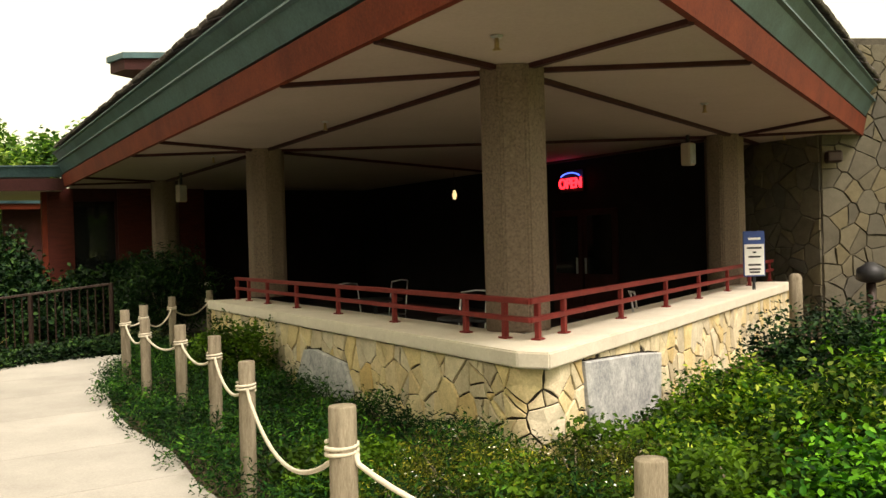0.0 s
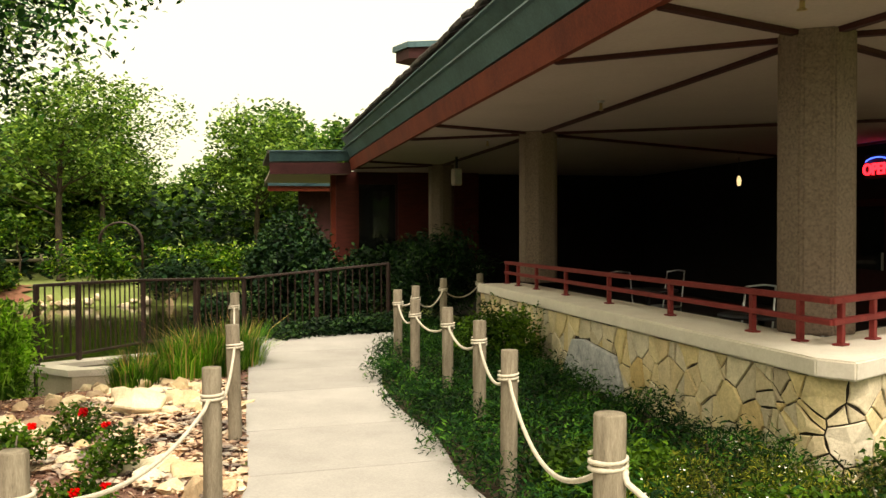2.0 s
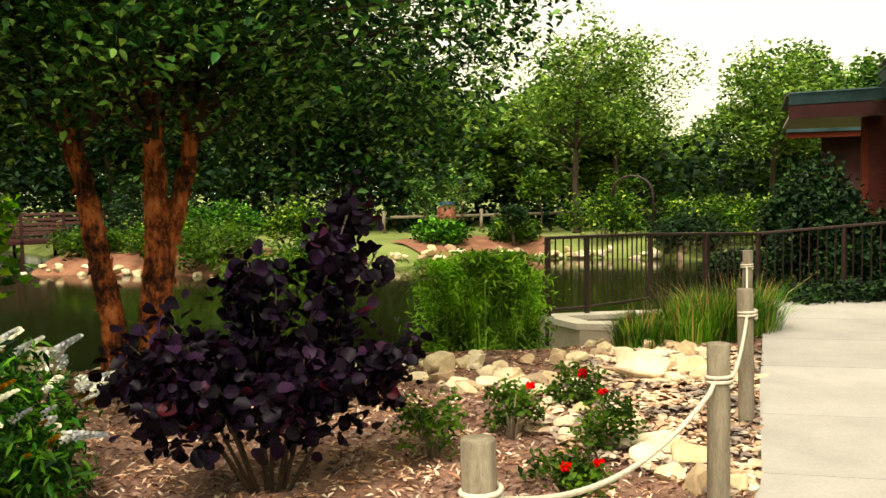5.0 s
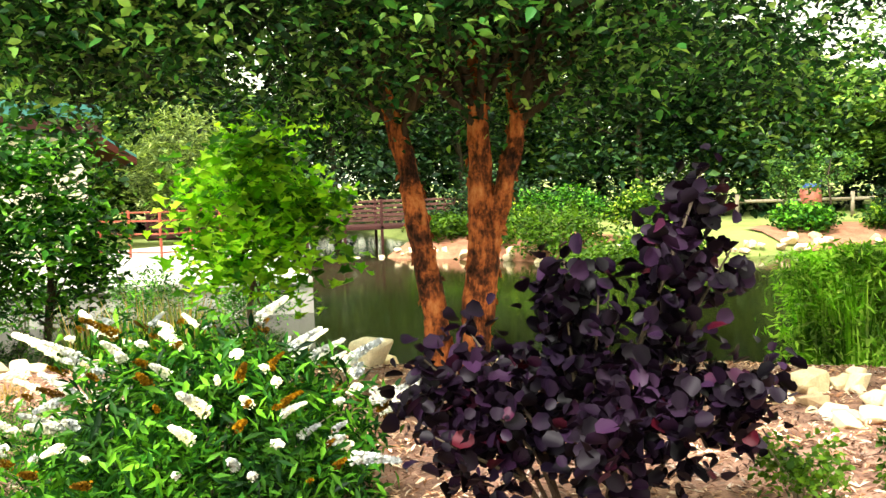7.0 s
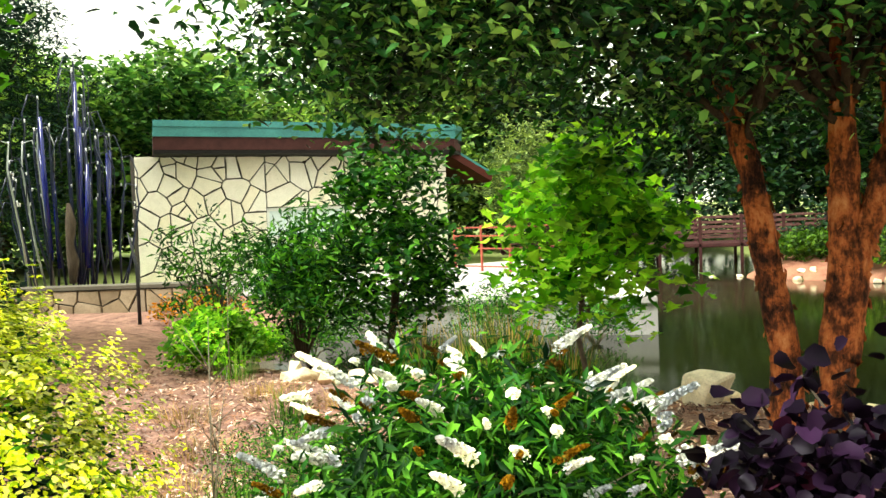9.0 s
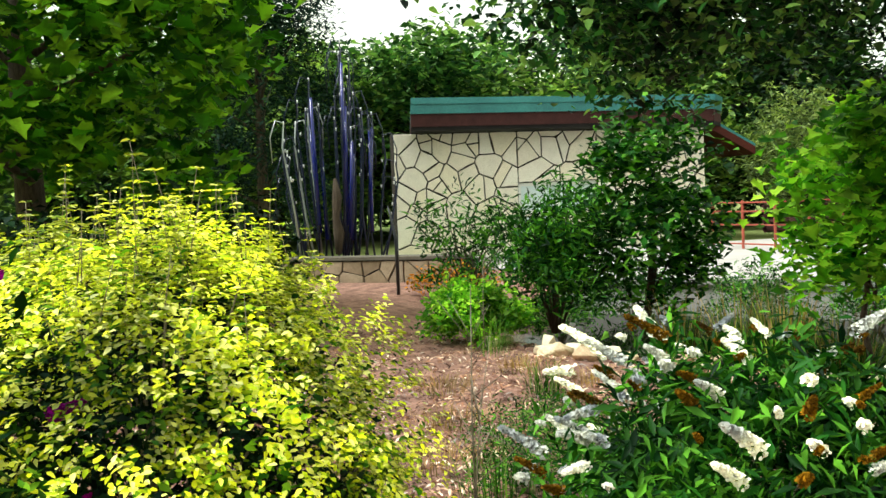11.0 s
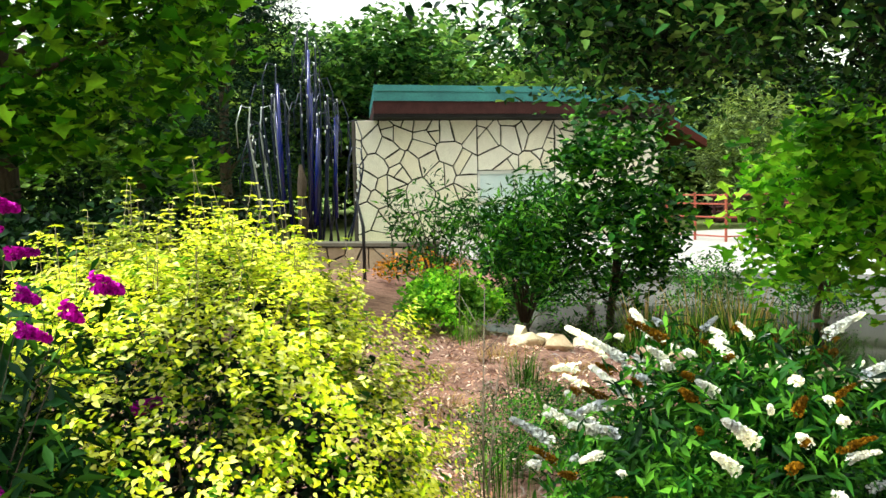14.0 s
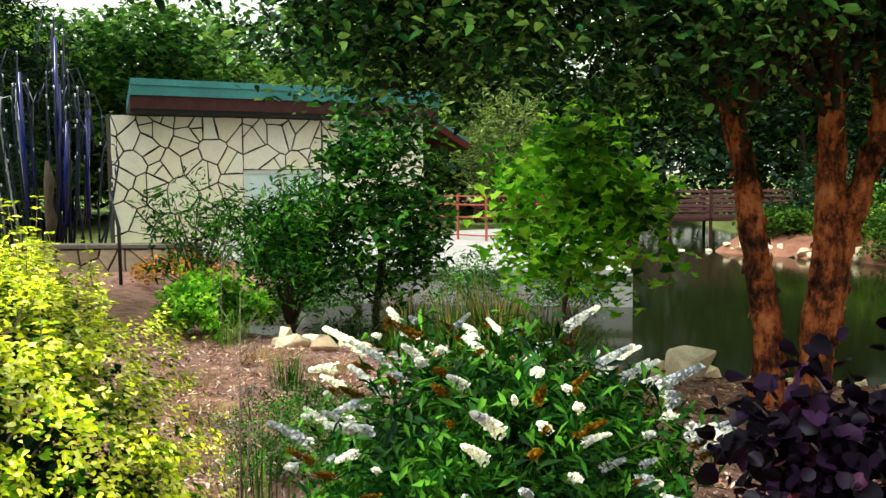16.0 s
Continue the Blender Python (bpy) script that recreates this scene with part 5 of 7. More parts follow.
part("wall", sprism([(0, 0), (WIN[0], 0), (WIN[0], -0.4), (0, -0.4)], -0.2, 3.15), M["mortar"], pav)
part("wall", sprism([(WIN[2], 0), (SL, 0), (SL, -0.4), (WIN[2], -0.4)], -0.2, 3.15), M["mortar"], pav)
part("wall", sprism([(WIN[0], 0), (WIN[2], 0), (WIN[2], -0.4), (WIN[0], -0.4)], -0.2, WIN[1]), M["mortar"], pav)
part("wall", sprism([(WIN[0], 0), (WIN[2], 0), (WIN[2], -0.4), (WIN[0], -0.4)], WIN[3], 3.15), M["mortar"], pav)
part("wall", sprism([(0.1, -0.4), (0.5, -0.4), (2.3, -5.5), (1.9, -5.5)], -0.2, 3.15), M["mortar"], pav)
part("wall", sprism([(SL - 0.4, -0.4), (SL, -0.4), (SL, -5.5), (SL - 0.4, -5.5)], -0.2, 3.15), M["mortar"], pav)
for x0, x1, z0, z1 in ((0, WIN[0], -0.1, 3.15), (WIN[2], SL, -0.1, 3.15), (WIN[0], WIN[2], -0.1, WIN[1] - 0.08), (WIN[0], WIN[2], WIN[3], 3.15)):
    lay_rubble(pav, fr @ Matrix.Translation((x0, 0, z0)), rubble(x1 - x0, z1 - z0, 0.43, rng, 0.018), M["pale_stone"], rng, 0.03)
win = part("window", sprism([(WIN[0], -0.14), (WIN[2], -0.14), (WIN[2], -0.2), (WIN[0], -0.2)], WIN[1], WIN[3]), M["pale_blind"], pav, "window with a pale blind")
for x0, x1, z0, z1 in ((WIN[0], WIN[0] + 0.09, WIN[1], WIN[3]), (WIN[2] - 0.09, WIN[2], WIN[1], WIN[3]), (4.38, 4.47, WIN[1], WIN[3]), (WIN[0], WIN[2], WIN[3] - 0.09, WIN[3]), (WIN[0], WIN[2], WIN[1], WIN[1] + 0.09)):
    part("window_frame", sprism([(x0, -0.05), (x1, -0.05), (x1, -0.13), (x0, -0.13)], z0, z1), M["white_paint"], win)
part("window_sill", sprism([(WIN[0] - 0.1, 0.06), (WIN[2] + 0.1, 0.06), (WIN[2] + 0.1, -0.13), (WIN[0] - 0.1, -0.13)], WIN[1] - 0.08, WIN[1]), M["cap"], win)
part("window_panel", sprism([(WIN[0], 0.03), (4.4, 0.03), (4.4, 0.10), (WIN[0], 0.10)], 0.42, 0.88), M["pale_blind"], pav, "blue-grey panel below the window")
EV = [(0.25, 1.0), (8.5, 1.0), (9.2, 0.2), (9.3, -6), (1.8, -6)]
# near-black soffit: the overhang's shade put into colour
part("soffit", sprism(EV, 3.15, 3.24), M["shade_black"], pav)
part("fascia_board", sprism([(x, o + 0.02) for x, o in EV], 3.24, 3.55), M["beam"], pav, "red fascia board")
part("roof_edge", sprism([(x, o + 0.07) for x, o in EV], 3.55, 3.78), M["teal"], pav, "teal metal roof edge")
part("roof_edge", sprism([(x, o + 0.12) for x, o in EV], 3.78, 3.93), M["teal"], pav, "teal metal roof edge")

gv = [S(x, o, z + t) for t in (0.0, 0.22) for x, o, z in ((SL + 0.05, 0.1, 3.15), (SL + 1.55, 0.1, 2.35), (SL + 1.55, -4.5, 2.35), (SL + 0.05, -4.5, 3.15))]
GF = [(0, 1, 2, 3), (7, 6, 5, 4), (0, 4, 5, 1), (1, 5, 6, 2), (2, 6, 7, 3), (3, 7, 4, 0)]
lean = part("porch_roof", mesh_from(gv, GF), M["redwood"], pav, "red porch roof sloping down from the end wall")
part("roof_edge", mesh_from([p + Vector((0, 0, 0.226)) for p in gv[:4]] + [p + Vector((0, 0, 0.30)) for p in gv[:4]], GF), M["teal"], lean, "teal metal roof edge")

# waterside deck of the pavilion
dock = empty("pavilion_deck", (0, 0, 0), "pale concrete deck with a retaining wall into the pond", "deck", kind="structure")
DK = [(-15.6, 1.55), (-15.7, -4.0), (-18.5, -7.2), (-20.6, -8.6), (-26.4, -1.9), (-27.5, 0.8)]
part("retaining_wall", prism(DK, -1.2, -0.05), M["grey_concrete"], dock)
part("coping", prism([(x + (0.06 if x > -20 else 0), y) for x, y in DK], -0.048, 0.06, 0.01), M["concrete"], dock)

# ---------------------------------------------------------------- trees across the pond
tree("young_maple", (-9.5, 0.68, ground_z(-9.5, 0.68)), 2.6, (0, 0, 1.66), (0.9, 0.9, 1.18), 0.03, "bright_leaf", 201, 60, 34, 0.125, 0.29, "maple", label="young maple with bright green lobed leaves by the water", inner=0.2)
tree("dark_shrub_tree", (-11.45, -1.66, ground_z(-11.45, -1.66)), 3.1, (0, 0, 2.1), (0.72, 0.72, 1.4), 0.06, "bush_leaf", 202, 64, 60, 0.12, 0.28, "plain", label="small dark-leaved tree in front of the pavilion")
bush("multi_stem_shrub", (-10.6, -2.55, 0), (0.66, 0.66, 1.55), "bush_leaf", 203, 95, 50, 0.12, 0.24, "lance", "dense multi-stemmed green shrub before the pavilion", "bush", "pavilion shrubs", stems=14, up=0.2, lift=0.52, inner=0.2, bark="bark")
bush("multi_stem_shrub", (-12.4, -4.45, 0), (0.7, 0.7, 1.6), "bush_leaf", 204, 32, 36, 0.12, 0.24, "lance", "loose green shrub before the pavilion wall", "bush", "pavilion shrubs", stems=12, up=0.2, lift=0.5, inner=0.2, bark="bark")
for i, (x, y, r, h) in enumerate(((-14.9, -1.0, 0.8, 0.9), (-14.6, 0.6, 0.7, 0.7), (-14.8, -2.8, 0.8, 0.9), (-12.9, -3.3, 0.6, 0.7))):
    bush("waterside_shrub", (x, y, -0.5), (r, r, h), "bush_leaf", 215 + i, 50, 40, 0.09, 0.2, "lance", "small green shrub at the foot of the deck wall", "bush", "waterside shrubs")
bush("low_green_bush", (-9.5, -3.1, 0), (0.55, 0.55, 0.62), "bright_leaf", 205, 80, 50, 0.065, 0.14, "plain", "low bright green bush on the mulch")
tree("sycamore", (-8.6, -8.3, 0), 8, (0, 0, 4.1), (2.8, 2.8, 3.4), 0.2, "sycamore_leaf", 206, 190, 66, 0.19, 0.5, "maple", label="broad sycamore with bright green lobed leaves")
tree("dark_cypress", (-17.2, -11.6, 0), 8, (0, 0, 4.0), (1.9, 1.9, 4.4), 0.15, "cypress_and_shade", 207, 240, 80, 0.16, 0.5, "lance", label="tall narrow dark evergreen behind the glass sculpture", inner=0.3)


# ---------------------------------------------------------------- the bed's near shrubs


def dome_points(rng2, n, rx, ry, h, top=0.32, lump=0.12, inner=0.86):
    """Points near the surface of a dome that stands on the ground."""
    out, nor = [], []
    while len(out) < n:
        d = Vector(rng2.normal(size=3)).normalized()
        if d.z < -0.55:
            continue
        k = (1 + lump * noise.noise(d * 3.1) + lump * 0.7 * noise.noise(d * 7.0)) * (inner + (1 - inner) * rng2.random())
        out.append((d.x * rx * k, d.y * ry * k, h * top + d.z * h * (1 - top) * k if d.z > 0 else h * top + d.z * h * top * 1.6 * k))
        nor.append(d)
    p = np.array(out)
    p[:, 2] = np.maximum(p[:, 2], 0.03)
    return p, np.array(nor)


def flower_spike(rng2, length, r, n=150, petal=0.016):
    """A tapered spike of tiny petals along x."""
    t = rng2.random(n) ** 0.8
    a = rng2.random(n) * 6.283
    rad = r * (1 - 0.75 * t) * (0.75 + 0.35 * rng2.random(n))
    pts = np.stack([t * length, np.cos(a) * rad, np.sin(a) * rad - length * 0.10 * t * t], 1)
    return leaf_mesh("flower_spike", pts, petal * (0.7 + 0.6 * rng2.random(n)), rng2, "round", 0.2)


def set_spikes(parent, meshes, mat, anchors, rng2, label, rise=0.5, size=0.8, name="flower_spike"):
    for p, d in anchors:
        flat = Vector((d[0], d[1], 0)) + Vector((rng2.normal() * 0.25, rng2.normal() * 0.25, 0))
        v = flat.normalized() + Vector((0, 0, max(-0.5, min(0.75, d[2] * 1.2 + rise + rng2.normal() * 0.32))))
        ob = part(name, meshes[int(rng2.integers(0, len(meshes)))].copy(), None, parent, label)
        ob.data.materials.clear()
        ob.data.materials.append(mat)
        ob.matrix_local = Matrix.Translation(Vector(p)) @ v.to_track_quat("X", "Z").to_matrix().to_4x4() @ Matrix.Scale(size * float(rng2.uniform(0.7, 1.2)), 4)


def stems_to(parent, targets, r, mat, rng2, foot=0.08):
    for t in targets:
        t = Vector(t)
        a = Vector((t.x * foot, t.y * foot, -0.05))
        mid = a.lerp(t, 0.5) + Vector((t.x * -0.1, t.y * -0.1, 0.08))
        part("stem", tube_mesh([a, mid, t], [r, r * 0.75, r * 0.3], 6, "stem"), mat, parent)


rs = np.random.default_rng(31)
smoke = empty("smoke_bush", (-3.92, 2.02, 0), "purple smoke bush with round dark leaves and bare lower stems", "bush")
# shoots: (direction in plan, reach, height)
shoots = [(80, 0.50, 1.58), (70, 0.46, 1.50), (92, 0.50, 1.45), (80, 0.62, 1.25), (65, 0.38, 1.30), (265, 0.08, 1.24), (240, 0.14, 1.12), (300, 0.12, 1.10), (20, 0.10, 1.15),
          (258, 0.50, 0.98), (270, 0.68, 0.86), (262, 0.74, 0.64), (250, 0.72, 0.55), (280, 0.52, 0.75), (285, 0.72, 0.50), (75, 0.78, 0.70), (88, 0.84, 0.62), (60, 0.66, 0.75), (100, 0.60, 0.62), (0, 0.42, 0.70), (345, 0.5, 0.55), (30, 0.5, 0.62), (170, 0.45, 0.80), (200, 0.5, 0.62), (140, 0.5, 0.70), (230, 0.5, 0.7)]
ends, leaves = [], []
for a, r, h in shoots:
    h = h + 0.10 if h < 0.7 else h
    e2 = Vector((math.cos(radians(a)) * r, math.sin(radians(a)) * r, h))
    ends.append(e2)
    base = Vector((e2.x * 0.5, e2.y * 0.5, 0.20 + h * 0.30))
    for q in range(96):
        f = rs.random() ** 0.8
        c = base.lerp(e2, f) + Vector(rs.normal(size=3)) * (0.105 - 0.045 * f)
        leaves.append(c)
stems_to(smoke, ends[:16], 0.013, M["bark"], rs)
leaves = np.array(leaves)
part("foliage", leaf_mesh("foliage", leaves, 0.073 * (0.6 + 0.7 * rs.random(len(leaves))), rs, "round", 0.15, 0.1), M["purple_leaf"], smoke)

rw2 = np.random.default_rng(41)
wbush = empty("butterfly_bush", (-4.62, 0.42, 0), "green butterfly bush with white flower spikes and spent brown ones", "bush")
p, nn = dome_points(rw2, 660, 0.85, 0.85, 0.92, 0.25, 0.25, 0.45)
stems_to(wbush, p[:22], 0.008, M["twig"], rw2)
pts = cluster_points(rw2, p, 0.13, 22, 0.9)
pts[:, 2] = np.maximum(pts[:, 2], 0.02)
part("foliage", leaf_mesh("foliage", pts, 0.092 * (0.55 + 0.7 * rw2.random(len(pts))), rw2, "lance", 0.25, 0.6), M["bush_leaf"], wbush)
spikes = [flower_spike(rw2, 0.17, 0.025, 220, 0.017), flower_spike(rw2, 0.22, 0.026, 280, 0.017), flower_spike(rw2, 0.07, 0.022, 90, 0.016), flower_spike(rw2, 0.12, 0.020, 140, 0.016), flower_spike(rw2, 0.05, 0.020, 70, 0.015)]
surf, dirs = dome_points(rw2, 330, 0.90, 0.90, 0.97, 0.25, 0.2, 0.93)
dirs[:, 2] = np.clip(dirs[:, 2], -0.2, 0.25)
order = [i for i in range(330) if surf[i][2] > 0.42]
set_spikes(wbush, spikes, M["white_flower"], [(surf[i], dirs[i]) for k, i in enumerate(order[:165]) if k % 3], rw2, "white flower spike", 0.38, 0.90)
set_spikes(wbush, spikes, M["brown_flower"], [(surf[i], dirs[i]) for k, i in enumerate(order[:165]) if k % 3 == 0], rw2, "spent brown flower spike", 0.45, 0.72)

rm = np.random.default_rng(61)
mbush = empty("magenta_butterfly_bush", (-2.45, -1.62, 0), "dark green butterfly bush with magenta flower spikes", "bush")
p, nn = dome_points(rm, 340, 0.65, 0.65, 1.35, 0.3, 0.2, 0.5)
stems_to(mbush, p[:18], 0.008, M["twig"], rm)
pts = cluster_points(rm, p, 0.16, 16, 0.9)
pts[:, 2] = np.maximum(pts[:, 2], 0.02)
part("foliage", leaf_mesh("foliage", pts, 0.12 * (0.55 + 0.7 * rm.random(len(pts))), rm, "lance", 0.25, 0.5), M["cover_leaf"], mbush)
surf, dirs = dome_points(rm, 60, 0.68, 0.68, 1.38, 0.3, 0.1, 0.97)
TIPS = [(0.14, 0.50, 1.60), (0.16, 0.48, 1.55), (0.12, 0.52, 1.48), (0.12, 0.54, 1.39), (0.0, 0.66, 1.40), (0.04, 0.61, 1.34), (0.12, 0.54, 1.30), (0.18, 0.48, 0.92)]
stems_to(mbush, TIPS, 0.003, M["bark"], rm)
mag = [flower_spike(rm, 0.12, 0.030, 190, 0.020), flower_spike(rm, 0.09, 0.030, 150, 0.020)]
set_spikes(mbush, mag, M["magenta"], [(surf[i], dirs[i]) for i in range(60) if surf[i][2] > 0.4][:8] + [(t, (t[0] * 0.5 - 0.5, 0.4, -0.1)) for t in TIPS], rm, "magenta flower spike", -0.1, 0.78)

ry = np.random.default_rng(51)
gold = empty("golden_bush", (-3.46, -1.47, 0), "dense rounded bush with yellow-green variegated leaves", "bush")
p, nn = dome_points(ry, 7800, 0.95, 0.95, 1.48, 0.30, 0.19, 0.80)
keep = [i for i in range(len(p)) if noise.noise(Vector(p[i]) * 8.5) > 0.03 - 0.25 * (p[i][2] > 1.0)]
p, nn = p[keep], nn[keep]
stems_to(gold, p[:26], 0.009, M["twig"], ry)
# rosettes: five leaves round each shoot's tip
cent = np.repeat(p, 11, axis=0) + ry.normal(size=(len(p) * 11, 3)) * 0.020
outw = np.repeat(nn, 11, axis=0)
part("foliage", leaf_mesh("foliage", cent, 0.025 * (0.6 + 0.8 * ry.random(len(cent))), ry, "oval", 0.5, 0.0, outw * 1.0), M["yellow_leaf"], gold)
# near-black leaves put the bush's inner shade into colour
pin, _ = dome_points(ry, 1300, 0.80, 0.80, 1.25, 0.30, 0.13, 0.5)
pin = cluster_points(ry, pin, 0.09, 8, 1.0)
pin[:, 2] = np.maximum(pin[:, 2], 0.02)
part("inner_foliage", leaf_mesh("inner_foliage", pin, 0.042 * (0.6 + 0.8 * ry.random(len(pin))), ry, "plain", 0.2), M["cypress_and_shade"], gold)
pg, ng = dome_points(ry, 1500, 0.90, 0.90, 1.40, 0.30, 0.16, 0.75)
pg = np.repeat(pg, 5, axis=0) + ry.normal(size=(len(pg) * 5, 3)) * 0.025
part("green_foliage", leaf_mesh("green_foliage", pg, 0.034 * (0.6 + 0.8 * ry.random(len(pg))), ry, "oval", 0.4, 0.0, np.repeat(ng, 5, axis=0)), M["sycamore_leaf"], gold, "greener inner leaves")
tips = [q for q in p if q[2] > 1.12][:150]
tl, tn = [], []
for q in tips:
    q = Vector(q)
    e2 = q + Vector((ry.normal() * 0.03, ry.normal() * 0.03, ry.uniform(0.06, 0.27) * (0.6 + 0.4 * (q.z > 1.3))))
    part("shoot", tube_mesh([q - Vector((0, 0, 0.05)), e2], [0.0018, 0.001], 4, "shoot"), M["twig"], gold)
    steps = max(2, int((e2 - q).length / 0.042))
    for f in range(steps + 1):                # a whorl of leaves at each node
        for k in range(4):
            a = k * 1.571 + f * 0.8 + ry.normal() * 0.2
            tl.append(q.lerp(e2, f / steps) + Vector((math.cos(a), math.sin(a), 0.15)) * 0.017)
            tn.append((0, 0, 0.8))
tl = np.array(tl)
part("tip_foliage", leaf_mesh("tip_foliage", tl, 0.030 * (0.7 + 0.6 * ry.random(len(tl))), ry, "oval", 0.7, 0.0, np.array(tn)), M["yellow_leaf"], gold)

# red blooms on the rose bushes
bloom_rng = np.random.default_rng(71)
for x, y, r, h in ROSES[1:]:
    for q in range(2 if x < -4.1 or x > -3.2 else 1):
        a = bloom_rng.uniform(0, 6.28)
        pos = Vector((x + math.cos(a) * r * 0.75, y + math.sin(a) * r * 0.75, h * bloom_rng.uniform(0.7, 1.05)))
        bm = bmesh.new()
        bmesh.ops.create_icosphere(bm, subdivisions=3, radius=0.034)
        for v in bm.verts:                    # petals whirl round the heart
            t = math.atan2(v.co.y, v.co.x) * 5 + v.co.z * 160
            v.co *= 0.82 + 0.26 * math.sin(t) + 0.08 * bloom_rng.normal() * 0.3
            v.co.z *= 0.75
        ob = tagged(part("rose_bloom", bm, M["rose"]), "single red rose bloom on a low bush", "flower", "rose blooms")
        ob.matrix_world = Matrix.Translation(pos)

# wood chips over the mulch
chip_rng = np.random.default_rng(301)
pts = []
while len(pts) < 62000:
    x, y = chip_rng.uniform(-10, -1.2), chip_rng.uniform(-6, 8)
    if in_left_bed(x, y) and chip_rng.random() < 1.2 - 0.09 * math.hypot(x + 1, y - 1):
        pts.append((x, y, ground_z(x, y) + 0.022 + 0.03 * noise.noise(Vector((x * 1.7, y * 1.7, 3))) + 0.012 * chip_rng.random()))
pts = np.array(pts)
tagged(part("wood_chips", leaf_mesh("wood_chips", pts, 0.062 * (0.35 + chip_rng.random(len(pts))), chip_rng, "lance", 0.62), M["chip"]), "scattered reddish bark chips on the bed", "wood chips", kind="stuff")
pts = []
while len(pts) < 2200:
    x, y = chip_rng.uniform(-5.6, -2.4), chip_rng.uniform(3.8, 7.2)
    u, v = (x - OX) * UX + (y - OY) * UY, (x - OX) * VX + (y - OY) * VY
    if in_left_bed(x, y) and v > -4.9:
        pts.append((x, y, 0.035 + 0.01 * chip_rng.random()))
pts = np.array(pts)
tagged(part("flat_pebbles", leaf_mesh("flat_pebbles", pts, 0.065 * (0.5 + chip_rng.random(len(pts))), chip_rng, "round", 0.85), M["pebble"]), "flat pinkish buff stones beside the path", "pebbles", kind="stuff")

# dry grey weed stalks and small weeds on the mulch
for i, (x, y, h, r, n) in enumerate(((-7.4, -1.5, 0.32, 0.25, 130), (-8.9, -2.6, 0.5, 0.4, 60), (-4.9, -0.8, 0.5, 0.35, 60), (-5.6, -0.4, 0.35, 0.3, 90))):
    grass_tuft("weed_tuft", x, y, 0, h, r, n, 320 + i, label="small wispy green weed on the mulch", group="weeds", wide=0.0025)
for i, (x, y, h) in enumerate(((-4.55, -0.75, 1.15), (-4.3, -0.65, 0.8), (-9.0, -2.7, 0.9))):
    rg = np.random.default_rng(330 + i)
    e2 = empty("dry_weed", (x, y, 0), "tall dry grey weed stalk with thin branches", "weed", "dry weeds")
    top = Vector((rg.normal() * 0.08, rg.normal() * 0.08, h))
    part("stalk", tube_mesh([Vector((0, 0, -0.03)), top * 0.5 + Vector((0.02, 0, 0)), top], [0.006, 0.004, 0.0015], 5), M["twig"], e2)
    for q in range(12):
        a = top * rg.uniform(0.25, 0.95)
        part("branch", tube_mesh([a, a + Vector((rg.normal() * 0.10, rg.normal() * 0.10, rg.uniform(0.08, 0.25)))], [0.0025, 0.001], 4), M["twig"], e2)
for i, (x, y, h, r) in enumerate(((-10.4, -0.55, 0.95, 0.55), (-9.9, -0.1, 0.9, 0.5), (-10.2, 0.4, 0.9, 0.5), (-10.8, -1.2, 0.9, 0.5))):
    grass_tuft("feather_grass", x, y, ground_z(x, y), h, r, 500, 340 + i, "lime_leaf", "feathery yellow-green grass near the deck", 0.005, "feather grasses", 45)
for i, (x, y, r, h) in enumerate(((-6.55, -1.0, 0.32, 0.22), (-5.95, -1.05, 0.36, 0.30), (-5.75, -0.5, 0.40, 0.36), (-5.3, -0.85, 0.30, 0.26), (-5.2, -0.3, 0.35, 0.40))):
    bush("feathery_weed", (x, y, 0), (r, r, h), "bush_leaf", 360 + i, 44, 44, 0.030, 0.10, "lance", "low feathery green weed beside the butterfly bush", "weed", "feathery weeds", stems=5, up=0.15)
for i, (x, y, h, r) in enumerate(((-7.3, -2.3, 0.16, 0.4), (-6.4, -1.8, 0.14, 0.45), (-8.2, -2.0, 0.15, 0.4), (-5.6, -1.5, 0.14, 0.4), (-7.9, -1.3, 0.14, 0.35))):
    grass_tuft("dry_grass", x, y, 0, h, r, 150, 370 + i, "straw", "thin patch of dry straw-coloured grass on the mulch", 0.0022, "dry grass patches")
bush("low_fern", (-11.0, -1.9, ground_z(-11, -1.9)), (0.6, 0.6, 0.5), "bush_leaf", 345, 30, 40, 0.07, 0.15, "lance", "low feathery green plant near the deck")

# shrubs added in dark leaf: they stand in for black shade beneath the sycamore
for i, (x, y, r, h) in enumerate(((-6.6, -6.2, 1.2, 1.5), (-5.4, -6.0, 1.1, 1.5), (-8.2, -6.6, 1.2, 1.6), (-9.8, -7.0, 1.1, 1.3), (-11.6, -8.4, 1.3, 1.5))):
    bush("shade_shrub", (x, y, 0), (r, r, h), "dark_leaf", 348 + i, 80, 60, 0.11, 0.28, "plain", "added dark shrub standing in for the black shade under the sycamore", "bush", "shade shrubs", up=0.3)

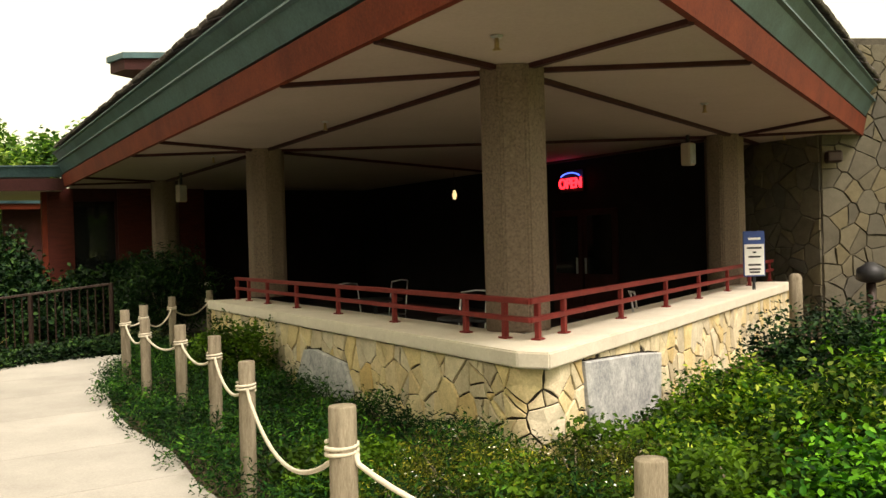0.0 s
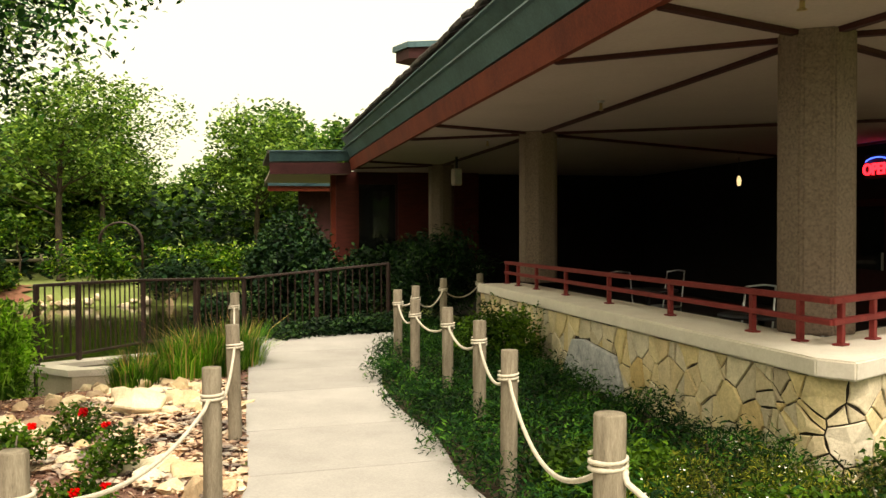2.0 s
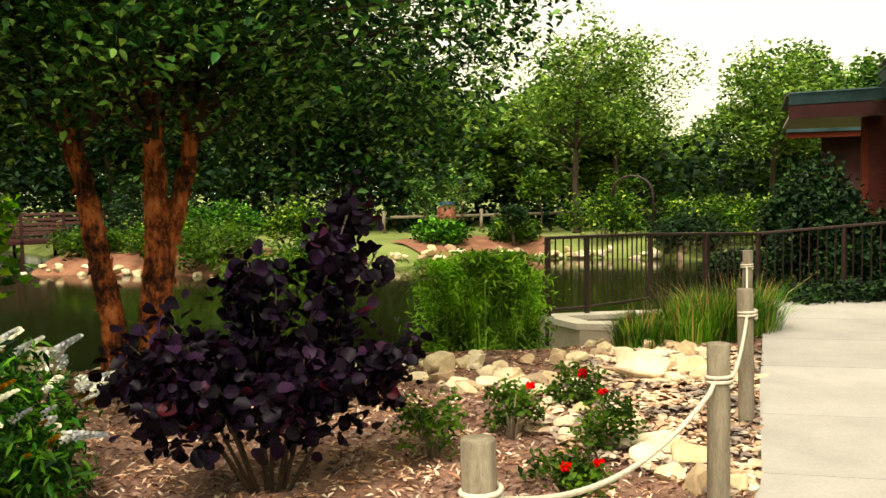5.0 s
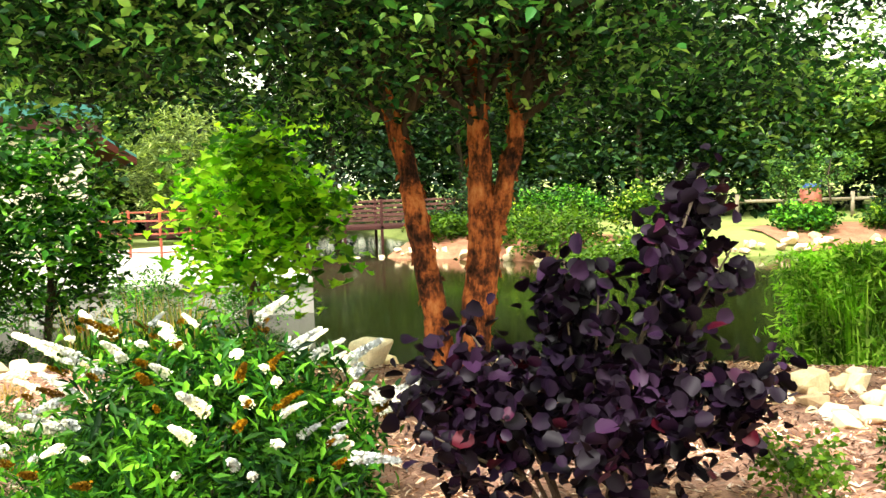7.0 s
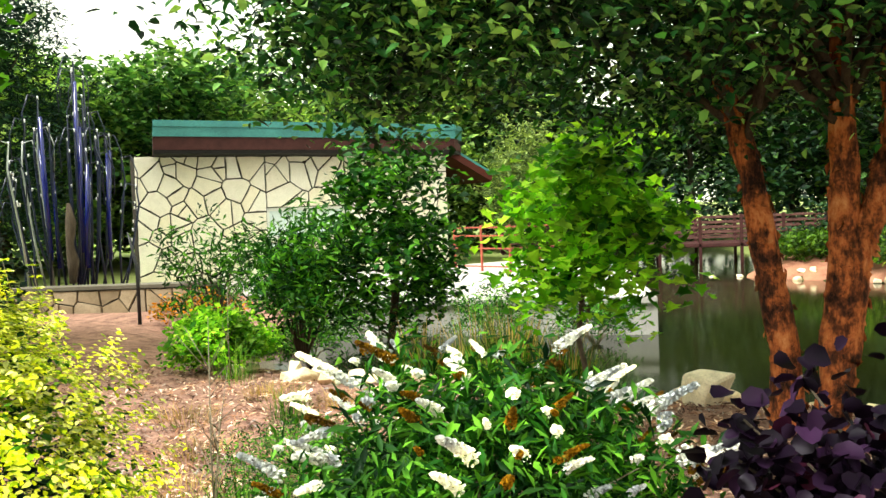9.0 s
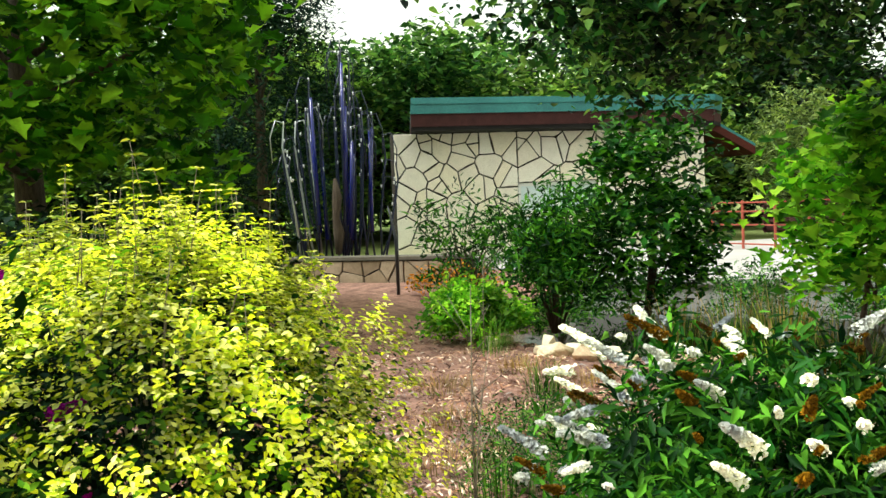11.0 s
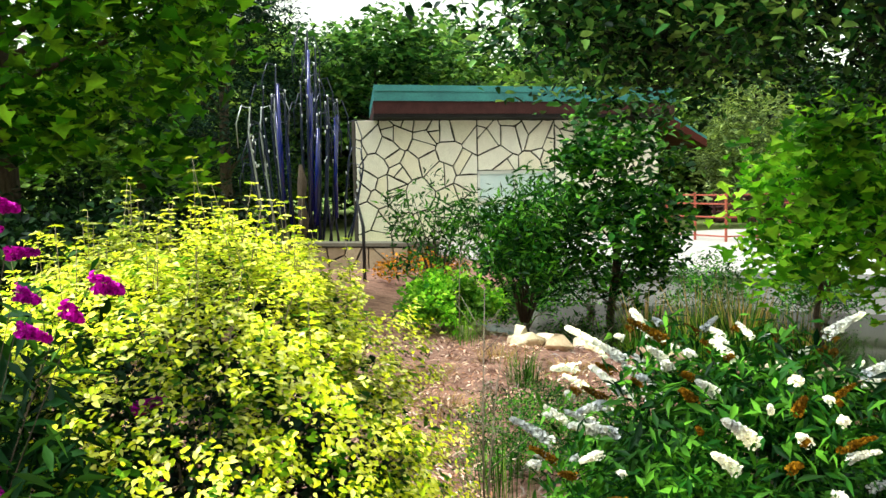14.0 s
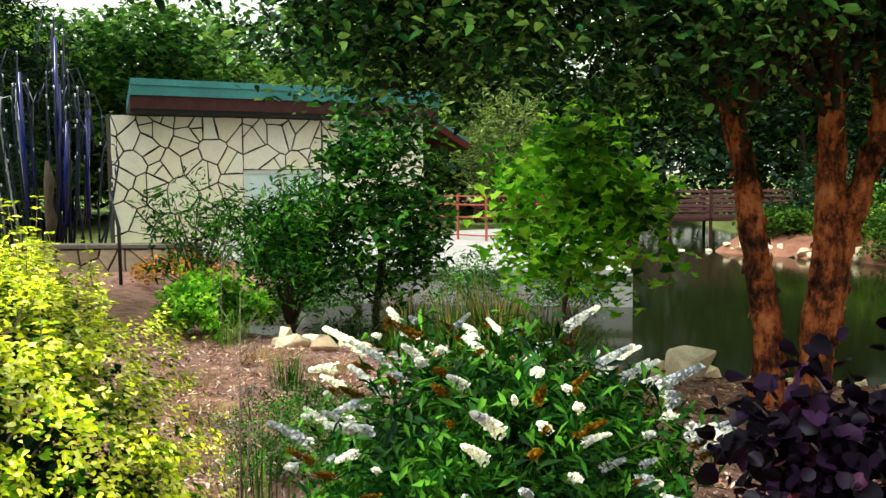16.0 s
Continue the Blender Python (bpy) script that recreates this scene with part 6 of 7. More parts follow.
# ---------------------------------------------------------------- blue glass sculpture
gs = empty("glass_sculpture", (-16.0, -8.8, 0), "garden sculpture of tall blue glass and steel stalks", "sculpture")
rgs = np.random.default_rng(401)
for i in range(34):
    a = rgs.uniform(0, 6.28)
    r0 = 0.25 * math.sqrt(rgs.random())
    side = rgs.uniform(-1.15, 1.1)
    hgt = (4.75 - 1.5 * abs(side)) * rgs.uniform(0.6, 1.0)
    lat = Vector((-0.53, 0.85, 0)) * side
    dep = Vector((0.85, 0.53, 0)) * rgs.uniform(-0.4, 0.4)
    tip = lat + dep + Vector((0, 0, hgt))
    hook = Vector((-0.53, 0.85, 0)) * (0.22 if rgs.random() < 0.5 else -0.22)
    pts = [Vector((math.cos(a) * r0, math.sin(a) * r0, 0)) + lat * 0.7, (lat + dep) * 0.86 + Vector((0, 0, hgt * 0.4)), (lat + dep) * 1.04 + Vector((0, 0, hgt * 0.85)), tip, tip + hook * 0.7 + Vector((0, 0, 0.05)), tip + hook * 1.2 + Vector((0, 0, -0.28)), tip + hook * 1.1 + Vector((0, 0, -0.75))]
    st = part("stalk", tube_mesh(pts, [0.024, 0.022, 0.018, 0.016, 0.014, 0.012, 0.010], 6, "stalk"), M["ink_glass" if i % 15 else "steel"], gs)
    for f in (0.4, 0.7, 1.0):
        q = pts[1].lerp(pts[3], f)
        part("node", tube_mesh([q - Vector((0, 0, 0.03)), q + Vector((0, 0, 0.03))], [0.017, 0.015], 6, "node"), M["white_paint"], st, "white joint")
    if i % 2 == 0 and abs(side) < 0.8:
        q, q2 = pts[0].lerp(pts[1], 0.7), pts[1].lerp(pts[3], 0.85)
        part("glass_tube", tube_mesh([q + Vector((0.05, 0.05, 0)), q2 + Vector((0.05, 0.05, 0))], [0.044, 0.03], 8, "glass_tube"), M["blue_glass"], gs, "cobalt blue glass tube")
part("ornament", tube_mesh([Vector((0.35, 0.1, 0.5)), Vector((0.33, 0.12, 0.9)), Vector((0.38, 0.1, 1.2)), Vector((0.34, 0.12, 1.6)), Vector((0.36, 0.1, 1.95))], [0.06, 0.11, 0.07, 0.10, 0.03], 8, "ornament"), M["bark"], gs, "dull bronze ornament")
hk = empty("garden_hook", (-13.95, -6.45, 0), "tall curved dark iron garden hook", "garden hook")
part("rod", tube_mesh([Vector((0, 0, -0.05)), Vector((0, 0, 0.85)), Vector((-0.1, -0.15, 1.25)), Vector((-0.15, -0.22, 1.4))], [0.03, 0.03, 0.02, 0.012], 8, "rod"), M["black_iron"], hk)
lw = empty("low_stone_wall", (0, 0, 0), "low dry-stacked stone planter wall beside the pavilion", "wall", kind="structure")
a, b2 = Vector((-15.0, -9.6, 0)), Vector((-15.4, -5.9, 0))
d = (b2 - a).normalized()
part("wall_core", prism([(a.x, a.y), (b2.x, b2.y), (b2.x - 0.4, b2.y), (a.x - 0.4, a.y)], -0.2, 0.42), M["mortar"], lw)
part("wall_cap", prism([(a.x + 0.05, a.y), (b2.x + 0.05, b2.y), (b2.x - 0.45, b2.y), (a.x - 0.45, a.y)], 0.42, 0.48), M["shaded_grey_stone"], lw)
lay_rubble(lw, Matrix(((d.x, d.y, 0, a.x), (d.y, -d.x, 0, a.y), (0, 0, 1, -0.05), (0, 0, 0, 1))), rubble(3.7, 0.46, 0.30, rng, 0.012), M["tan_stone"], rng)
bush("orange_flower_bed", (-14.2, -5.6, 0), (0.7, 0.9, 0.35), "orange", 402, 40, 30, 0.06, 0.15, "plain", "patch of low orange-brown flowers", "flowers")

# ---------------------------------------------------------------- deck railing, footbridge
dr = empty("deck_railing", (0, 0, 0), "orange-red steel railing round the pavilion's deck", "railing")
pts = [Vector((-22.9, -3.0, 0.06)), Vector((-21.8, -1.5, 0.06)), Vector((-22.6, -0.2, 0.06)), Vector((-25.5, 0.4, 0.06))]
for a, b2 in zip(pts, pts[1:]):
    d = b2 - a
    m = Matrix.Translation(a) @ d.to_track_quat("X", "Z").to_matrix().to_4x4()
    for z in (0.12, 0.55, 0.85, 1.05):
        part("bar", block((0, -0.02, z - 0.02), (d.length, 0.015, z + 0.014), 0.004, m), M["orange_rail"], dr)
    for f in (0.0, 0.5, 1.0):
        part("post", block((d.length * f - 0.025, -0.025, 0), (d.length * f + 0.025, 0.025, 1.1), 0.006, m), M["orange_rail"], dr)
br = empty("footbridge", (-32.4, 2.5, 0), "dark timber footbridge with horizontal rails over the pond", "bridge")
part("deck", block((-0.9, -5.5, 0.0), (0.9, 5.0, 0.14), 0.02), M["beam"], br)
for sx in (-0.85, 0.85):
    for z in (0.32, 0.48, 0.64, 0.80, 0.97):
        part("rail", block((sx - 0.03, -5.5, z - 0.03), (sx + 0.03, 5.0, z + 0.03), 0.008), M["bridge"], br)
    for yy in np.arange(-5.4, 5.01, 1.3):
        part("post", block((sx - 0.05, yy - 0.05, -0.8), (sx + 0.05, yy + 0.05, 1.05), 0.008), M["beam"], br)

# ---------------------------------------------------------------- far bank
BANK = [(-19.8, 8.6, 1.3, 1.0, "under_leaf"), (-20.6, 10.2, 1.1, 0.7, "lime_leaf"), (-22.3, 10.6, 1.0, 1.2, "lime_leaf"), (-22.5, 8.2, 1.3, 1.0, "under_leaf"), (-24.8, 7.4, 1.1, 0.8, "lime_leaf"),
        (-26.5, 6.0, 0.9, 0.5, "under_leaf"), (-28.5, 6.4, 1.0, 0.6, "dark_leaf"), (-17.5, 20.6, 1.2, 0.9, "dark_leaf"), (-18.6, 22.5, 1.6, 1.2, "lime_leaf"), (-16.3, 22.6, 1.4, 1.1, "lime_leaf"), (-20.6, 20.2, 1.4, 1.4, "lime_leaf"), (-14.4, 22.4, 1.2, 0.9, "dark_leaf"),
        (-12.6, 21.4, 1.3, 1.0, "dark_leaf"), (-11.4, 20.4, 1.2, 1.3, "dark_leaf"), (-22.6, 15.4, 0.8, 0.5, "bush_leaf"), (-22.0, 17.6, 0.8, 0.5, "lime_leaf"), (-26.5, 9.5, 1.5, 1.3, "bush_leaf"), (-30, 8.5, 1.8, 2.0, "dark_leaf")]
for i, (x, y, r, h, leaf) in enumerate(BANK):
    bush("bank_shrub", (x, y, ground_z(x, y)), (r, r, h), leaf, 420 + i, 55, 46, 0.13, 0.32, "plain", "leafy shrub on the far pond bank", "bush", "bank shrubs", up=0.4)
for i, (x, y, h, leaf) in enumerate(((-23.6, 16.9, 2.3, "wood_leaf"), (-24.2, 20.6, 2.4, "lime_leaf"), (-21.0, 16.9, 1.1, "dark_leaf"), (-24.9, 16.2, 1.8, "wood_leaf"))):
    tree("sapling", (x, y, 0), h, (0, 0, h * 0.66), (h * 0.3, h * 0.3, h * 0.36), 0.035, leaf, 450 + i, 24, 30, 0.12, 0.22, label="young sapling on the lawn across the pond", group="saplings", limbs=8)
for i, (x, y, h, r) in enumerate(((-23.4, 21.6, 7.6, 2.9), (-26.5, 26.5, 8.2, 2.9), (-19.6, 27.5, 6.4, 2.2))):
    tree("lawn_tree", (x, y, 0), h, (0, 0, h * 0.64), (r, r, h * 0.36), 0.13, "spring_leaf", 470 + i, 80, 84, 0.17, 0.62, label="slender airy tree with yellow-green leaves on the lawn", group="lawn trees", limbs=16, inner=0.15)
bark_bed = sheet("bark_bed", -25, -20, 13.5, 19.5, 0.5, None, 0.01, 0.04, lambda x, y: ((x + 22.4) / 2.0) ** 2 + ((y - 16.6) / 2.6) ** 2 < 1)
tagged(part("bark_bed", bark_bed, M["bank"]), "red bark bed on the far bank", "garden bed", kind="structure")
bark3 = sheet("bark_bed", -18, -12.8, -9.5, -3.4, 0.4, None, 0.012, 0.03, lambda x, y: pond_distance(x, y) > 0.5)
tagged(part("bark_bed", bark3, M["mulch"]), "reddish bark bed before the pavilion", "garden bed", kind="structure")
bark2 = sheet("bark_bed", -30, -22, 3.5, 10, 0.5, None, 0.01, 0.04, lambda x, y: pond_distance(x, y) > -0.2)
tagged(part("bark_bed", bark2, M["bank"]), "reddish bark bank behind the rocks", "garden bed", kind="structure")
ar = empty("garden_arch", (-20.3, 21.2, 0), "thin metal garden arch with a tangled vine", "arch")
for dy in (-0.25, 0.25):
    arc = [Vector((0.65 * math.cos(math.pi * k / 10), dy, 1.25 + 0.65 * math.sin(math.pi * k / 10))) for k in range(11)]
    m = Matrix.Rotation(0.7, 4, "Z")
    part("hoop", tube_mesh([m @ Vector((0.65, dy, 0))] + [m @ q for q in arc] + [m @ Vector((-0.65, dy, 0))], 0.03, 6, "hoop"), M["bronze"], ar)
va = cluster_points(np.random.default_rng(460), np.array([(-0.5 - 0.1 * k, -0.4, 1.7 - 0.1 * k) for k in range(10)] + [(-0.2 * k, 0.1, 1.8) for k in range(6)]), 0.3, 40)
part("vine", leaf_mesh("vine", va, 0.11 * np.ones(len(va)), np.random.default_rng(461), "plain"), M["lime_leaf"], ar, "half-dry climbing vine")
brl = empty("barrel", (-28.2, 19.3, 0), "faded red barrel with a dark lid", "barrel")
part("body", tube_mesh([Vector((0, 0, 0)), Vector((0, 0, 0.3)), Vector((0, 0, 0.65)), Vector((0, 0, 0.95))], [0.33, 0.38, 0.38, 0.33], 16, "body"), M["barrel_red"], brl)
part("lid", tube_mesh([Vector((0, 0, 0.951)), Vector((0, 0, 1.02)), Vector((0, 0, 1.10))], [0.34, 0.34, 0.15], 16, "lid"), M["sign_blue"], brl, "dark blue lid")
fe = empty("rail_fence", (0, 0, 0), "weathered low timber rail fence on the far lawn", "fence")
fl = [(-29.0, 17.0), (-27.6, 20.5), (-27.0, 24.0), (-26.5, 27.5), (-25.5, 31.0)]
for (ax, ay), (bx, by) in zip(fl, fl[1:]):
    part("rail", tube_mesh([Vector((ax, ay, 0.55)), Vector((bx, by, 0.55))], 0.06, 6, "rail"), M["post"], fe)
for ax, ay in fl:
    part("post", tube_mesh([Vector((ax, ay, -0.1)), Vector((ax, ay, 0.8))], 0.07, 8, "post"), M["post"], fe)
fc = empty("far_low_wall", (0, 0, 0), "pale low wall and kerb on the far lawn", "wall", kind="structure")
part("wall_core", block((-27.5, 41.8, -0.1), (-20.5, 42.3, 0.55), 0.03), M["grey_concrete"], fc)
part("wall_cap", block((-27.6, 41.6, 0.55), (-20.4, 42.5, 0.7), 0.03), M["cap"], fc)

# ---------------------------------------------------------------- woodland
protos = []
for i, (leaf, h, r) in enumerate((("wood_leaf", 9, 3.4), ("dark_leaf", 10, 3.6), ("wood_leaf", 7, 2.9), ("spring_leaf", 7.5, 3.0))):
    x, y = [(-27, 40), (-38, 25), (-20, 46), (-39, 12)][i]
    protos.append(tree("woodland_tree", (x, y, 0), h, (0, 0, h * 0.52), (r, r, h * 0.46), 0.16, leaf, 500 + i, 120, 58, 0.33, 0.72, "plain", label="tall leafy woodland tree beyond the pond, copies behind the walk added unseen", group="woodland trees", limbs=8, inner=0.25))
rw = random.Random(77)
spots = []
for i in range(52):
    ang = radians(100 + i * 2.75)
    d = rw.uniform(38, 46) if i % 2 else rw.uniform(48, 60)
    if ang > radians(195):
        d = rw.uniform(36, 46)
    spots.append((math.cos(ang) * d, math.sin(ang) * d, rw.uniform(0.60, 0.85) if ang < radians(140) else rw.uniform(0.75, 1.0) if ang < radians(188) else rw.uniform(0.8, 1.15)))
spots += [(-31.5, 27.0, 0.75), (-33.5, 20.5, 0.9), (-32.5, 15.0, 0.85), (-30, -14.5, 0.95), (-27, -18.5, 1.05), (-33, -9.5, 0.95), (-16.5, 33.0, 0.62), (-11.0, 36.0, 0.55), (-29, -17, 0.8), (-33, -12, 0.85), (-34.5, -6, 0.85), (-35, -14, 0.95), (-38, -8, 1.0), (-21, -17.5, 0.9), (-25, -20, 1.0), (-14, -19, 1.0), (-36.5, -2, 0.8), (-41, -3, 1.0), (-37, 9, 0.9)]
for i in range(18):                           # unseen trees added behind the walk, for window reflections and darker undersides
    ang = radians(248 + i * 7.2)
    d = rw.uniform(34, 48)
    spots.append((math.cos(ang) * d, math.sin(ang) * d, rw.uniform(0.8, 1.1)))
for x, y, s in spots:
    copy_thing(protos[rw.choice((0, 3, 3, 3) if y > 18 else (0, 3, 3, 3) if y < -5 else (1, 1, 0, 1))], Matrix.Translation((x, y, 0)) @ Matrix.Rotation(rw.uniform(0, 6.28), 4, "Z") @ Matrix.Diagonal((s * 1.1, s * 1.1, s * rw.uniform(0.85, 1.1), 1)))
ru = np.random.default_rng(601)
und, und_pale = [], []
for i in range(900):
    ang = radians(ru.uniform(97, 250))
    d = ru.uniform(34, 66)
    (und_pale if ang > radians(186) else und).append((math.cos(ang) * d, math.sin(ang) * d, ru.uniform(0.2, 2.6 if d < 48 else 4.5)))
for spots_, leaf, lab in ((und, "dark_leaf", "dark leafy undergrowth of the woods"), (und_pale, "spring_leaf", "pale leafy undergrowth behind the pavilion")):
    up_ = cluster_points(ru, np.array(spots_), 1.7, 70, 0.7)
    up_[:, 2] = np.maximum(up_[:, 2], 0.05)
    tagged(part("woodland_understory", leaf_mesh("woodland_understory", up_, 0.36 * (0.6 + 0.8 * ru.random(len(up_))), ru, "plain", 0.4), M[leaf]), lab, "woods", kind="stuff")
tree("weeping_willow", (-29.6, -1.6, 0), 4.5, (0, 0, 2.4), (1.5, 1.5, 1.9), 0.12, "willow", 520, 120, 60, 0.22, 0.5, "lance", label="pale weeping willow behind the deck", inner=0.4, flat=1.8)

# ---------------------------------------------------------------- terrace fittings


def sprinkler(u, v):
    e2 = empty("sprinkler_head", B(u, v, SOF), "small brass fire sprinkler under the soffit", "sprinkler", "sprinklers")
    part("escutcheon", tube_mesh([Vector((0, 0, 0)), Vector((0, 0, -0.02))], [0.05, 0.035], 10), M["steel"], e2)
    part("nozzle", tube_mesh([Vector((0, 0, -0.02)), Vector((0, 0, -0.10))], [0.016, 0.02], 8), M["brass"], e2)
    part("deflector", tube_mesh([Vector((0, 0, -0.10)), Vector((0, 0, -0.108))], [0.035, 0.03], 8), M["brass"], e2)


for uv in ((0.42, 0.0), (5.1, 0.6), (2.35, 4.1), (4.2, 7.7), (9.6, 0.5)):
    sprinkler(*uv)


def speaker(u, v, z):
    e2 = empty("wall_speaker", B(u, v, z), "small off-white speaker hung below the soffit", "speaker", "speakers")
    m = Matrix.Rotation(0.9, 4, "Z")
    part("cabinet", block((-0.09, -0.08, -0.17), (0.09, 0.08, 0.17), 0.02, m), M["soffit"], e2)
    part("grille", block((-0.075, -0.088, -0.15), (0.075, -0.081, 0.15), 0.004, m), M["steel"], e2)
    part("bracket", block((-0.02, -0.02, 0.17), (0.02, 0.02, SOF - z), 0.0, m), M["black_iron"], e2)


speaker(13.0, 0.8, 2.68)
speaker(4.85, 6.35, 2.80)
lp = empty("wall_lamp", B(12.0, 6.5, 2.60), "small glowing pendant lamp inside the terrace", "lamp")
part("glass", tube_mesh([Vector((0, 0, -0.10)), Vector((0, 0, 0.0)), Vector((0, 0, 0.10))], [0.03, 0.05, 0.02], 10), M["warm_glow"], lp)
part("rod", tube_mesh([Vector((0, 0, 0.1)), Vector((0, 0, SOF - 2.60))], 0.008, 6), M["black_iron"], lp)

ne = empty("open_sign", B(8.80, 7.2, 2.63), "lit red and blue neon sign reading OPEN", "neon sign")
mt = Matrix(((-UX, VX, 0, 0), (-UY, VY, 0, 0), (0, 0, 1, 0), (0, 0, 0, 1)))
tc = bpy.data.curves.new("open_letters", "FONT")
tc.body, tc.size, tc.align_x, tc.align_y, tc.extrude, tc.offset = "OPEN", 0.27, "CENTER", "CENTER", 0.012, 0.008
to = new("open_letters_tmp", tc)
me = bpy.data.meshes.new_from_object(to.evaluated_get(bpy.context.evaluated_depsgraph_get()))
bpy.data.objects.remove(to)
letters = part("letters", me, M["neon_red"], ne, "red neon letters")
letters.matrix_local = mt @ Matrix.Rotation(radians(90), 4, "X")
arc = [mt @ Vector((0.33 * math.cos(math.pi * k / 12), 0, 0.08 + 0.13 * math.sin(math.pi * k / 12))) for k in range(2, 11)]
part("arc", tube_mesh(arc, 0.012, 6), M["neon_blue"], ne, "blue neon arc")
part("backing", block((-0.36, 0.03, -0.16), (0.36, 0.05, 0.26), 0.01, mt), M["black_iron"], ne)

dd = empty("door_1", B(8.5, 7.26, 0), "dark glazed restaurant door in shade", "door", kind="structure")
for k in (0, 1):
    x0 = -0.95 + 0.98 * k
    lf = part("door_leaf", block((x0, -0.03, 0.02), (x0 + 0.93, 0.03, 2.12), 0.006, mt), M["beam"], dd)
    part("pane", block((x0 + 0.12, -0.045, 0.9), (x0 + 0.81, -0.034, 2.0), 0, mt), M["dark_glass"], lf)
    part("handle", block((x0 + (0.8 if k == 0 else 0.08), -0.09, 0.9), (x0 + (0.84 if k == 0 else 0.12), -0.06, 1.2), 0.006, mt), M["steel"], lf)

# sign board at the end of the terrace wall
sg = empty("sign_board", (3.63, 11.9, 0.0), "white notice board with a blue header on a thin stand", "sign")
ms = Matrix.Rotation(radians(10), 4, "Z")
part("stand", block((-0.02, 0.02, 0.0), (0.02, 0.05, 1.0), 0.004, ms), M["black_iron"], sg)
part("foot", block((-0.2, -0.15, 0.02), (0.2, 0.2, 0.05), 0.008, ms), M["black_iron"], sg)
bd = part("board", block((-0.15, 0.0, 1.0), (0.15, 0.02, 1.62), 0.006, ms), M["sign_blue"], sg, "blue board")
part("paper", block((-0.135, -0.006, 1.02), (0.135, -0.001, 1.44), 0, ms), M["white_paint"], bd, "white notice")
for z, w in ((1.39, 0.20), (1.33, 0.05), (1.27, 0.17), (1.16, 0.18), (1.10, 0.16), (1.06, 0.14)):
    part("text_bar", block((-w / 2, -0.010, z - 0.012), (w / 2, -0.007, z + 0.012), 0, ms), M["black_iron"], bd)
part("logo_bar", block((-0.08, -0.006, 1.50), (0.09, -0.001, 1.53), 0, ms), M["white_paint"], bd)

ep = empty("end_post", (4.05, 11.45, 0), "short weathered timber post at the wall's end", "post")
part("shaft", tube_mesh([Vector((0, 0, -0.1)), Vector((0, 0, 1.0)), Vector((0, 0, 1.05))], [0.09, 0.085, 0.05], 10), M["post"], ep)
bl = empty("path_light", (4.62, 10.3, 0), "dark bollard path light with a round head", "lamp")
part("stem", tube_mesh([Vector((0, 0, -0.1)), Vector((0, 0, 0.98))], [0.06, 0.055], 10), M["bronze"], bl)
part("head", tube_mesh([Vector((0, 0, 0.98)), Vector((0, 0, 1.02)), Vector((0, 0, 1.14)), Vector((0, 0, 1.22))], [0.10, 0.17, 0.16, 0.04], 14), M["black_iron"], bl)
fl2 = empty("flood_light", wa + Vector((0.15, -0.02, 2.72)), "small dark flood light on the stone wall", "lamp")
part("housing", block((-0.12, -0.26, -0.08), (0.12, -0.06, 0.10), 0.03), M["bronze"], fl2)
part("bracket", block((-0.02, -0.07, -0.02), (0.02, 0.03, 0.02), 0), M["black_iron"], fl2)


def chair(u, v, ang):
    e2 = empty("terrace_chair", B(u, v, 0.02) if not isinstance(u, Matrix) else u, "pale metal terrace chair with a curved back", "chair", "terrace chairs")
    m = Matrix.Rotation(ang, 4, "Z")
    for sx in (-0.2, 0.2):
        part("leg", tube_mesh([m @ Vector((sx, -0.2, 0)), m @ Vector((sx, -0.19, 0.45))], 0.011, 6), M["steel"], e2)
        part("back_post", tube_mesh([m @ Vector((sx, 0.22, 0)), m @ Vector((sx, 0.2, 0.45)), m @ Vector((sx * 0.95, 0.27, 0.98))], 0.011, 6), M["steel"], e2)
    part("seat", block((-0.21, -0.22, 0.44), (0.21, 0.21, 0.465), 0.008, m), M["steel"], e2)
    part("back_rail", tube_mesh([m @ Vector((-0.19, 0.27, 0.98)), m @ Vector((0, 0.31, 1.0)), m @ Vector((0.19, 0.27, 0.98))], 0.011, 6), M["steel"], e2)
    return e2


for u, v, a in ((2.6, 1.7, 0.7), (3.3, 2.3, 2.2), (4.2, 1.9, 3.9), (6.9, 1.8, 0.9), (7.6, 2.6, 4.2), (2.0, 3.0, 1.4)):
    chair(u, v, a)


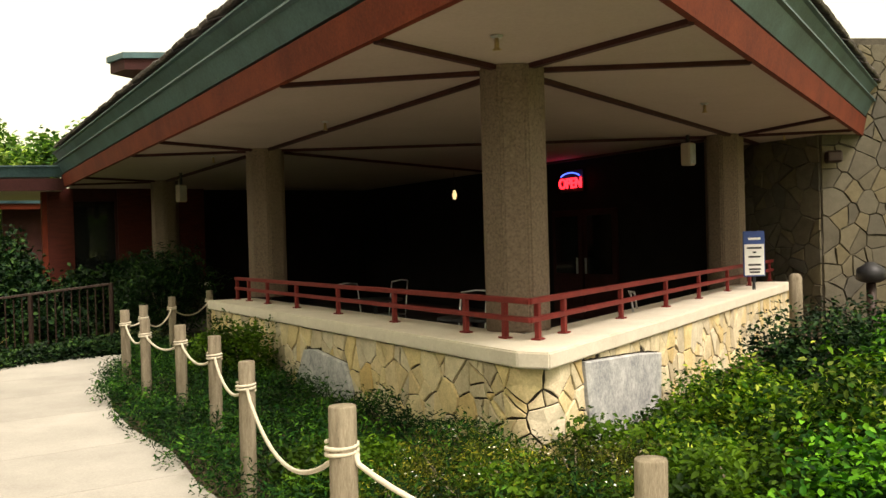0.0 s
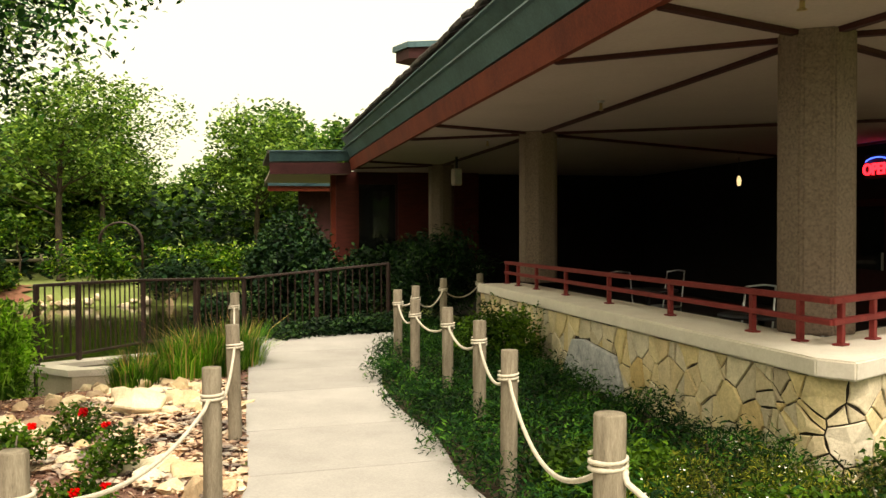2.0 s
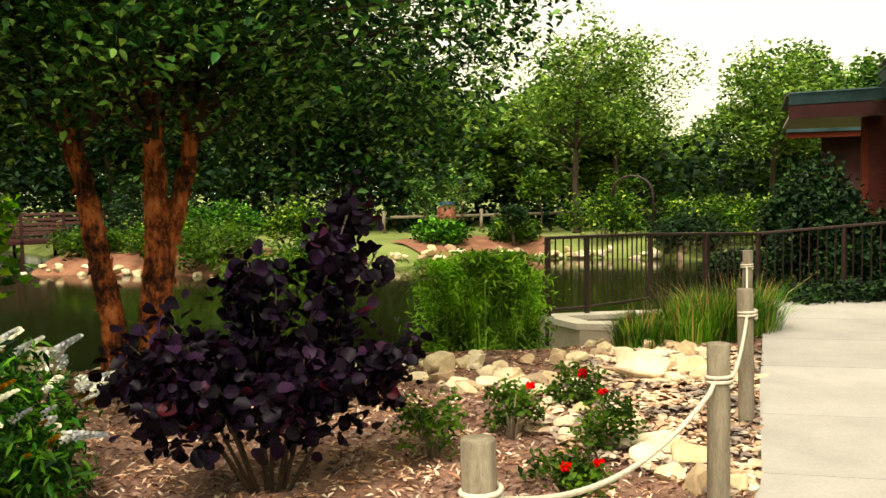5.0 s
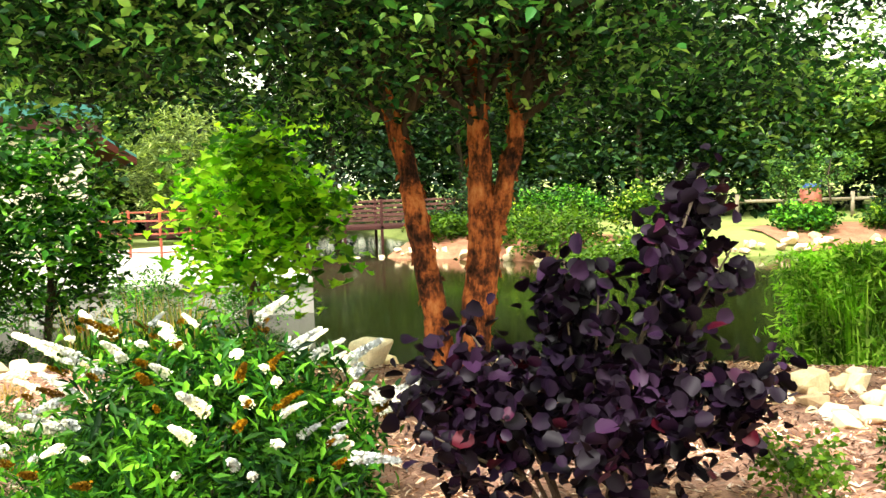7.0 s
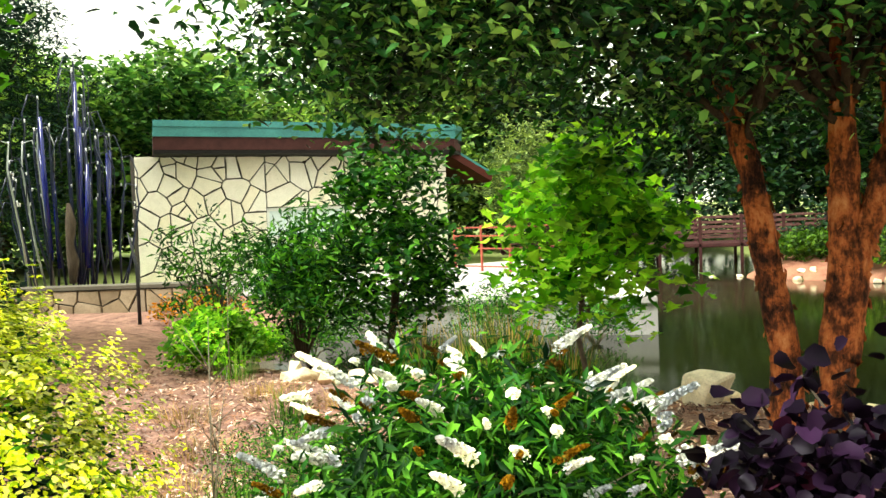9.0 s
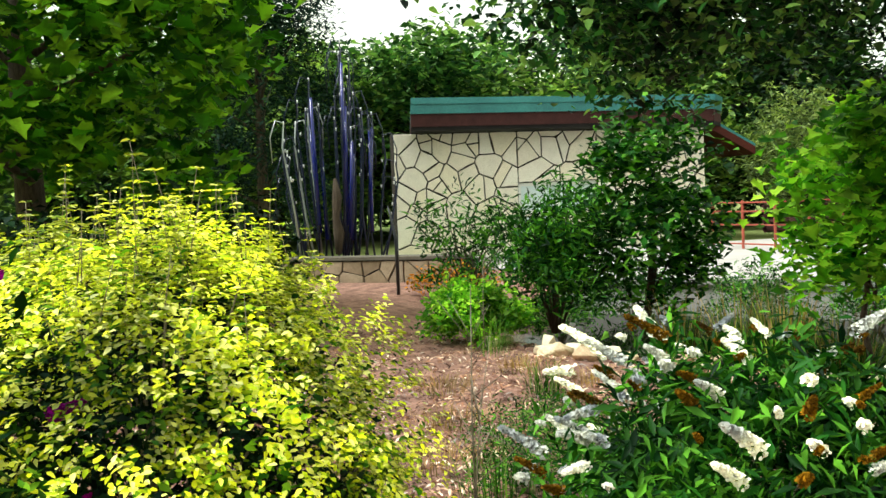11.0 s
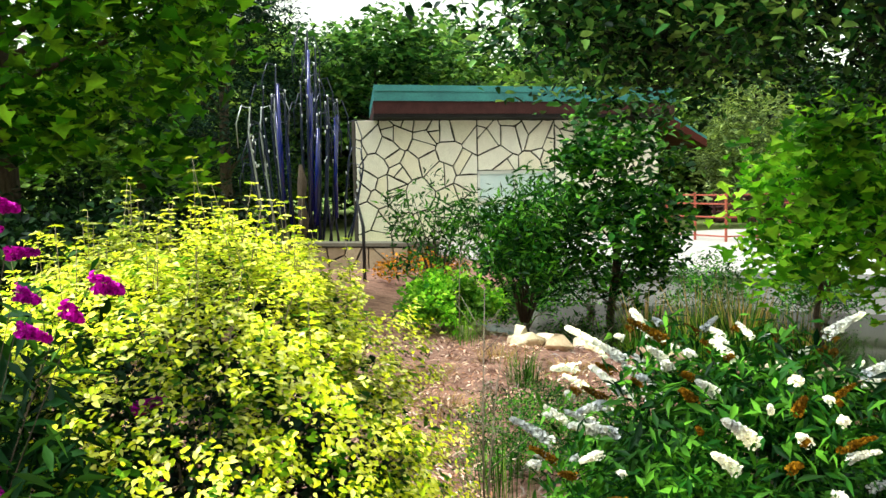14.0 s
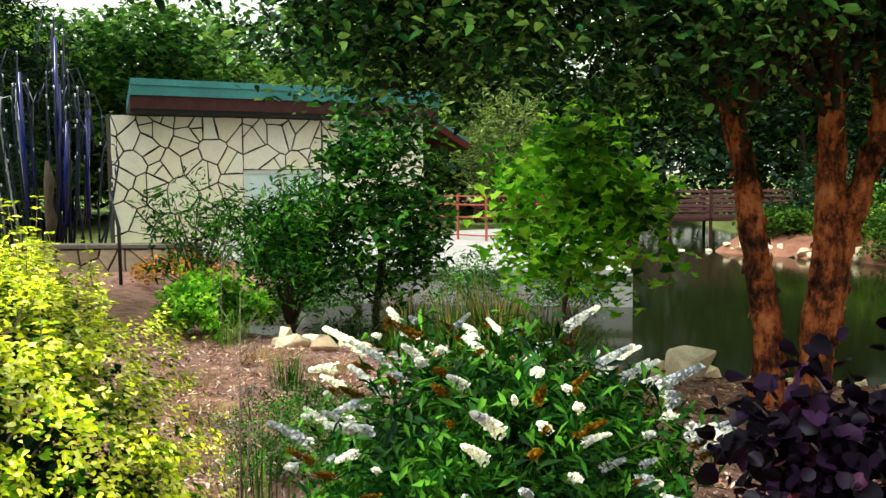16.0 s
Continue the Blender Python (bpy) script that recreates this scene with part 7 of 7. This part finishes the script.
def table(u, v):
    e2 = empty("terrace_table", B(u, v, 0.02), "round metal terrace table in shade", "table", "terrace tables")
    part("tabletop", tube_mesh([Vector((0, 0, 0.71)), Vector((0, 0, 0.74))], 0.42, 20), M["black_iron"], e2)
    part("pedestal", tube_mesh([Vector((0, 0, 0.02)), Vector((0, 0, 0.71))], 0.035, 8), M["black_iron"], e2)
    part("base", tube_mesh([Vector((0, 0, 0.0)), Vector((0, 0, 0.03))], [0.26, 0.24], 14), M["black_iron"], e2)


table(3.4, 1.6)
table(7.2, 2.2)

# ivy at the foot of the pond railing
iv = np.random.default_rng(700)
pts = []
while len(pts) < 420:
    f, s = iv.random(), iv.uniform(-0.9, 0.5)
    q = Vector((-7.0, 10.6, 0)).lerp(Vector((-5.6, 12.9, 0)), f) + Vector((-0.8, 0.6, 0)) * s * -1
    pts.append((q.x, q.y, ground_z(q.x, q.y) + 0.06 + 0.12 * iv.random()))
pts = cluster_points(iv, np.array(pts), 0.2, 40, 0.5)
tagged(part("ivy", leaf_mesh("ivy", pts, 0.07 * (0.6 + 0.7 * iv.random(len(pts))), iv, "plain", 0.5), M["dark_leaf"]), "dark ivy round the railing's foot", "groundcover", kind="stuff")

# eave tiles, the lowest courses of the roof
tile_mesh = block((-0.135, -0.02, -0.02), (0.135, 0.42, 0.035), 0.012)
tm = bpy.data.meshes.new("roof_tile")
tile_mesh.to_mesh(tm)
tile_mesh.free()
tm.materials.append(M["tile"])
rt = random.Random(9)
for a, b2, out in ends_xy:
    d = Vector((b2.x - a.x, b2.y - a.y, 0))
    L = d.length
    d.normalize()
    inw = Vector((-out[0], -out[1], 0))
    for row in range(2):
        n = int((L - 0.4 - row) / 0.30)
        for i in range(n):
            q = Vector((a.x, a.y, zt + 0.05)) + d * (0.15 + row * 0.65 + 0.30 * i + 0.15 * row) + inw * (row * 0.34 - 0.24) + Vector((0, 0, 0.03 + SLOPE * row * 0.34 + rt.uniform(0, 0.035)))
            y_ax = (inw + Vector((0, 0, SLOPE))).normalized()
            z_ax = d.cross(y_ax)
            if z_ax.z < 0:
                z_ax = -z_ax
            ob = part("roof_tile", tm, None, roof)
            ob.matrix_world = Matrix((( d.x, y_ax.x, z_ax.x, q.x), (d.y, y_ax.y, z_ax.y, q.y), (d.z, y_ax.z, z_ax.z, q.z), (0, 0, 0, 1))) @ Matrix.Rotation(rt.uniform(-0.03, 0.03), 4, "Y")
